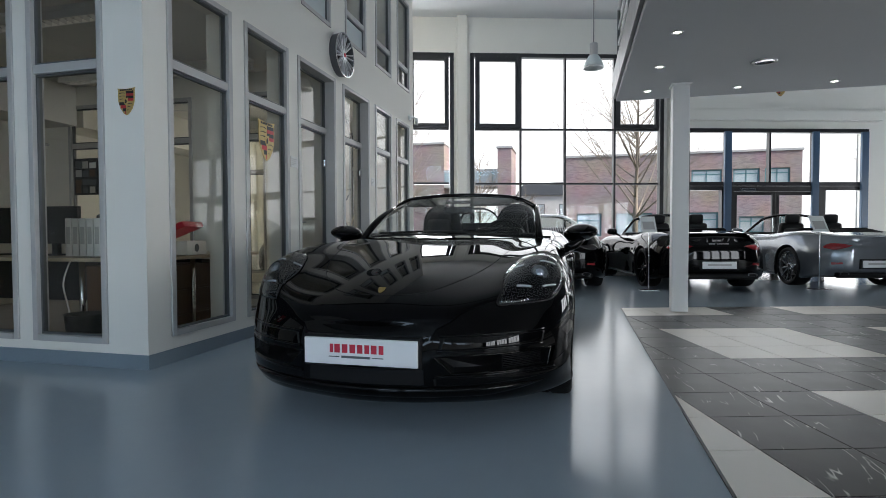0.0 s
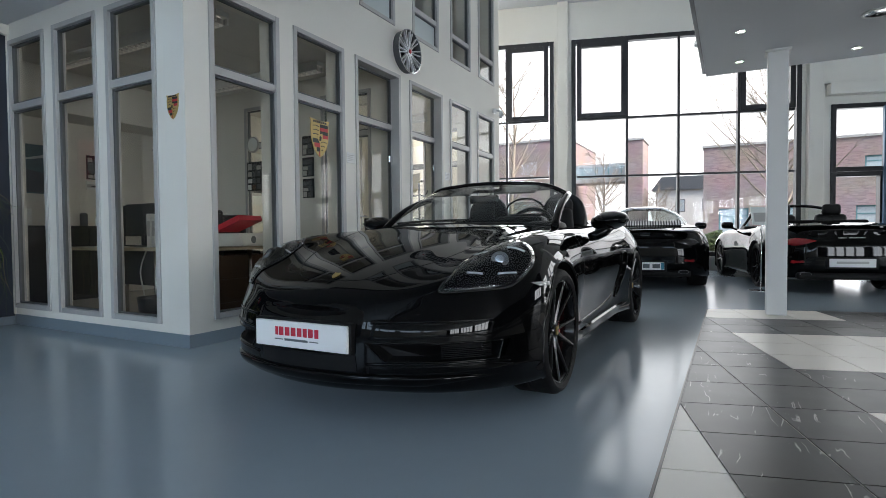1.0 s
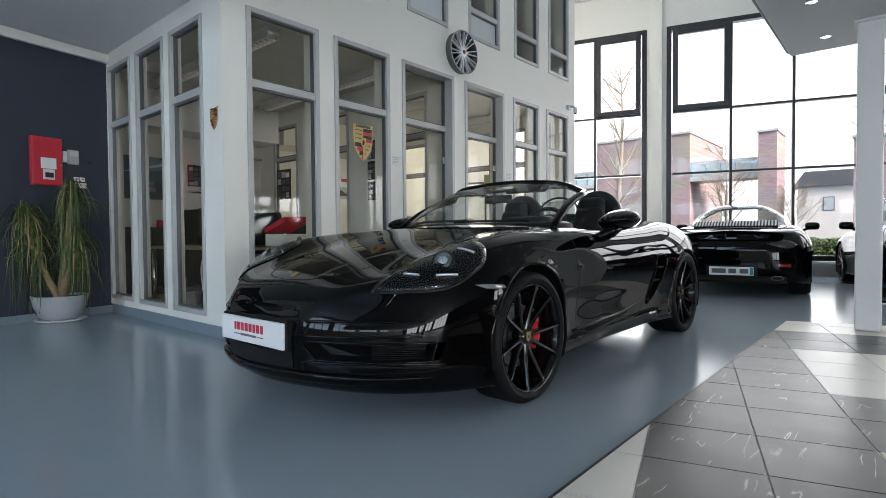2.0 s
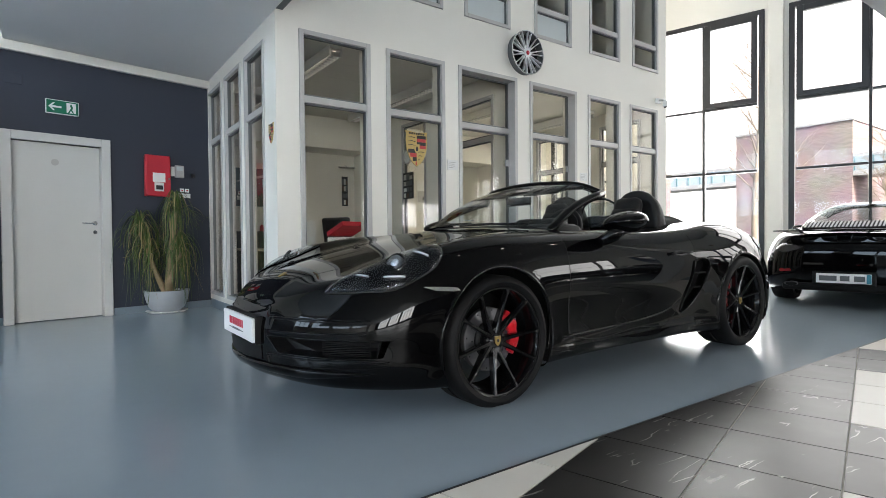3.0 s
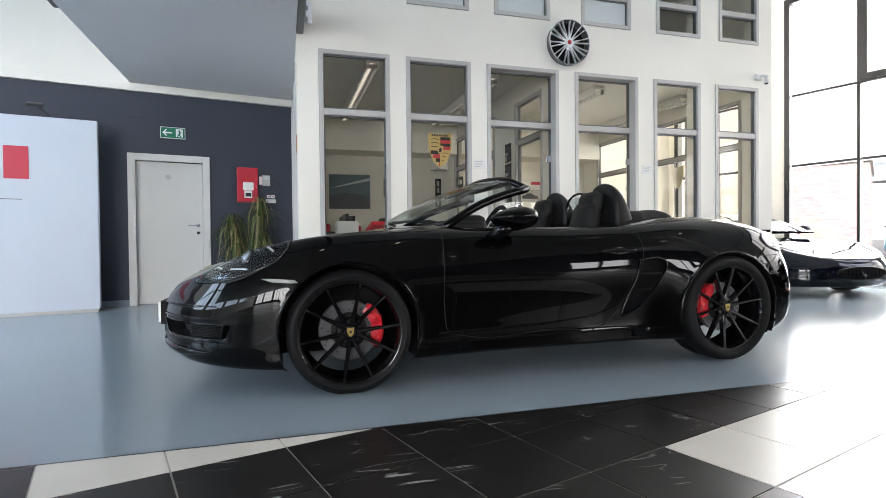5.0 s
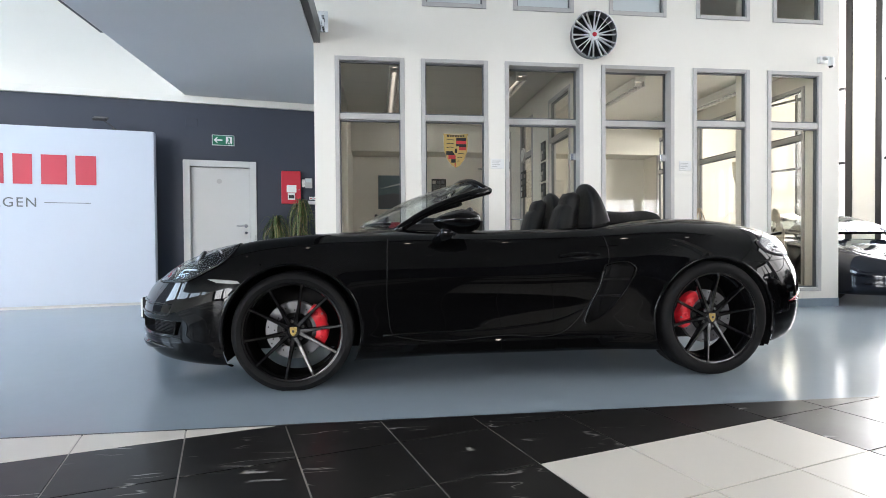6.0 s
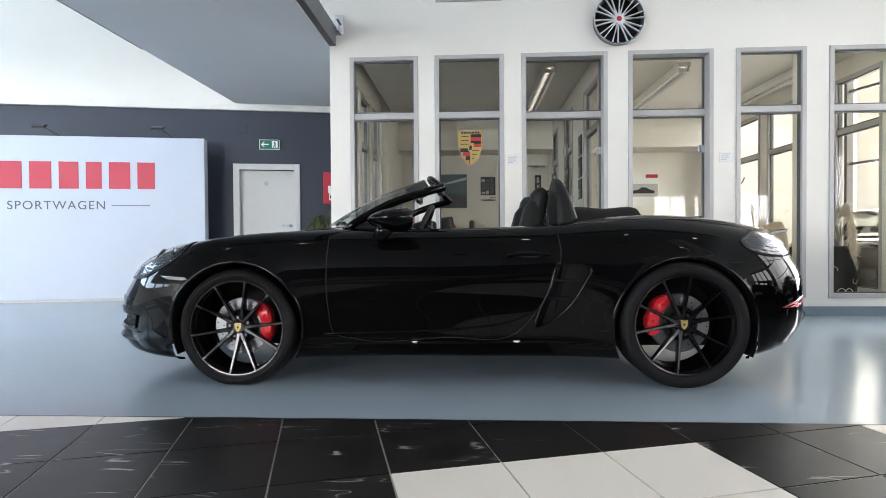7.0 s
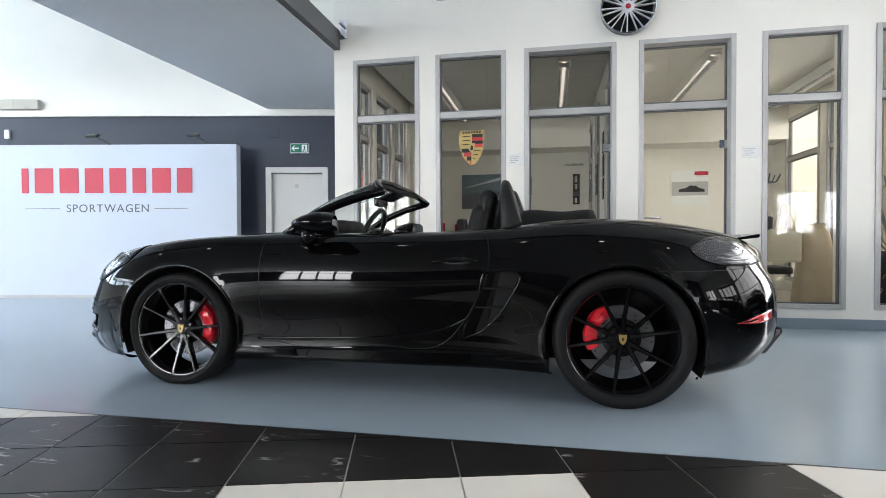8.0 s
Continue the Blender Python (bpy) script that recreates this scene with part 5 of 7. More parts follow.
for x in (-.36, .36):
    seat = new("seat")
    seat.parent = hero
    seat.matrix_basis = pose(x, 0, 0)
    tagged(seat, "black leather sports seat with a fixed headrest")
    part("seat_cushion", boxes((-.24, .24, 2.08, 2.62, .42, .56), bevel=.06), M["leather"], seat, smooth=True)
    for half in (-1, 1):
        part("side_bolster", moved(boxes((-.05, .05, -.06, .06, 0, .40), bevel=.045), pose(half * .19, 2.60, .50, -15, 0, 0)), M["leather"], seat, smooth=True)
    bm = boxes((-.19, .19, -.065, .065, 0, .58), bevel=.06)
    for p in bm.verts:
        p.co.x *= 1 - .38 * min(1, max(0, p.co.z - .12) / .40) ** 1.3
    part("seat_back", moved(bm, pose(0, 2.61, .50, -15, 0, 0)), M["leather"], seat, smooth=True)
    part("headrest", moved(boxes((-.115, .115, -.052, .052, 0, .20), bevel=.05), pose(0, 2.742, .945, -13, 0, 0)), M["leather"], seat, smooth=True)
    # roll-over hoop: a padded fairing that leans forward
    arch = spline([(-.19, .89), (-.19, 1.02), (-.165, 1.11), (-.10, 1.175), (0, 1.20), (.10, 1.175), (.165, 1.11), (.19, 1.02), (.19, .89)], 4)
    bm = bmesh.new()
    rows = []
    for f, k in ((0, .80), (0, .95), (.10, .99), (.35, 1.0), (.65, 1.0), (.90, .98), (1, .93), (1, .75)):
        row = []
        for a, b in arch:
            z = .89 + (b - .89) * (k if b > .95 else 1)
            front, back = 2.862 - .02 * (z - .89), 3.0 - .33 * (z - .89)
            row.append(bm.verts.new((x + a * k, front + (back - front) * f, z)))
        rows.append(row)
    for u, v in zip(rows, rows[1:]):
        for j in range(len(u) - 1):
            bm.faces.new((u[j], u[j + 1], v[j + 1], v[j]))
    bm.faces.new(rows[0])
    bm.faces.new(rows[-1][::-1])
    bmesh.ops.recalc_face_normals(bm, faces=bm.faces)
    part("roll_hoop", bm, M["leather"], hero, "black padded roll-over hoop", True, sharp=60)
wd = part("wind_deflector", boxes((-.165, .165, 2.885, 2.893, .93, 1.13), bevel=.002), M["carglass"], hero, "clear wind deflector between the hoops")
wd.visible_shadow = False
part("deflector_rim", tube(spline([(-.165, 2.889, .93), (-.16, 2.889, 1.10), (-.1, 2.889, 1.14), (.1, 2.889, 1.14), (.16, 2.889, 1.10), (.165, 2.889, .93)], 5), .009), M["trim"], hero, smooth=True)
bm = bmesh.new()
rows = []
for f in np.linspace(0, 1, 15):
    s = 2.93 + .48 * f
    w = .58 - .07 * f
    h = min(1, f / .12 + .3, (1.0 - f) / .10 + .05)
    h = math.sin(min(1, h) * math.pi / 2)
    rows.append([bm.verts.new((x * w, s + .03 * (1 - x * x), .915 + (.105 + .006 * math.sin(9 * f)) * h * (1 - abs(x) ** 5))) for x in np.linspace(-1, 1, 25)])
for u, v in zip(rows, rows[1:]):
    for j in range(24):
        bm.faces.new((u[j], u[j + 1], v[j + 1], v[j]))
part("soft_top", bm, M["cloth"], hero, "folded black soft top under its cover", True)
# tail
part("rear_spoiler", moved(prism([(4.06, .838), (4.14, .850), (4.225, .866), (4.232, .860), (4.225, .846), (4.10, .832)], -.52, .52, .002), pose(0, 0, 0, 0, 0, 90)), M["paint"], hero, "gloss black spoiler blade, raised")
part("spoiler_foot", boxes((-.3, -.26, 4.14, 4.21, .77, .846), (.26, .3, 4.14, 4.21, .77, .846)), M["trim"], hero)
part("diffuser", moved(prism([(4.10, .215), (4.27, .225), (4.355, .345), (4.345, .372), (4.12, .36)], -.50, .50, .012), pose(0, 0, 0, 0, 0, 90)), M["trim"], hero, "gloss black rear diffuser")
for x in (-.08, .08):
    part("exhaust_tip", moved(lathe([(.040, 0), (.043, .004), (.043, .09), (.036, .09), (.036, .01)], 24, "y"), pose(x, 4.262, .290)), M["steel"], hero, smooth=True, sharp=30)
part("rear_plate", boxes((-.26, .26, 4.365, 4.378, .44, .55), bevel=.003), M["plate"], hero)

# ---- things on the walls and in the hall ----
def crest(name, m, w, h, label):
    """A plain shield in gold, red and black."""
    t = thing(name, label, "shield", m)
    part("shield_plate", prism(shield(w, h), -.006, .0, .001), M["gold"], t)
    for sx, sz in ((1, 1), (-1, -1)):
        for k in range(4):
            z0 = sz * h * (.015 + (.092 if sz > 0 else .112) * k)
            z1 = z0 + sz * h * (.090 if sz > 0 else .110)
            xe = w * (.405 if sz > 0 else (.375, .29, .18, .05)[k])
            x0, x1 = sorted((sx * w * .01, sx * xe))
            part("stripe", boxes((x0, x1, -.0085, -.0055, min(z0, z1), max(z0, z1))), M["darkred" if k % 2 == (sz < 0) else "shieldblack"], t)
    for sx, sz in ((-1, 1), (1, -1)):
        for k in range(3):
            z = sz * h * (.09 + .11 * k)
            xe = w * (.36 if sz > 0 else (.33, .24, .13)[k])
            part("antler", tube([(sx * w * .06, -.007, z), (sx * (w * .06 + xe) / 2, -.007, z + h * .018), (sx * xe, -.007, z)], h * .010, 6), M["shieldblack"], t)
    for k in range(7):
        part("top_mark", boxes((w * (-.335 + .10 * k), w * (-.265 + .10 * k), -.0085, -.0055, h * .40, h * .455)), M["shieldblack"], t)
    part("inner_shield", moved(prism(shield(w * .26, h * .27), -.010, -.005, .0008), pose(0, 0, 0)), M["gold"], t)
    part("inner_mark", prism([(-w * .05, -h * .07), (w * .04, -h * .06), (w * .06, h * .03), (0, h * .075), (-w * .04, h * .03)], -.012, -.009), M["shieldblack"], t)
    return t


crest("glass_shield", pose(-2.5035, 4.735, 1.80, 0, 0, 90), .285, .375, "large gold, red and black shield on the office glass")
back = crest("end_shield", pose(-4.17, END - .12 + .045, 1.80, 0, 0, 180), .285, .375, "pale back of a shield stuck on the office end glass")
part("backing", prism(shield(.285, .375), .0005, .003), mat("cream_film", (.74, .68, .52), .6, vary=.04), back, "pale cream backing film")
crest("wall_shield", pose(-2.61, 3.224, 1.82), .145, .185, "small gold, red and black shield on the white wall")
crest("far_shield", WIN @ pose(5.40, -.005, 4.42), .30, .36, "gold and red shield high on the end wall")

# alloy wheel hung on the office front
disp = thing("display_wheel", "silver multi-spoke alloy wheel hung on the wall", "wheel", pose(OFFX + .002, 6.277, 3.087))
R = .262
part("rim_barrel", lathe([(R - .012, .0), (R - .012, .01), (R - .006, .075), (R, .085), (R, .092), (R - .008, .094), (R - .018, .08), (R - .026, .02)], 64, "x"), M["steel"], disp, "dark rim barrel", True, sharp=40)
part("rim_edge", lathe([(R - .010, .088), (R + .001, .090), (R + .001, .096), (R - .010, .097)], 64, "x", close=True), M["chrome"], disp)
part("back_plate", lathe([(.001, .006), (R - .02, .006)], 48, "x"), M["matte"], disp)
for k in range(10):
    for sg in (-1, 1):
        a0, a1 = radians(36 * k + 9 + sg * 6), radians(36 * k + 9 + sg * 6.8)
        u0, u1 = Vector((0, math.cos(a0), math.sin(a0))), Vector((0, math.cos(a1), math.sin(a1)))
        bm = bmesh.new()
        rows = []
        for f, w, x in ((0, .0085, .074), (.45, .0055, .080), (.85, .0050, .088), (1, .008, .088)):
            c = (u0 * .045).lerp(u1 * (R - .010), f)
            t = Vector((1, 0, 0)).cross((u1 * R - u0 * .045).normalized())
            rows.append([bm.verts.new(c + t * e + Vector((h, 0, 0))) for e, h in ((-w, x - .004), (-w * .7, x), (w * .7, x), (w, x - .004), (w * .8, x - .03), (-w * .8, x - .03))])
        for u, v in zip(rows, rows[1:]):
            for q in range(6):
                bm.faces.new((u[q], u[(q + 1) % 6], v[(q + 1) % 6], v[q]))
        bm.faces.new(rows[0][::-1])
        bm.faces.new(rows[-1])
        bmesh.ops.recalc_face_normals(bm, faces=bm.faces)
        part("spoke", bm, M["polished"], disp)
part("hub", lathe([(.001, .088), (.03, .088), (.055, .082), (.06, .05)], 32, "x"), M["polished"], disp, smooth=True, sharp=35)
part("hub_cap", lathe([(.001, .096), (.022, .095), (.026, .088)], 24, "x"), M["red"], disp, "red hub cap", True)

# name plates beside the office doors
for y in (5.193, 7.397):
    pl = thing("name_plate", "small white name plate on the office front", "sign", pose(OFFX, y, 1.66), "name plates")
    part("plate", boxes((.001, .009, -.075, .075, -.055, .055), bevel=.002), M["whiteplastic"], pl)
    for z, w in ((.028, .05), (.008, .04), (-.012, .045), (-.03, .03)):
        part("text_line", boxes((.009, .0098, -.06, -.06 + w * 1.9, z - .004, z + .004)), M["frame"], pl)

# security camera at the end of the office front
sc = thing("security_camera", "white dome security camera on the wall", "camera", pose(OFFX, 9.11, 2.90))
part("camera_base", boxes((.001, .05, -.05, .05, -.02, .06), bevel=.012), M["whiteplastic"], sc)
part("camera_arm", tube([(.05, 0, .03), (.10, .01, .02), (.13, .02, -.01)], .022), M["whiteplastic"], sc, smooth=True)
part("camera_head", moved(lathe([(.001, .05), (.028, .045), (.034, .0), (.034, -.05), (.02, -.055), (.001, -.055)], 24, "z"), pose(.13, .02, -.03)), M["whiteplastic"], sc, smooth=True)
part("camera_lens", moved(lathe([(.001, -.012), (.020, -.010), (.024, .0), (.024, .012)], 20, "z"), pose(.13, .02, -.088)), M["blackplastic"], sc, "dark camera lens", True)

# white name panel in front of the blue wall
PANEL = pose(-4.16, .965, 0, 0, 0, 101.2)
pan = thing("partition_sign", "free-standing white panel with red name blocks and grey lettering", "panel", PANEL)
part("board", boxes((-3.86, .0, .0, .16, .035, 2.275), bevel=.006), M["panel"], pan)
part("plinth", boxes((-3.84, -.02, .012, .148, .0, .036)), M["frame"], pan)
x = -3.205
for w in (.17, .335, .345, .335, .31, .265, .335, .29):
    part("name_block", boxes((x, x + w * 1.045 - .075, -.006, .0005, 1.555, 1.925), bevel=.002), M["letter"], pan)
    x += w * 1.045 + .018
cu = bpy.data.curves.new("lettering", "FONT")
cu.body, cu.size, cu.extrude, cu.align_x, cu.space_character = "SPORTWAGEN", .167, .0015, "CENTER", 1.16
tx = new("tmp_text", cu)
bpy.context.view_layer.update()
tm = bpy.data.meshes.new_from_object(tx.evaluated_get(bpy.context.evaluated_depsgraph_get()))
bpy.data.objects.remove(tx)
tm.transform(pose(-1.925, -.002, 1.272, 90, 0, 0))
tm.materials.clear()
tm.materials.append(M["grey"])
part("lettering", tm, None, pan, "grey lettering reading SPORTWAGEN")
for a, b in ((-3.16, -2.64), (-1.23, -.73)):
    part("name_line", boxes((a, b, -.003, .0005, 1.321, 1.329)), M["grey"], pan)
for u in (-1.95, -.47):
    sp = thing("panel_spotlight", "small black spotlight clipped to the white panel", "spotlight", PANEL @ pose(u, .08, 2.275), "panel spotlights")
    part("clip", boxes((-.02, .02, -.03, .03, .0, .03), bevel=.004), M["blackplastic"], sp)
    part("arm", tube([(0, 0, .03), (-.025, -.05, .06), (-.09, -.19, .10)], .007), M["blackplastic"], sp, smooth=True)
    part("head", moved(boxes((-.08, .08, -.05, .05, -.018, .018), bevel=.01), pose(-.10, -.22, .105, 25, 0, 0)), M["blackplastic"], sp)

# on the blue wall
ex = thing("exit_sign", "green and white emergency exit sign with an arrow", "sign", BLUE @ pose(.535, 0, 2.285))
part("sign_plate", boxes((-.15, .15, -.02, -.001, -.075, .075), bevel=.003), M["signwhite"], ex)
part("green_field", boxes((-.142, .142, -.0225, -.0195, -.067, .067)), M["green"], ex)
part("arrow", prism([(-.125, 0), (-.085, .042), (-.068, .042), (-.095, .010), (-.01, .010), (-.01, -.010), (-.095, -.010), (-.068, -.042), (-.085, -.042)], -.0245, -.022), M["signwhite"], ex)
part("door_mark", boxes((.035, .12, -.0245, -.022, -.052, .055)), M["signwhite"], ex)
part("path_mark", prism([(.045, -.05), (.075, .0), (.065, .03), (.08, .045), (.095, .01), (.085, -.02), (.105, -.05), (.09, -.05), (.075, -.025), (.06, -.05)], -.026, -.024), M["green"], ex)

fb = thing("fire_cabinet", "red fire cabinet with a white call point", "cabinet", BLUE @ pose(1.47, 0, 1.625))
part("cabinet_box", boxes((-.14, .14, -.06, -.001, -.245, .245), bevel=.006), M["red"], fb)
part("cabinet_door", boxes((-.132, .132, -.068, -.060, -.237, .237), bevel=.004), M["red"], fb)
part("notice", boxes((-.065, .075, -.0705, -.068, -.075, .035)), M["signwhite"], fb)
part("call_point", boxes((-.05, .055, -.085, -.068, -.185, -.08), bevel=.006), M["whiteplastic"], fb)
part("call_window", boxes((-.035, .04, -.0875, -.085, -.165, -.115)), M["blackplastic"], fb)
part("latch", moved(lathe([(.009, 0), (.009, .006)], 12, "y", caps=True), pose(.115, -.075, -.03)), M["chrome"], fb)
kp = thing("alarm_keypad", "grey and white alarm keypad on the blue wall", "keypad", BLUE @ pose(1.73, 0, 1.70))
part("keypad_box", boxes((-.055, .05, -.035, -.001, -.075, .075), bevel=.006), M["frame"], kp)
part("keypad_screen", boxes((-.04, .035, -.038, -.035, .01, .06)), M["frosted"], kp)
part("side_box", boxes((-.10, -.06, -.03, -.001, -.06, .055), bevel=.004), M["whiteplastic"], kp)
sk = thing("wall_switch", "white double light switch on the blue wall", "switch", BLUE @ pose(1.79, 0, 1.44))
part("switch_plate", boxes((-.07, .07, -.012, -.001, -.06, -.005), bevel=.003), M["whiteplastic"], sk)
for a in (-.055, .005):
    part("rocker", boxes((a, a + .05, -.014, -.001, .01, .055), bevel=.003), M["signwhite"], sk)
    part("rocker_mark", boxes((a + .015, a + .035, -.0152, -.014, .025, .04)), M["red"], sk)
dk = thing("wall_sensor", "small dark sensor on the blue wall", "sensor", BLUE @ pose(1.90, 0, 1.66))
part("sensor_box", boxes((-.022, .022, -.02, -.001, -.022, .022), bevel=.003), M["blackplastic"], dk)
ms = thing("wall_sensor", "small white sensor high on the blue wall", "sensor", BLUE @ pose(-4.05, 0, 2.52))
part("sensor_case", boxes((-.04, .04, -.05, -.001, -.07, .07), bevel=.012), M["whiteplastic"], ms)
vb = thing("vent_box", "faint square wall vent on the blue wall", "vent", BLUE @ pose(.12, 0, 2.52))
part("vent_plate", boxes((-.08, .08, -.008, -.001, -.06, .06), bevel=.003), M["blue"], vb)
cb = thing("cable_duct", "cream cable duct along the white wall", "duct", BLUE @ pose(-4.0, 0, 2.90))
part("duct_cover", boxes((-1.0, .48, -.09, -.001, .0, .15), bevel=.006), mat("duct_cream", (.46, .43, .35), .55, vary=.05), cb)
for u in (-.4, .1):
    part("duct_joint", boxes((u - .004, u + .004, -.0925, -.09, .002, .148)), M["frame"], cb)

# potted plant
pot = thing("potted_plant", "ponytail palm with long drooping leaves in a grey bowl", "plant", pose(-4.80, 2.66, 0))
part("saucer", lathe([(.001, .004), (.20, .004), (.23, .02), (.225, .024), (.20, .012), (.001, .012)], 40), M["whiteplastic"], pot, smooth=True)
part("bowl", lathe([(.14, .016), (.19, .06), (.225, .15), (.245, .25), (.250, .262), (.238, .262), (.228, .235), (.001, .232)], 48), mat("pot_grey", (.36, .38, .40), .55, vary=.1, scale=8), pot, smooth=True, sharp=40)
part("soil", lathe([(.001, .240), (.225, .236)], 32), mat("soil", (.035, .025, .018), .9, vary=.4, fine=90, bump=.6), pot)
bark = mat("palm_bark", (.26, .19, .11), .85, vary=.35, scale=14, fine=80, bump=.5)
leafm = mat("palm_leaf", (.080, .130, .028), .45, vary=.35, scale=20, each=.5)
strawm = mat("dry_leaf", (.30, .24, .11), .6, vary=.3, scale=20)
stems = [((0, 0, .23), (.02, .05, .45), (.02, .16, .70), 0.05), ((.01, -.02, .23), (.0, -.14, .55), (-.02, -.27, .95), .036), ((-.02, .02, .23), (.02, .04, .6), (.05, .10, 1.18), .05)]
part("trunk", join(*[tube(spline([a, b, c], 8), r, 10, rend=r * .5) for a, b, c, r in stems]), bark, pot, smooth=True)
rnd = random.Random(7)
for mname, material, count in (("leaves", leafm, 360), ("dry_leaves", strawm, 95)):
    bm = bmesh.new()
    for k in range(count):
        a, b, c, r = stems[rnd.choice((0, 1, 1, 2, 2))]
        base = Vector(c) if rnd.random() < .5 else Vector(b).lerp(Vector(c), rnd.random())
        ang, up, ln = rnd.uniform(0, 2 * math.pi), rnd.uniform(.03, .30), rnd.choice((rnd.uniform(.0, .3), rnd.uniform(.18, .85)))
        out = Vector((math.cos(ang), math.sin(ang), 0)) * rnd.uniform(.03, .20) * rnd.choice((.5, 1, 1.3))
        if (base + out * 1.5).x < -.14:
            out.x *= .25
        pts = [base, base + out * .5 + Vector((0, 0, up * .9)), base + out + Vector((0, 0, up * .4)), base + out * 1.25 + Vector((0, 0, -ln * .45)), base + out * 1.32 + Vector((rnd.uniform(-.05, .05), rnd.uniform(-.07, .07), -ln * .9))]
        line = [Vector(p) for p in spline([tuple(p) for p in pts], 3)]
        side = Vector((-math.sin(ang), math.cos(ang), 0))
        n = len(line)
        w = rnd.uniform(.003, .0075)
        rows = [[bm.verts.new(p + side * w * s * (1 - (i / (n - 1)) ** 2 * .9) + Vector((0, 0, .003 if s == 0 else 0))) for s in (-1, 0, 1)] for i, p in enumerate(line) if p.z > .02]
        for u, v in zip(rows, rows[1:]):
            bm.faces.new((u[0], u[1], v[1], v[0]))
            bm.faces.new((u[1], u[2], v[2], v[1]))
    part(mname, bm, material, pot, smooth=True)

# lights in the deck's underside
SPOT = glow("spot_glow", (1.0, .93, .82), 9)
spots = [(1.17, 7.07 - .97 * k) for k in range(9)] + [(2.17 + .99 * k, 7.15) for k in range(5)] + [(4.6, 5.6 - 1.7 * k) for k in range(4)]
proto = None
for x, y in spots:
    m = pose(x, y, 2.62)
    if proto is None:
        proto = thing("downlight", "small round recessed downlight, lit", "downlight", m, "downlights")
        part("bezel", lathe([(.034, -.0005), (.046, -.0015), (.048, -.006), (.036, -.008), (.031, -.001)], 24, close=False), M["chrome"], proto, smooth=True)
        part("bulb", lathe([(.001, -.0045), (.026, -.004), (.030, -.001)], 20), SPOT, proto, smooth=True)
    else:
        copy_thing(proto, m)
proto = None
for x, y in ((2.15, 6.17), (3.7, 4.6), (2.6, 2.4)):
    m = pose(x, y, 2.62)
    if proto is None:
        proto = thing("round_downlight", "wide round recessed lamp with a silver reflector", "downlight", m, "wide downlights")
        part("bezel", lathe([(.090, -.0005), (.115, -.002), (.118, -.010), (.098, -.014), (.085, -.001)], 32), M["whiteplastic"], proto, smooth=True)
        part("reflector", lathe([(.001, -.003), (.05, -.004), (.088, -.010)], 32), M["chrome"], proto, smooth=True)
    else:
        copy_thing(proto, m)

# high lamp hung from the hall ceiling
hb = thing("pendant_lamp", "silver pendant lamp with a ribbed glass shade", "lamp", pose(.68, 11.7, 4.30))
part("lamp_rod", tube([(0, 0, .50), (0, 0, CEIL - 4.302)], .008), M["steel"], hb)
part("lamp_housing", lathe([(.001, .50), (.075, .50), (.08, .48), (.08, .27), (.10, .24)], 28), M["frame"], hb, smooth=True, sharp=35)
part("lamp_shade", lathe([(.10, .25), (.15, .17), (.20, .04), (.205, .0), (.198, .0), (.145, .165), (.095, .24)], 36), M["frosted"], hb, smooth=True)
part("lamp_rim", lathe([(.200, -.004), (.21, -.004), (.21, .006), (.200, .006)], 36, close=True), M["chrome"], hb)

# ---- inside the offices ----
LOUV = glow("louvre_glow", (1.0, .95, .86), .4)
for y, x0, x1 in ((4.10, -6.0, -3.1), (5.70, -6.0, -3.3), (7.33, -5.9, -3.4), (8.85, -6.0, -3.5)):
    lt = thing("louvre_light", "long ceiling light with silver louvres", "ceiling light", pose(0, y, 2.95), "office ceiling lights")
    part("housing", boxes((x0, x1, -.075, .075, -.05, -.001), bevel=.004), M["whiteplastic"], lt)
    part("tube_light", boxes((x0 + .05, x1 - .05, -.02, .02, -.056, -.0505)), LOUV, lt)
    part("reflector", boxes((x0 + .01, x1 - .01, -.075, -.06, -.115, -.05), (x0 + .01, x1 - .01, .06, .075, -.115, -.05), bevel=.002), M["whiteplastic"], lt)
    n = int((x1 - x0) / .085)
    for k in range(n):
        xx = x0 + .04 + k * (x1 - x0 - .08) / (n - 1)
        part("louvre", boxes((xx - .002, xx + .002, -.06, .06, -.113, -.062)), M["chrome"], lt)


def desk(name, m, w, d, label, top="desk"):
    t = thing(name, label, "desk", m)
    part("desk_top", boxes((0, w, 0, d, .715, .745), bevel=.004), M[top], t)
    for x in (.06, w - .10):
        for y in (.06, d - .10):
            part("leg", tube([(x + .02, y + .02, .014), (x + .02, y + .02, .715)], .022, 10), M["chrome"], t, smooth=True)
    part("modesty_panel", boxes((.1, w - .1, d * .5, d * .5 + .018, .36, .70)), M["blackplastic"], t)
    return t


desk("desk", pose(-4.9, 3.50, 0), 2.1, .75, "light wood desk on chrome legs behind the side windows")
desk("desk", pose(-3.55, 3.55, 0, 0, 0, 0), .75, 1.5, "light wood desk behind the front window")
cab = thing("sideboard", "low dark wooden sideboard under the desk", "cabinet", pose(-3.45, 3.65, .012))
part("carcass", boxes((0, .55, 0, 1.25, 0, .66), bevel=.006), M["darkwood"], cab)
for k in range(3):
    part("drawer_front", boxes((.55, .566, .02, 1.23, .04 + .21 * k, .23 + .21 * k), bevel=.003), M["darkwood"], cab)

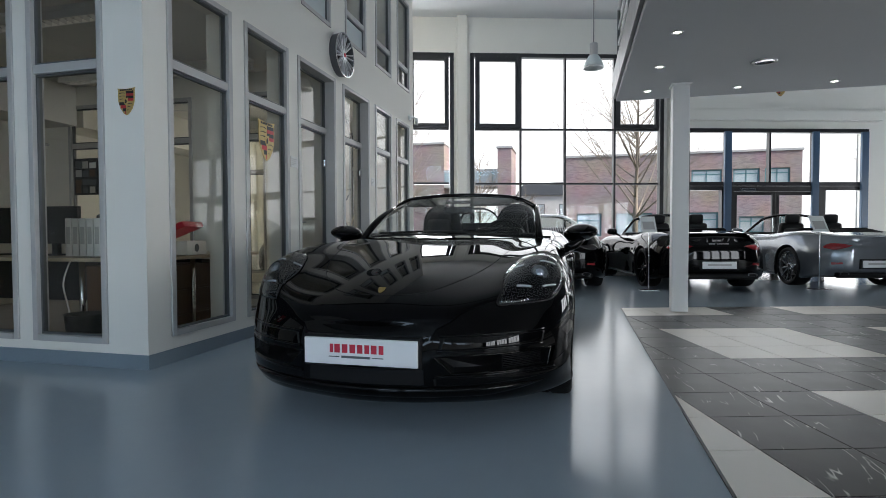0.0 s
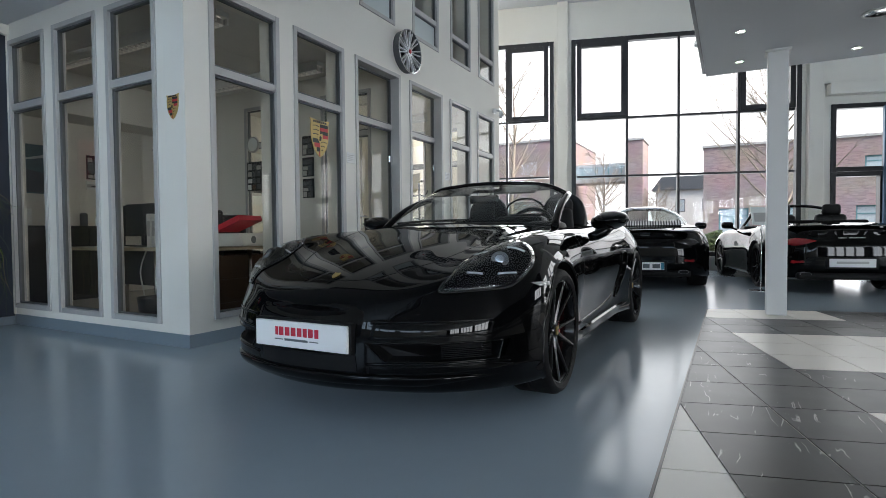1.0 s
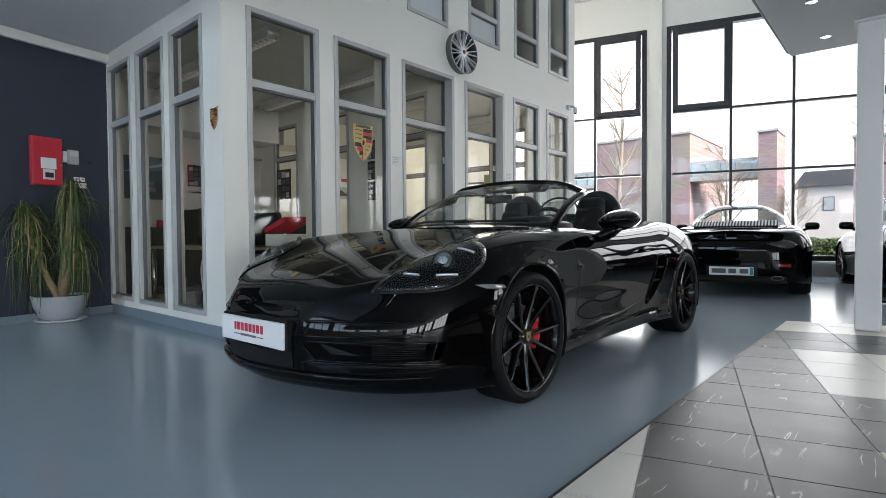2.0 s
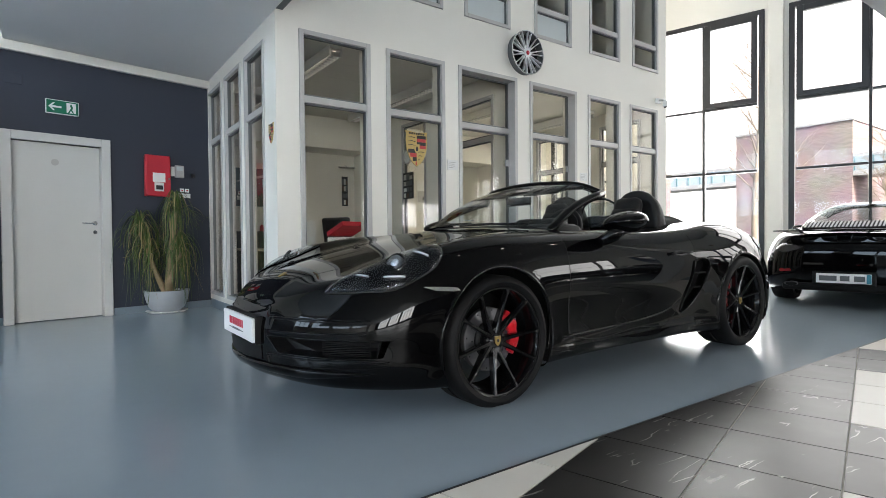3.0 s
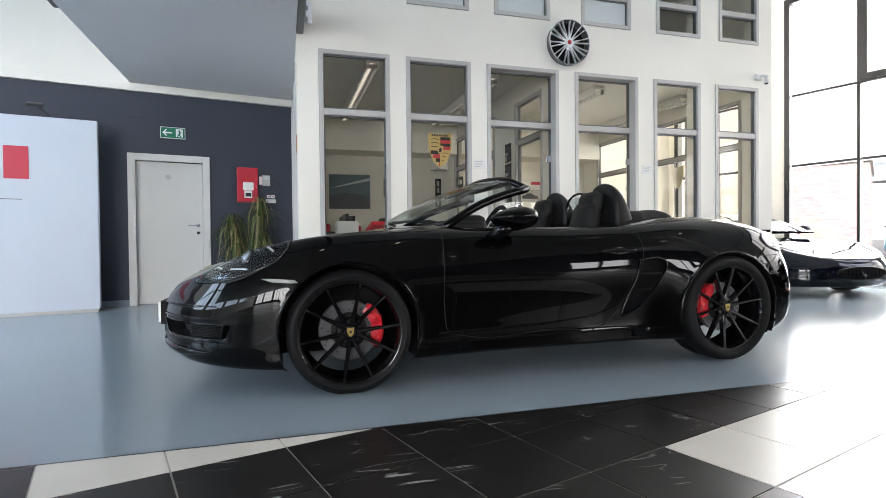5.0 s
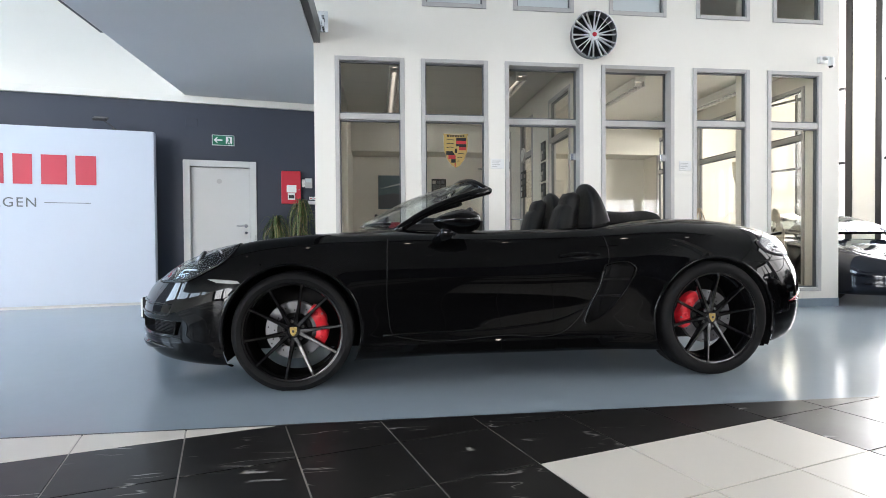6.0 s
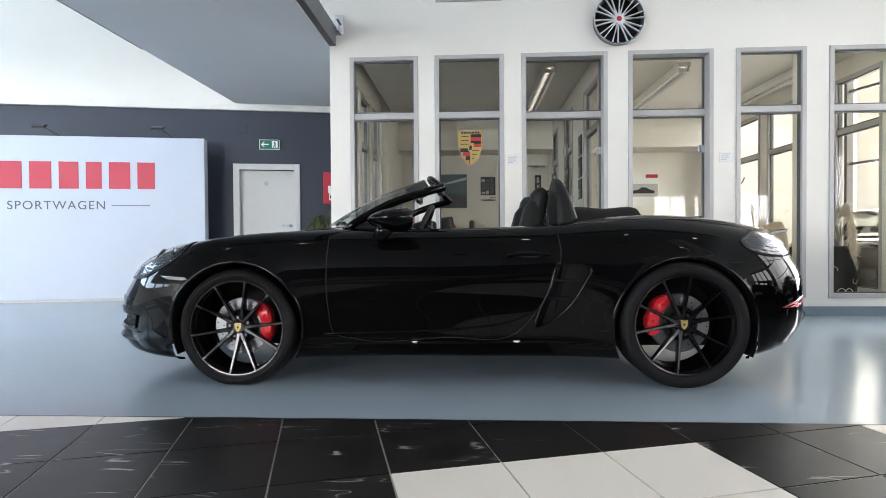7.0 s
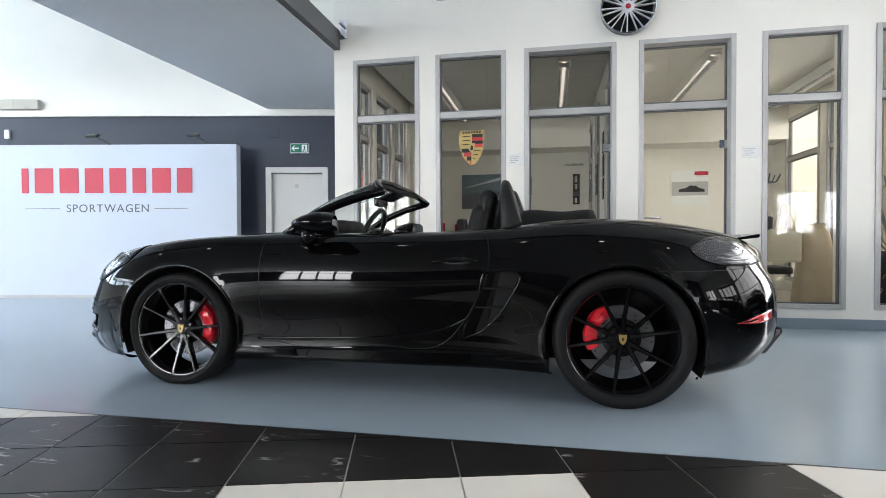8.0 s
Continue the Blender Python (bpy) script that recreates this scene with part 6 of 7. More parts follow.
rb = thing("red_box", "open white box with a red lid on the desk", "box", pose(-3.12, 3.98, .746, 0, 0, 12))
part("box_body", boxes((0, .30, 0, .34, 0, .12), bevel=.004), M["whiteplastic"], rb)
part("lid", moved(boxes((0, .30, -.0, .34, 0, .05), bevel=.004), pose(.0, 0, .13, 0, -22, 0)), M["red"], rb, "bright red lid")
part("disc_mark", moved(lathe([(.001, 0), (.035, .0), (.035, -.003)], 20, "x"), pose(.3035, .16, .06)), M["grey"], rb)
for k in range(5):
    bd = thing("ring_binder", "white ring binder standing on the desk", "binder", pose(-3.71 + .072 * k, 3.70, .746), "ring binders")
    part("cover", boxes((0, .062, 0, .25, 0, .31 - .006 * (k % 2)), bevel=.003), M["whiteplastic"], bd)
    part("spine_label", boxes((.012, .050, -.002, .0005, .10, .24)), M["frame"], bd)
mo = thing("monitor", "black flat monitor on the desk", "monitor", pose(-4.0, 3.86, .746, 0, 0, 180))
part("screen", boxes((-.26, .26, -.02, .02, .10, .42), bevel=.006), M["blackplastic"], mo)
part("stand", boxes((-.03, .03, -.03, .01, .01, .12), (-.11, .11, -.08, .08, 0, .012), bevel=.003), M["blackplastic"], mo)
copy_thing(mo, pose(-5.1 + .55, 3.95, .746, 0, 0, 195))
ch = thing("office_chair", "black office chair with a high back", "chair", pose(-3.95, 4.7, .012, 0, 0, 200))
part("seat", boxes((-.25, .25, -.24, .24, .42, .51), bevel=.03), M["blackplastic"], ch)
part("backrest", moved(boxes((-.23, .23, -.03, .03, 0, .55), bevel=.028), pose(0, .24, .56, -8, 0, 0)), M["blackplastic"], ch)
part("column", tube([(0, 0, .08), (0, 0, .42)], .028), M["chrome"], ch, smooth=True)
for k in range(5):
    a = 2 * math.pi * k / 5
    part("foot", tube([(0, 0, .09), (.28 * math.cos(a), .28 * math.sin(a), .05)], .02, 8, rend=.014), M["blackplastic"], ch)
    part("castor", moved(lathe([(.001, -.02), (.025, -.02), (.025, .02), (.001, .02)], 14, "x"), pose(.28 * math.cos(a), .28 * math.sin(a), .026)), M["blackplastic"], ch)
copy_thing(ch, pose(-4.6, 5.2, .012, 0, 0, 20))
copy_thing(ch, pose(-3.9, 8.0, .012, 0, 0, 90))
bn = thing("waste_bin", "dark grey office bin on the floor", "bin", pose(-3.3, 3.50, .012))
part("bin_shell", lathe([(.001, .0), (.11, .0), (.14, .30), (.146, .31), (.138, .305), (.108, .01)], 28), M["blackplastic"], bn, smooth=True)
cbl = thing("desk_cable", "white cable hanging from the desk to the floor", "cable", pose(0, 0, 0))
part("cord", tube(spline([(-3.50, 3.56, .72), (-3.53, 3.52, .55), (-3.46, 3.50, .35), (-3.42, 3.49, .18), (-3.50, 3.52, .03)], 6), .006), M["whiteplastic"], cbl, smooth=True)


def poster(name, m, w, h, label, kind):
    """A sheet on a wall; its picture is made of plain shapes."""
    t = thing(name, label, "poster", m)
    part("sheet", boxes((-w / 2, w / 2, -.012, -.001, -h / 2, h / 2), bevel=.001), {"dark": M["blackplastic"], "light": M["signwhite"], "sea": mat("poster_sea", (.10, .16, .18), .4, vary=.5, scale=3)}[kind], t)
    y0, y1 = -.0145, -.0115
    if kind == "light":
        part("red_mark", boxes((w * .12, w * .48, y0, y1, h * .36, h * .47)), M["red"], t)
        part("picture", boxes((-w * .48, w * .48, y0, y1, -h * .22, h * .18)), M["frame"], t)
        part("car_shape", prism([(-w * .3, -h * .12), (-w * .28, -h * .03), (-w * .1, 0), (0, h * .07), (w * .15, h * .06), (w * .25, -h * .01), (w * .38, -h * .04), (w * .38, -h * .12)], -.016, -.014), M["blackplastic"], t)
    elif kind == "sea":
        part("dark_land", prism([(-w * .49, -h * .48), (-w * .49, -h * .10), (-w * .1, -h * .02), (w * .49, -h * .16), (w * .49, -h * .48)], y0, y1), M["grey"], t)
        part("light_streak", prism([(-w * .45, h * .1), (w * .49, h * .33), (w * .49, h * .42), (-w * .3, h * .16)], y0, y1), M["frosted"], t)
    else:
        rnd = random.Random(round(w * 1000 + h * 10))
        nx, nz = (3, 4) if h > .3 else (2, 3)
        for a in range(nx):
            for c in range(nz):
                x0, z0 = w * (-.44 + .88 * a / nx), h * (-.45 + .90 * c / nz)
                x1, z1 = x0 + w * .88 / nx * rnd.uniform(.7, .96), z0 + h * .90 / nz * rnd.uniform(.6, .94)
                part("print_patch", boxes((x0, x1, y0, y1, z0, z1)), M[rnd.choice(("frame", "grey", "steel", "grey", "joint", "darkwood", "signwhite"))], t)
    return t


BACKW = -6.948
poster("poster", pose(BACKW, 4.28, 1.74, 0, 0, 90), .76, .64, "wide sea-coloured poster on the office wall", "sea")
poster("calendar", pose(BACKW, 5.06, 1.83, 0, 0, 90), .28, .34, "small dark calendar on the office wall", "dark")
poster("wall_sheet", pose(BACKW, 5.06, 1.57, 0, 0, 90), .30, .12, "small white sheet on the office wall", "light")
poster("car_poster", pose(BACKW, 7.92, 1.73, 0, 0, 90), .62, .60, "white poster of a dark car on the office wall", "light")
poster("portrait_frame", pose(BACKW, 6.0, 1.75, 0, 0, 90), .12, .55, "narrow dark framed print on the office wall", "dark")
poster("print", pose(-3.98, 6.199, 2.06), .20, .26, "small colour print on the partition", "dark")
poster("print", pose(-3.98, 6.199, 1.77), .20, .26, "small colour print on the partition", "dark")
poster("print", pose(-3.98, 6.199, 1.48), .20, .26, "small colour print on the partition", "dark")
poster("print", pose(-6.2, 6.199, 1.72), .40, .50, "framed black and white print on the partition", "dark")
poster("print", pose(-5.0, 6.199, 1.70), .30, .42, "framed print beside the partition window", "dark")
wc = thing("wall_clock", "round wall clock on the partition", "clock", pose(-5.02, 6.199, 2.16))
part("clock_case", lathe([(.001, -.02), (.10, -.02), (.115, -.03), (.12, -.001)], 32, "y"), M["frame"], wc)
part("clock_face", moved(lathe([(.001, .0), (.095, .0)], 32, "y"), pose(0, -.0215, 0)), M["signwhite"], wc)
sp = thing("picture_light", "small metal wall lamp on the office wall", "lamp", pose(BACKW, 5.95, 2.17))
part("lamp_arm", tube([(0.001, 0, 0), (.12, 0, .05), (.2, 0, .02)], .008), M["chrome"], sp, smooth=True)
part("lamp_bar", tube([(.2, -.16, .0), (.2, .16, .0)], .02, 10), M["chrome"], sp, smooth=True)
sh = thing("low_cabinet", "dark low cabinet with files and bottles on top", "cabinet", pose(-6.94, 3.7, .012))
part("carcass", boxes((0, .42, 0, 1.5, 0, .98), bevel=.006), M["blackplastic"], sh)
for k in range(3):
    part("cabinet_door", boxes((.42, .436, .02 + .49 * k, .49 + .49 * k, .04, .94), bevel=.003), M["blackplastic"], sh)
for k, (mm, hh, y) in enumerate((("red", .14, 3.85), ("signwhite", .22, 4.08), ("red", .11, 4.4), ("grey", .18, 4.75), ("whiteplastic", .13, 4.95))):
    ct = thing("container", "small container standing on the dark cabinet", "container", pose(-6.72, y, .993))
    part("can", lathe([(.001, 0), (.045, 0), (.048, .01), (.048, hh - .02), (.03, hh), (.001, hh)], 20), M[mm], ct, smooth=True, sharp=40)

# coat stand with a pale coat and a cloth bag
cs = thing("coat_stand", "dark metal coat stand with curled hooks", "coat stand", pose(-3.15, 7.75, .012))
part("stem", tube([(0, 0, .02), (0, 0, 1.62)], .016), M["steel"], cs, smooth=True)
part("base_ring", lathe([(.001, 0), (.20, 0), (.21, .012), (.20, .022), (.001, .022)], 32), M["steel"], cs, smooth=True)
for k in range(6):
    a = 2 * math.pi * k / 6
    part("hook", tube(spline([(0, 0, 1.45), (.10 * math.cos(a), .10 * math.sin(a), 1.42), (.15 * math.cos(a), .15 * math.sin(a), 1.50)], 4), .008), M["steel"], cs, smooth=True)
beige = mat("beige_cloth", (.52, .44, .33), .85, vary=.15, scale=10, fine=220, bump=.4)


def drapery(w, h, folds, depth):
    """A hanging cloth with folds that grow towards its hem."""
    bm = bmesh.new()
    rows = []
    for i in range(13):
        f = i / 12
        row = []
        for k in range(48):
            a = 2 * math.pi * k / 48
            r = (.35 + .65 * f ** .5) * (1 + depth * f * math.sin(folds * a + 1.3 * f))
            row.append(bm.verts.new((w / 2 * r * math.cos(a), w / 3.2 * r * math.sin(a), -h * f)))
        rows.append(row)
    for u, v in zip(rows, rows[1:]):
        for k in range(48):
            bm.faces.new((u[k], u[(k + 1) % 48], v[(k + 1) % 48], v[k]))
    bm.faces.new(rows[0])
    return bm


ct = thing("coat", "pale beige coat hanging from the coat stand", "coat", pose(-3.10, 8.22, .995, 0, 0, 90))
part("coat_cloth", drapery(.46, .98, 5, .10), beige, ct, smooth=True)
bg_ = thing("cloth_bag", "cream cloth bag hanging from the coat stand", "bag", pose(-2.95, 7.87, .60, 0, 0, 90))
part("bag_body", boxes((-.15, .15, -.05, .05, 0, .34), bevel=.03), mat("canvas", (.66, .60, .48), .85, vary=.1, fine=220, bump=.4), bg_, smooth=True)
for y in (-.04, .04):
    part("bag_strap", tube(spline([(-.08, y, .33), (-.05, y, .48), (0, y * .3, .60), (.05, y, .48), (.08, y, .33)], 5), .009), beige, bg_, smooth=True)

# pampas grass in a dark vase behind the last window
vs = thing("pampas_vase", "dark patterned floor vase with dry pampas plumes", "plant", pose(-3.05, 8.90, .012))
part("vase", lathe([(.001, 0), (.12, 0), (.17, .15), (.19, .35), (.16, .55), (.10, .66), (.105, .70), (.09, .70), (.085, .64), (.001, .60)], 36), M["blackplastic"], vs, smooth=True)
for k in range(16):
    a = 2 * math.pi * k / 16
    part("vase_ring", moved(lathe([(.030, .0), (.038, .0), (.038, .004), (.030, .004)], 14, "x", close=True), pose(0, 0, .2 + .12 * (k % 3), 0, 0, math.degrees(a)) @ pose(.183 - .006 * (k % 3 == 2) * 2, 0, 0)), M["whiteplastic"], vs)
plume = mat("pampas", (.66, .60, .50), .85, vary=.2, scale=20)
rnd = random.Random(3)
for k in range(7):
    lean, high = rnd.uniform(-.46, -.22) if k < 5 else rnd.uniform(-.1, .16), rnd.uniform(1.00, 1.24)
    stem = spline([(0, 0, .6), (rnd.uniform(-.04, .06), lean * .35, high * .88), (rnd.uniform(-.02, .12), lean * .72, high), (rnd.uniform(.0, .16), lean * .98, high - .20), (rnd.uniform(.02, .16), lean * 1.06, high - rnd.uniform(.46, .62))], 7)
    st = part("stem", tube([tuple(p) for p in stem], .004, 5), plume, vs)
    bm = bmesh.new()
    for j in range(800):
        f = rnd.uniform(.36, 1)
        i = min(len(stem) - 2, int(f * (len(stem) - 1)))
        p = Vector(stem[i]).lerp(Vector(stem[i + 1]), f * (len(stem) - 1) - i)
        d = Vector((rnd.gauss(0, 1), rnd.gauss(0, 1), rnd.gauss(-1.1, .6))).normalized() * rnd.uniform(.04, .10)
        w = Vector((rnd.gauss(0, 1), rnd.gauss(0, 1), 0)).normalized() * .0046
        bm.faces.new([bm.verts.new(q) for q in (p - w, p + w, p + d + Vector((0, 0, -.02)))])
    part("plume", bm, plume, st)
bm = bmesh.new()
for k in range(14):
    lean, out, high = rnd.uniform(-.50, .22), rnd.uniform(-.10, .22), rnd.uniform(1.05, 1.60)
    line = [Vector(p) for p in spline([(0, 0, .62), (out * .4, lean * .4, high * .75), (out, lean, high), (out * 1.2, lean * 1.25, high - .10)], 4)]
    w = Vector((.3, 1, 0)).normalized() * rnd.uniform(.006, .011)
    rows = [[bm.verts.new(p + w * e * (1 - .9 * (i / (len(line) - 1)) ** 2) + Vector((0, 0, .002 * (e == 0)))) for e in (-1, 0, 1)] for i, p in enumerate(line)]
    for u, v in zip(rows, rows[1:]):
        for e in (0, 1):
            bm.faces.new((u[e], u[e + 1], v[e + 1], v[e]))
part("dry_blades", bm, mat("dry_blade", (.30, .30, .26), .7, vary=.3, scale=15), vs, "grey-green dry leaf blades", True)

# ---- the other cars ----
M.update(
    silver=mat("silver_paint", (.20, .215, .235), .22, metal=.55, vary=.05, coat=.5),
    darkblue=mat("dark_blue_paint_car", (.006, .008, .014), .05, vary=.05),
    bluecar=mat("light_blue_paint", (.07, .27, .36), .15, vary=.05, coat=.3),
    redlamp=mat("red_lamp", (.24, .010, .013), .12, vary=.1, scale=20, coat=.6),
    alloy=mat("silver_alloy", (.50, .51, .52), .25, metal=.9, vary=.08),
)


def plain_wheel(parent, at, radius, rim_r, width, spin, rim):
    w = new("wheel")
    w.parent = parent
    w.matrix_basis = at
    R, r, b = radius, rim_r, width
    part("tyre", lathe([(r - .004, -.01), (r + .012, .0), (R - .03, .004), (R - .006, -.012), (R, -.035), (R, -b + .03), (R - .012, -b + .008), (r + .01, -b), (r - .004, -b + .02)], 48, "x"), M["tyre"], w, smooth=True, sharp=35)
    part("rim", lathe([(r, -.003), (r + .002, -.010), (r - .012, -.014), (r - .022, -.09), (r - .03, -b + .03)], 48, "x"), rim, w, smooth=True, sharp=40)
    part("brake_disc", lathe([(.001, -.085), (.155, -.085), (.155, -.11), (.001, -.11)], 36, "x"), M["disc"], w)
    part("hub", lathe([(.001, -.022), (.045, -.022), (.065, -.035), (.07, -.08)], 24, "x"), rim, w, smooth=True)
    for k in range(10):
        a = radians(spin + 36 * k)
        p0, p1 = (-.035, .05 * math.cos(a), .05 * math.sin(a)), (-.012, (r - .01) * math.cos(a), (r - .01) * math.sin(a))
        part("spoke", tube([p0, p1], .014, 6, rend=.011), rim, w)
    return w


def sports_car(name, m, paint, label, rim, scale=(1.03, 1.02, 1.0), top_down=False):
    """A rear-engined sports car on the common hull, shaped for its own roof and tail."""
    def lift(lines):
        out = lines.copy()
        out[5:, 11, 2] += .005
        out[5:, 12, 2] += .022
        out[5:, 13, 2] += .06
        out[5:, 14, 2] += .085
        out[4, 11:, 2] += .02
        return out

    car = thing(name, label, "car", m)
    h = Hull(scale, lift)
    fs, rs = 1.0 * scale[1], 3.475 * scale[1]
    cab = (NT * 5 + 4, NT * 8 - 4, NK * 7 + 3) if top_down else None
    part("body", h.skin([(fs, .33, .372), (rs, .33, .378)], cab), paint, car, smooth=True, sharp=50)
    part("underbody", boxes((-.72, .72, .35, .66, .17, .32), (-.5, .5, .64, 1.4, .17, .32), (-.76, .76, 1.4, rs - .4, .16, .32), (-.5, .5, rs - .42, rs + .4, .17, .34), (-.68, .68, rs + .39, rs + .62, .2, .34)), M["matte"], car)
    for sg in (1, -1):
        for s in (fs, rs):
            bm = bmesh.new()
            rows = [[bm.verts.new((sg * c, s + .376 * math.cos(a), .33 + .376 * math.sin(a))) for a in (radians(-24 + 228 * j / 24) for j in range(25))] for c in (.52, .86 * scale[0])]
            for j in range(24):
                bm.faces.new((rows[0][j], rows[0][j + 1], rows[1][j + 1], rows[1][j]))
            bm.faces.new(rows[0])
            part("arch_liner", bm, M["matte"], car)
            plain_wheel(car, pose(sg * .875 * scale[0], s, .332, 0, 0, 180 if sg < 0 else 0), .33, .262, .26, 10, rim)
        flip = sg < 0
        mi = part("mirror", moved(boxes((-.10, .10, -.06, .06, -.06, .06), bevel=.05), pose(sg * .96, 1.92 * scale[1], .95)), paint, car, smooth=True)
        part("mirror_stalk", tube([(sg * .90, 1.92 * scale[1], .91), (sg * .80, 1.90 * scale[1], .87)], .02), paint, mi)
        part("door_gap", h.seam([(.86, 1.6, .86), (.86, 1.58, .5), (.86, 1.62, .28), (.86, 2.5, .28), (.86, 2.75, .5), (.86, 2.85, .86)], (1, 0, .12), .005, .0012, flip), M["gap"], car)
    return car, h


def greenhouse(car, paint, s0, s1, zr, wr, zb=.90, wb=.70):
    """A closed roof with side windows, windscreen and rear window."""
    S = spline([(s0, zb, wb * .98), (s0 + .40, zb + .22, wb * .97), (s0 + .78, zr - .03, wb), (s0 + 1.25, zr, wb), (s0 + 1.75, zr - .07, wb * .98), (s1 - .25, zb + .13, wb * .92), (s1, zb + .03, wb * .86)], 5)
    n = 20
    g = []
    for s, zt, w in S:
        f = max(0.0, min(1.0, (zt - zb) / (zr - zb)))
        row = []
        for k in range(n + 1):
            c, u = math.cos(math.pi * k / n), math.sin(math.pi * k / n)
            row.append(((w - (w - wr) * f * min(1, u * 1.25)) * math.copysign(abs(c) ** .55, c), s, zb - .03 + (zt - zb + .03) * u ** .62))
        g.append(row)
    roof, glassb = bmesh.new(), bmesh.new()
    m = len(S)
    for i in range(m - 1):
        for k in range(n):
            q = [g[i][k], g[i + 1][k], g[i + 1][k + 1], g[i][k + 1]]
            f = i / (m - 1)
            sidewin = (k in (1, 2, n - 3, n - 2)) and .16 < f < .80
            screen = 3 <= k < n - 3 and (f < .30 or .60 < f < .92)
            bm = glassb if sidewin or screen else roof
            bm.faces.new([bm.verts.new(p) for p in q])
    for bm in (roof, glassb):
        bmesh.ops.remove_doubles(bm, verts=bm.verts, dist=1e-5)
        bmesh.ops.recalc_face_normals(bm, faces=bm.faces)
    part("roof", roof, paint, car, smooth=True, sharp=40)
    part("window_glass", glassb, M["carglass"], car, "dark car windows", True)


def open_cabin(car, k):
    """Screen, seats and folded top of an open car."""
    base = spline([(-.66, 1.60 * k, .885), (-.3, 1.40 * k, .91), (0, 1.35 * k, .912), (.3, 1.40 * k, .91), (.66, 1.60 * k, .885)], 5)
    head = spline([(-.60, 2.14 * k, 1.17), (-.3, 2.06 * k, 1.25), (0, 2.04 * k, 1.265), (.3, 2.06 * k, 1.25), (.60, 2.14 * k, 1.17)], 5)
    bm = bmesh.new()
    u, v = [bm.verts.new(p) for p in base], [bm.verts.new(p) for p in head]
    for j in range(len(u) - 1):
        bm.faces.new((u[j], u[j + 1], v[j + 1], v[j]))
    part("windscreen", bm, M["carglass"], car).visible_shadow = False
    part("screen_frame", tube([tuple(base[0]), *[tuple(p) for p in head], tuple(base[-1])], .024, 8), M["trim"], car, smooth=True)
    part("cabin_tub", boxes((-.74, -.66, 1.6 * k, 2.8 * k, .4, .87), (.66, .74, 1.6 * k, 2.8 * k, .4, .87), (-.66, .66, 1.6 * k, 2.8 * k, .36, .42), (-.68, .68, 1.62 * k, 1.88 * k, .66, .93), bevel=.02), M["leather"], car)
    for x in (-.35, .35):
        part("seat", join(moved(boxes((-.22, .22, -.07, .07, 0, .62), bevel=.06), pose(x, 2.55 * k, .50, -14, 0, 0)), moved(boxes((-.13, .13, -.05, .05, 0, .18), bevel=.045), pose(x, 2.70 * k, 1.08, -10, 0, 0))), M["leather"], car, smooth=True)
    part("folded_top", boxes((-.62, .62, 2.88 * k, 3.35 * k, .88, 1.0), bevel=.05), M["cloth"], car, smooth=True)


def tail_end(car, h, plate_text, lamp_mat, bar=False):
    """Lamps, plate, grille and exhausts at the back."""
    end = h.grid[-1, NK * 4, 1]
    back = (0, 1, .1)
    for flip in (False, True):
        part("tail_lamp", h.patch((.64, end, .70), [(.40, end, .71), (.55, end, .745), (.74, end, .75), (.80, end, .71), (.72, end, .665), (.5, end, .675)], (.35, 1, .12), .004, .015, flip, 5), lamp_mat, car, "red tail lamp", True)
    if bar:
        part("light_bar", tube(h.drape([(x, end, .72) for x in np.linspace(0, .5, 8)], back, .006), .010, 8), lamp_mat, car)
        part("light_bar", tube(h.drape([(x, end, .72) for x in np.linspace(0, .5, 8)], back, .006, True), .010, 8), lamp_mat, car)
    pl = part("number_plate", boxes((-.26, .26, end + .012, end + .024, .36, .47) if plate_text != "low" else (-.26, .26, end + .012, end + .024, .29, .40), bevel=.003), M["plate"], car, "white number plate with dark bars")
    z = .415 if plate_text != "low" else .345
    if plate_text == "low":
        part("plate_band", boxes((-.258, -.215, end + .024, end + .0255, z - .05, z + .05)), M["bluecar"], pl)
        for a, b in ((-.20, -.10), (-.06, .03), (.06, .23)):
            part("plate_bar", boxes((a, b, end + .024, end + .0255, z - .03, z + .03)), M["grey"], pl)
    else:
        for a, b in ((-.18, .18),):
            part("plate_bar", boxes((a, b, end + .024, end + .0255, z - .012, z + .02)), M["frame"], pl)
    part("plate_recess", boxes((-.30, .30, end - .03, end + .013, z - .08, z + .08), bevel=.01), M["matte"], car)
    part("lower_bumper", boxes((-.62, .62, end - .12, end - .005, .19, .28), bevel=.03), M["matte"], car)
    for sg in (-1, 1):
        part("exhaust_tip", moved(lathe([(.045, 0), (.05, .005), (.05, .10), (.042, .10), (.042, .01)], 20, "y"), pose(sg * .52, end - .105, .262) @ Matrix.Diagonal((1.45, 1, .55, 1))), M["steel"], car, smooth=True, sharp=30)
        part("rear_reflector", h.patch((.62, end, .42), [(.54, end, .415), (.62, end, .408), (.70, end, .412), (.70, end, .432), (.62, end, .436), (.54, end, .432)], (.3, 1, 0), .003, .004, sg < 0, 3), M["redlamp"], car)


def facing(tx, ty, turn, length):
    """The pose of a car whose tail's middle is at (tx, ty) and which heads along +y, turned by that many degrees."""
    a = radians(turn)
    return pose(tx - length * math.sin(a), ty + length * math.cos(a), 0, 0, 0, 180 + turn)


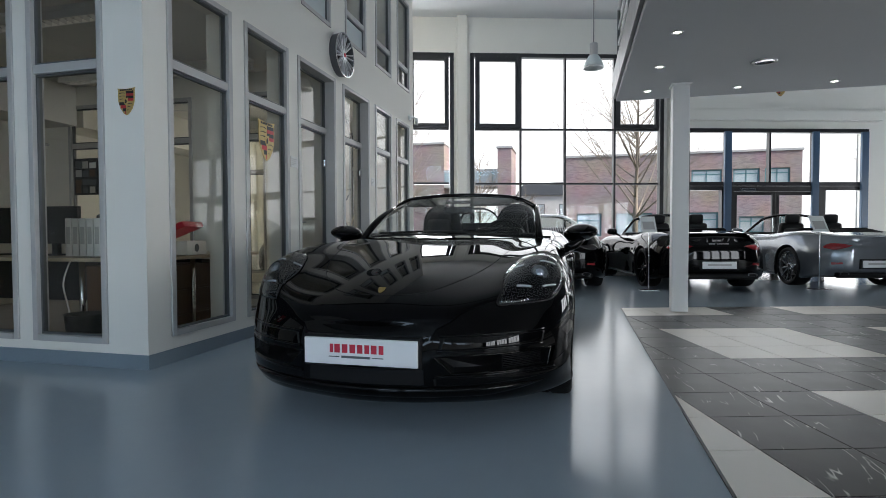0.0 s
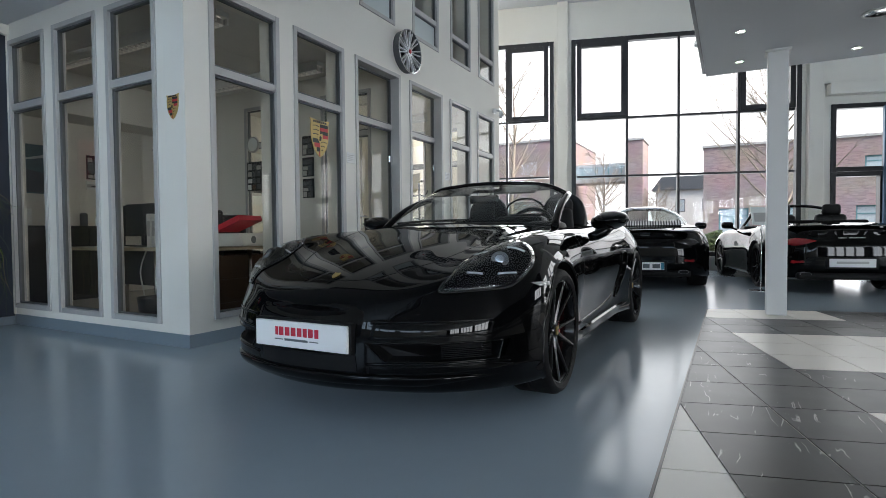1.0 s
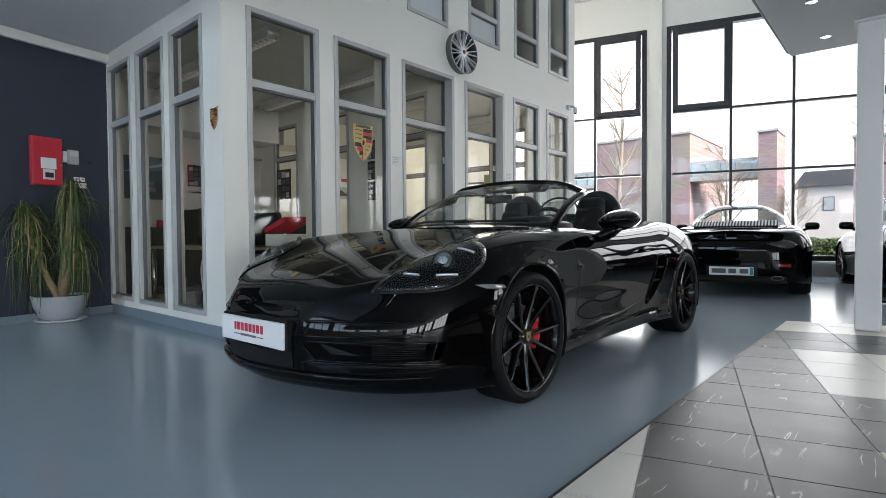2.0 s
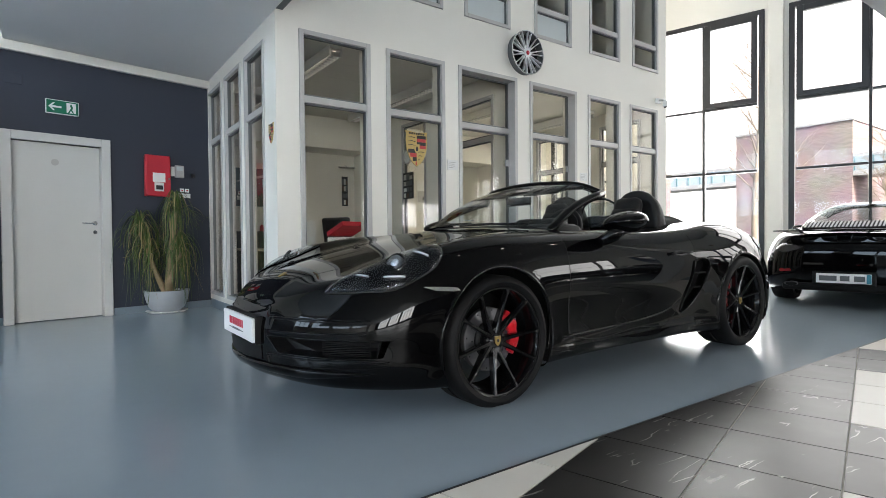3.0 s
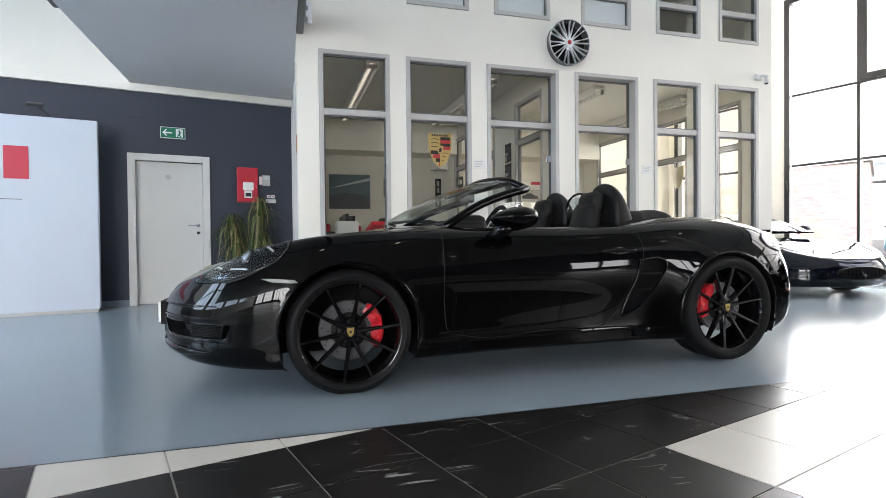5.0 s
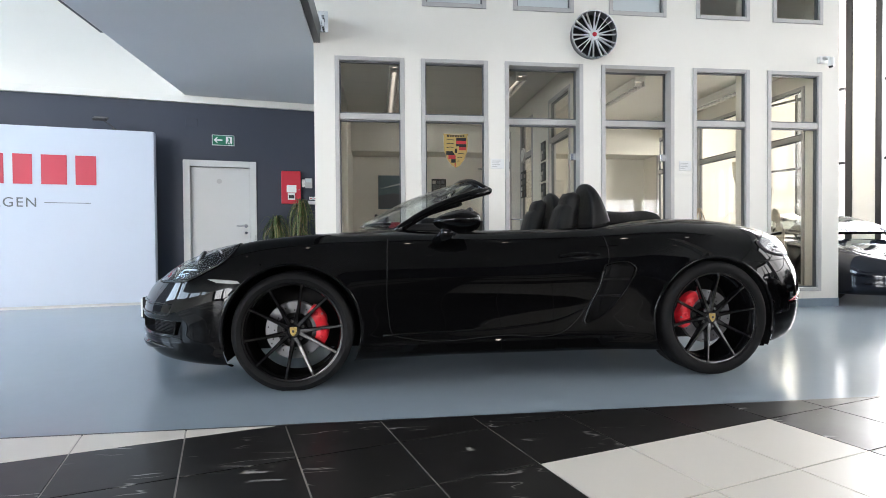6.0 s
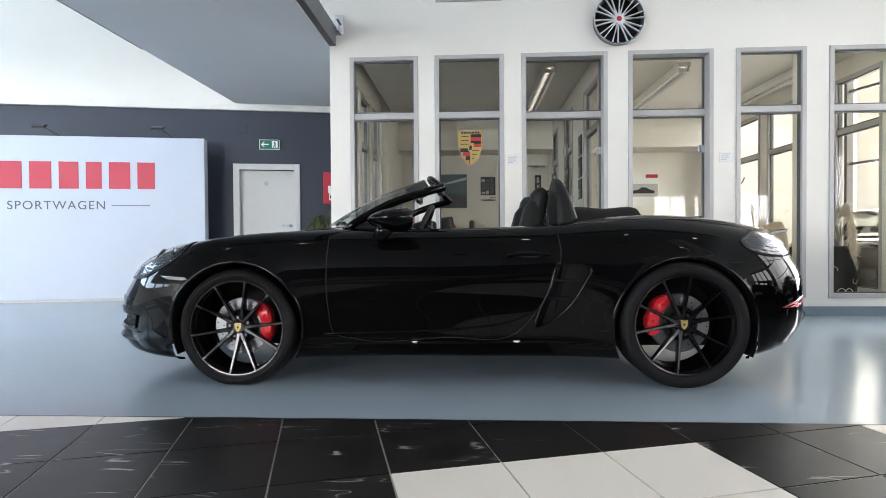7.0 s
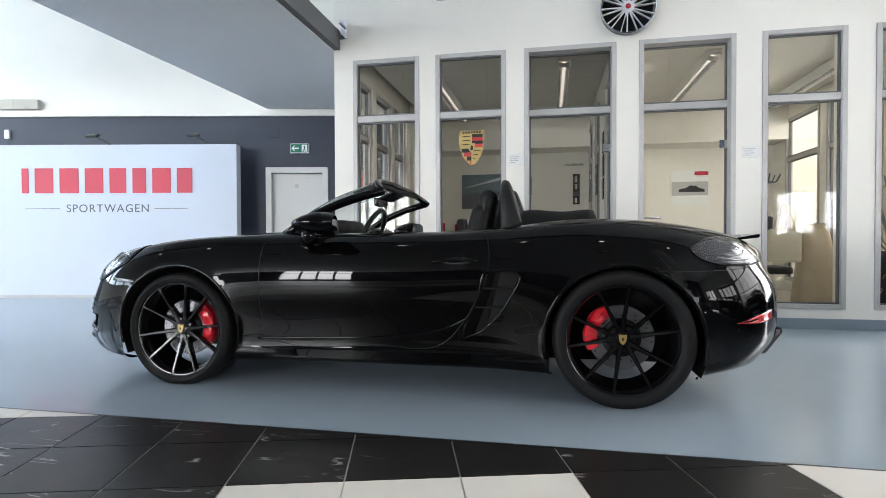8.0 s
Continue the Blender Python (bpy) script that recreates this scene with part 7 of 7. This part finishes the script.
# black coupe behind the roadster
L = .968
car, h = sports_car("coupe", facing(-.005, 8.93, 8, 4.36 * L), M["paint"], "glossy black sports coupe seen with its slatted engine lid", M["rim"], scale=(1.02, L, 1.0))
greenhouse(car, M["paint"], 1.38 * L, 3.70 * L, 1.285, .50)
tail_end(car, h, "low", M["tail"])
lid = part("lid_grille", moved(boxes((-.52, .52, -.11, .11, -.02, .004), bevel=.004), pose(0, 3.60, .975, -20)), M["matte"], car, "dark engine lid grille with bright slats")
for j in range(26):
    x = -.49 + .98 * j / 25
    part("lid_slat", moved(boxes((x - .010, x + .010, -.10, .10, .004, .012), bevel=.002), pose(0, 3.60, .975, -20)), M["frame"], lid)
part("rear_wing", boxes((-.70, .70, 4.05, 4.27, .894, .908), bevel=.006), M["paint"], car)

# black open car with a fixed wing
L = 1.01
car, h = sports_car("open_coupe", facing(2.50, 9.27, 12, 4.36 * L), M["paint"], "black open sports car with a rear wing and silver-tipped exhausts", M["rim"], scale=(1.03, L, 1.0), top_down=True)
open_cabin(car, L)
tail_end(car, h, "high", M["redlamp"])
part("rear_wing", boxes((-.66, .66, 4.00, 4.28, .895, .915), bevel=.008), M["paint"], car)
part("wing_foot", boxes((-.42, -.38, 4.06, 4.2, .82, .896), (.38, .42, 4.06, 4.2, .82, .896)), M["paint"], car)
for a, b, y in ((-.16, .02, 0), (.05, .14, 0)):
    part("model_script", boxes((a, b, 4.29 * L, 4.30 * L + .02, .738, .750)), M["frame"], car)

# silver open car
car, h = sports_car("silver_cabriolet", facing(4.98, 10.02, 12, 4.36 * L), M["silver"], "silver-grey open sports car with red tail lamps", M["alloy"], scale=(1.02, L, 1.0), top_down=True)
open_cabin(car, L)
tail_end(car, h, "high", M["redlamp"])
for j in range(9):
    part("lid_slat", tube([(-.40, 3.66 + .035 * j, .972 - .006 * j), (.40, 3.66 + .035 * j, .972 - .006 * j)], .007, 6), M["matte"], car)

# dark sports car with a wide grille, nose towards the hall
car, h = sports_car("grand_tourer", pose(-2.0, 10.32, 0, 0, 0, 84), M["darkblue"], "very dark blue sports car with a wide oval grille", M["rim"], scale=(1.02, .95, .88))
greenhouse(car, M["darkblue"], 1.38, 3.55, 1.21, .48)
part("grille", moved(lathe([(.001, -.01), (.38, -.006), (.40, .01), (.39, .05)], 40, "y"), pose(0, -.034, .33) @ Matrix.Diagonal((.95, 1, .22, 1))), M["matte"], car, "wide dark oval grille")
for k in range(9):
    x = -.24 + .06 * k
    part("grille_bar", tube([(x, -.048, .33 - .07 * (1 - (x / .34) ** 2) ** .5), (x, -.048, .33 + .07 * (1 - (x / .34) ** 2) ** .5)], .005, 6), M["trim"], car)
part("grille_emblem", prism([(-.045, .36), (-.035, .30), (-.008, .285), (-.008, .25), (.008, .25), (.008, .285), (.035, .30), (.045, .36), (.03, .335), (.02, .315), (.008, .31), (0, .375), (-.008, .31), (-.02, .315), (-.03, .335)], -.068, -.056), M["chrome"], car, "small chrome emblem")
for flip in (False, True):
    part("headlamp", h.patch((.70, .5, .7), [(.60, .32, .64), (.70, .38, .65), (.77, .55, .71), (.77, .72, .78), (.70, .62, .75), (.63, .45, .70)], (.5, -.5, .75), .002, .012, flip, 5), M["lamp"], car, smooth=True)

# price stands beside the cars
for x, y, turn in ((1.481, 9.354, 10), (4.141, 9.99, 12)):
    st = thing("price_stand", "slim silver stand holding a white price sheet", "sign stand", pose(x, y, 0, 0, 0, turn), "price stands")
    part("foot_plate", boxes((-.14, .14, -.11, .11, 0, .008), bevel=.002), M["chrome"], st)
    part("pole", tube([(0, 0, .008), (0, 0, .98)], .009), M["chrome"], st, smooth=True)
    part("sheet_holder", moved(boxes((-.12, .12, -.004, .004, 0, .30), bevel=.002), pose(0, -.04, .93, -32, 0, 0)), M["signwhite"], st)
    part("sheet_print", moved(boxes((-.09, .09, -.0062, -.0038, .05, .20)), pose(0, -.04, .93, -32, 0, 0)), M["frame"], st)

# ---- outside ----
asphalt = mat("asphalt", (.055, .055, .055), .85, vary=.25, scale=.5, fine=40, bump=.3)
grass = mat("lawn", (.06, .085, .03), .9, vary=.35, scale=.6, fine=30, bump=.5)
bm = bmesh.new()
bm.faces.new([bm.verts.new(p) for p in ((-900, -900, -.15), (900, -900, -.15), (900, 900, -.15), (-900, 900, -.15))])
tagged(part("ground", bm, asphalt), "grey asphalt yard around the showroom", "ground", kind="structure")
tagged(part("lawn", boxes((-40, 30, 21, 27, -.15, -.06), bevel=.02), grass), "winter lawn strip across the yard", "lawn", kind="structure")


def brick_material(color):
    m = bpy.data.materials.new("facing_brick")
    m.use_nodes = True
    nt = m.node_tree
    b = nt.nodes["Principled BSDF"]
    b.inputs["Roughness"].default_value = .85
    tc = nt.nodes.new("ShaderNodeTexCoord")
    mp = nt.nodes.new("ShaderNodeMapping")
    mp.inputs["Rotation"].default_value = (radians(90), 0, 0)
    nt.links.new(tc.outputs["Object"], mp.inputs["Vector"])
    bt = node(nt, "ShaderNodeTexBrick", Scale=1.0)
    bt.inputs["Brick Width"].default_value, bt.inputs["Row Height"].default_value, bt.inputs["Mortar Size"].default_value = .26, .083, .007
    bt.inputs["Color1"].default_value = (*color, 1)
    bt.inputs["Color2"].default_value = (color[0] * .72, color[1] * .70, color[2] * .72, 1)
    bt.inputs["Mortar"].default_value = (color[0] * .9, color[1] * .92, color[2] * .92, 1)
    nt.links.new(mp.outputs[0], bt.inputs["Vector"])
    no = node(nt, "ShaderNodeTexNoise", Scale=.5, Detail=6.0)
    nt.links.new(tc.outputs["Object"], no.inputs["Vector"])
    mx = nt.nodes.new("ShaderNodeMix")
    mx.data_type, mx.blend_type = "RGBA", "MULTIPLY"
    mx.inputs[0].default_value = .5
    nt.links.new(bt.outputs["Color"], mx.inputs[6])
    nt.links.new(no.outputs["Color"], mx.inputs[7])
    nt.links.new(mx.outputs[2], b.inputs["Base Color"])
    return m


BRICK = brick_material((.47, .37, .355))
skyglass = mat("far_window", (.50, .57, .60), .12, vary=.1, scale=.6, metal=.3)
teal = mat("teal_frame", (.10, .22, .24), .4, vary=.1)
pale = mat("pale_render", (.62, .60, .56), .8, vary=.06)


def house(name, m, w, d, h, windows, label):
    t = thing(name, label, "building", m)
    part("wall", wall_mesh(w, h, .35, [(a, b, c, e) for a, b, c, e in windows], -.15), BRICK, t)
    part("side_wall", boxes((0, .35, .352, d, -.15, h), (w - .35, w, .352, d, -.15, h), (.352, w - .352, d - .35, d, -.15, h)), BRICK, t)
    part("roof", boxes((-.08, w + .08, -.08, d + .08, h + .002, h + .16), bevel=.01), M["frame"], t)
    for a, b, c, e in windows:
        wi = part("window", ring(a + .004, b - .004, c + .004, e - .004, .09, .10, .18, 0), teal, t)
        part("pane", boxes((a + .09, b - .09, .14, .15, c + .09, e - .09)), skyglass, wi)
        for k in range(1, max(2, round((b - a) / 1.1))):
            x = a + (b - a) * k / max(2, round((b - a) / 1.1))
            part("mullion", boxes((x - .035, x + .035, .11, .138, c + .09, e - .09)), teal, wi)
        part("transom", boxes((a + .09, b - .09, .11, .137, c + (e - c) * .68, c + (e - c) * .68 + .06)), teal, wi)
        part("sill", boxes((a, b, -.06, .09, c - .06, c + .002)), M["frame"], wi)
    return t


house("brick_house", pose(-.5, 40, 0), 15.2, 10, 6.3, [(8.5, 10.4, 4.1, 5.2), (11.1, 12.7, 4.1, 5.2), (13.0, 14.5, 4.1, 5.2), (.9, 2.6, .7, 2.3), (3.6, 6.0, .7, 2.3), (8.1, 10.2, .7, 2.3), (11.5, 13.0, .9, 2.0), (13.6, 14.4, .9, 2.0)], "two-storey brown brick house with teal window bands")
house("brick_wing", pose(-16.6, 41, 0), 6.9, 9, 7.9, [], "brown brick wing of the neighbouring building")
house("brick_tower", pose(-5.42, 40.5, 0), 1.05, 3, 7.3, [], "slim brown brick tower")
house("brick_annex", pose(-17.33, 18.53, 0, 0, 0, 34), 8.0, 6, 3.5, [], "low brown brick annex beside the yard")
for x, w in ((-9.68, 4.24), (-24.0, 7.38)):
    br = thing("glass_bridge", "pale blue glazed bridge between the brick buildings", "bridge", pose(x, 41, 0), "glazed bridges")
    part("bridge_deck", boxes((0, w, 0, 2.2, 4.5, 4.8), (0, w, 0, 2.2, 5.65, 5.85)), M["frame"], br)
    part("bridge_glass", boxes((0, w, .04, .06, 4.805, 5.645)), skyglass, br)
    for k in range(int(w / .93) + 1):
        part("bridge_post", boxes((.05 + .93 * k, .11 + .93 * k, .0, .038, 4.805, 5.645)), teal, br)
pb = thing("pale_block", "pale rendered house far behind the yard", "building", pose(0, 62, 0))
part("wall", boxes((-6, 8, 0, 8, -.15, 5.2), bevel=.02), pale, pb)
part("roof", prism([(-6.4, 5.2), (8.4, 5.2), (7.4, 6.6), (-5.4, 6.6)], -.3, 8.3), M["steel"], pb)
for x in (-4, -1.5, 1, 3.5):
    wi = part("window", boxes((x, x + .9, -.03, .02, 2.9, 4.2)), M["steel"], pb)
    part("pane", boxes((x + .08, x + .82, -.04, -.031, 2.98, 4.12)), skyglass, wi)

barkm = mat("tree_bark", (.28, .235, .19), .9, vary=.3, scale=4, fine=30, bump=.5)


def bare_tree(name, m, height, seed, label, spread=1.0):
    """A leafless tree: a tapered trunk, limbs, branches and twigs."""
    rnd = random.Random(seed)
    t = thing(name, label, "tree", m, "bare trees")
    trunk = spline([(0, 0, -.15), (rnd.uniform(-.1, .1), rnd.uniform(-.1, .1), height * .3), (rnd.uniform(-.2, .2), rnd.uniform(-.2, .2), height * .62), (rnd.uniform(-.3, .3), rnd.uniform(-.3, .3), height)], 6)
    part("trunk", tube([tuple(p) for p in trunk], height * .017, 10, rend=.012), barkm, t, smooth=True)
    limbs, twigs = [], []
    for k in range(30):
        f = rnd.uniform(.24, .92)
        p = trunk[int(f * (len(trunk) - 1))]
        a = rnd.uniform(0, 2 * math.pi)
        ln = height * (.42 - .28 * f) * rnd.uniform(.8, 1.2) * spread
        d = np.array((math.cos(a), math.sin(a), rnd.uniform(.5, 1.1)))
        d /= np.linalg.norm(d)
        line = [p, p + d * ln * .35 + np.array((0, 0, .04 * ln)), p + d * ln * .7 + np.array((rnd.uniform(-.1, .1), rnd.uniform(-.1, .1), .14 * ln)), p + d * ln + np.array((0, 0, .26 * ln))]
        pts = spline(line, 4)
        limbs.append(tube([tuple(q) for q in pts], height * .0058 * (1.1 - f * .5), 6, rend=.006))
        for j in range(13):
            q = pts[rnd.randrange(3, len(pts))]
            b = d + np.array((rnd.gauss(0, .6), rnd.gauss(0, .6), rnd.gauss(.1, .4)))
            b /= np.linalg.norm(b)
            l2 = ln * rnd.uniform(.18, .42)
            e = q + b * l2 + np.array((0, 0, .05 * l2))
            twigs.append(tube([tuple(q), tuple((q + e) / 2 + np.array((0, 0, .03))), tuple(e)], .009, 4, rend=.003))
            for i in range(3):
                g = q + (e - q) * rnd.uniform(.3, .9)
                c = b + np.array((rnd.gauss(0, .7), rnd.gauss(0, .7), rnd.gauss(.1, .5)))
                twigs.append(tube([tuple(g), tuple(g + c / np.linalg.norm(c) * l2 * .5)], .005, 3, rend=.002))
    part("limbs", join(*limbs), barkm, t, smooth=True)
    part("twigs", join(*twigs), barkm, t)
    return t


bare_tree("bare_tree", pose(2.9, 25.5, 0), 8.2, 5, "bare winter tree with a forked crown by the yard", 1.25)
bare_tree("bare_tree", pose(-8.6, 26, 0), 9.2, 11, "tall slim bare tree in front of the brick wing", .8)
bare_tree("bare_tree", pose(-5.2, 31, 0), 5.5, 23, "small bare tree with fine twigs", 1.1)
bare_tree("bare_tree", pose(15.5, 30, 0), 7.5, 31, "bare winter tree beside the brick house", 1.0)
bare_tree("bare_tree", pose(-3.3, 40, 0), 4.0, 41, "young bare tree far across the yard", 1.2)

# clipped hedge along the lawn
rnd = random.Random(9)
hedge = thing("hedge", "low green hedge along the lawn", "hedge", pose(-2.6, 24.4, -.06))
bm = bmesh.new()
for k in range(5200):
    x, y, z = rnd.uniform(0, 3.4), rnd.uniform(-.45, .45), rnd.uniform(.0, 1.0) ** .7
    z *= .80 + .16 * math.sin(x * 2.1) + .06 * rnd.random()
    d = Vector((rnd.gauss(0, 1), rnd.gauss(0, 1), rnd.gauss(0, .7))).normalized()
    e = d.orthogonal().normalized() * .035
    c = Vector((x, y, z))
    bm.faces.new([bm.verts.new(q) for q in (c - e, c + d * .05, c + e, c - d * .05)])
part("leaves", bm, mat("hedge_leaf", (.055, .085, .025), .6, vary=.4, scale=9), hedge)
part("stems", boxes((.1, 3.3, -.25, .25, 0, .5), bevel=.1), mat("hedge_core", (.03, .035, .015), .9, vary=.3), hedge)

# parked light blue car across the yard
pc, h = sports_car("parked_car", pose(-12.7, 33.0, -.15, 0, 0, 90), M["bluecar"], "light blue small car parked across the yard", M["alloy"], scale=(.98, .90, 1.12))
greenhouse(pc, M["bluecar"], 1.1, 3.75, 1.50, .56, zb=.98)

# bright winter sky behind the far trees
bm = bmesh.new()
n = 40
rows = [[bm.verts.new((260 * math.cos(a), 260 * math.sin(a), z)) for a in (radians(20 + 150 * k / n) for k in range(n + 1))] for z in (-.2, 60, 140)]
for u, v in zip(rows, rows[1:]):
    for k in range(n):
        bm.faces.new((u[k], u[k + 1], v[k + 1], v[k]))
tagged(part("backdrop", bm, glow("sky_glow", (.97, .985, 1.0), 1.0)), "white hazy winter sky", "sky", kind="structure")

# ---- tiled floor, laid askew to the office front ----
TA = radians(15.7)
TU, TV = Vector((math.cos(TA), math.sin(TA), 0)), Vector((-math.sin(TA), math.cos(TA), 0))
T0, PITCH, EDGE_X = Vector((1.438, 4.454, 0)), 0.404, 0.885


def clip(poly, p, n):
    """Keep what lies on the side of p to which n points."""
    out = []
    for a, b in zip(poly, poly[1:] + poly[:1]):
        da, db = (a - p).dot(n), (b - p).dot(n)
        if da >= 0:
            out.append(a)
        if (da > 0) != (db > 0) and abs(da - db) > 1e-9:
            out.append(a + (b - a) * (da / (da - db)))
    return out


FAR = T0 + TV * PITCH * 6.55
bed = clip([Vector((EDGE_X, -7, 0)), Vector((11.5, -7, 0)), Vector((11.5, 14, 0)), Vector((EDGE_X, 14, 0))], FAR, -TV)


def slab(poly, z0, z1, inset=0.0):
    bm = bmesh.new()
    c = sum(poly, Vector()) / len(poly)
    top = [bm.verts.new((*(p + (c - p).normalized() * inset).xy, z1)) for p in poly]
    low = [bm.verts.new((*p.xy, z0)) for p in poly]
    bm.faces.new(top)
    for i in range(len(poly)):
        bm.faces.new((low[i], low[(i + 1) % len(poly)], top[(i + 1) % len(poly)], top[i]))
    return bm


tiles = thing("tiled_floor", "black marble and cream-white tiles laid askew in a chequered border", "tiles", kind="structure")
part("tile_bed", slab(bed, 0.0, 0.0035), M["joint"], tiles, "grey tile joints")
part("edge_strip", boxes((EDGE_X - .010, EDGE_X + .001, -7, 7.02, 0, .0065)), M["black"], tiles, "thin dark edge strip")
half = PITCH / 2 - .0028
square = [TU * a + TV * b for a, b in ((-half, -half), (half, -half), (half, half), (-half, half))]
whole = {}
rest = {True: bmesh.new(), False: bmesh.new()}
for i in range(-9, 26):
    for j in range(-32, 7):
        c = T0 + TU * PITCH * (i + .5) + TV * PITCH * (j + .5)
        poly = [c + p for p in square]
        cut = clip(clip(poly, Vector((EDGE_X + .002, 0, 0)), Vector((1, 0, 0))), FAR, -TV) if poly else []
        if len(cut) < 3 or c.x > 11 or c.y < -6.5:
            continue
        light = i % 5 < 3 and j % 5 < 3
        full = len(cut) == 4 and all((a - b).length < 1e-6 for a, b in zip(cut, poly))
        material = M["whitetile"] if light else M["blacktile"]
        name = "tile"
        if c.x < 4.4 and 1.2 < c.y < 7.6:
            if full:
                if light not in whole:
                    whole[light] = mesh_of(name, slab(square, .002, .0065, .0012), material)
                part(name, whole[light], None, tiles, at=Matrix.Translation(c))
            else:
                part(name, slab([p - c for p in cut], .002, .0065, .0008), material, tiles, at=Matrix.Translation(c))
        else:
            bm = rest[light]
            top = [bm.verts.new((*p.xy, .0065)) for p in cut]
            bm.faces.new(top)
            low = [bm.verts.new((*p.xy, .002)) for p in cut]
            for k in range(len(cut)):
                bm.faces.new((low[k], low[(k + 1) % len(cut)], top[(k + 1) % len(cut)], top[k]))
for light, bm in rest.items():
    tagged(part("far_tiles", bm, M["whitetile"] if light else M["blacktile"], tiles), kind="stuff")
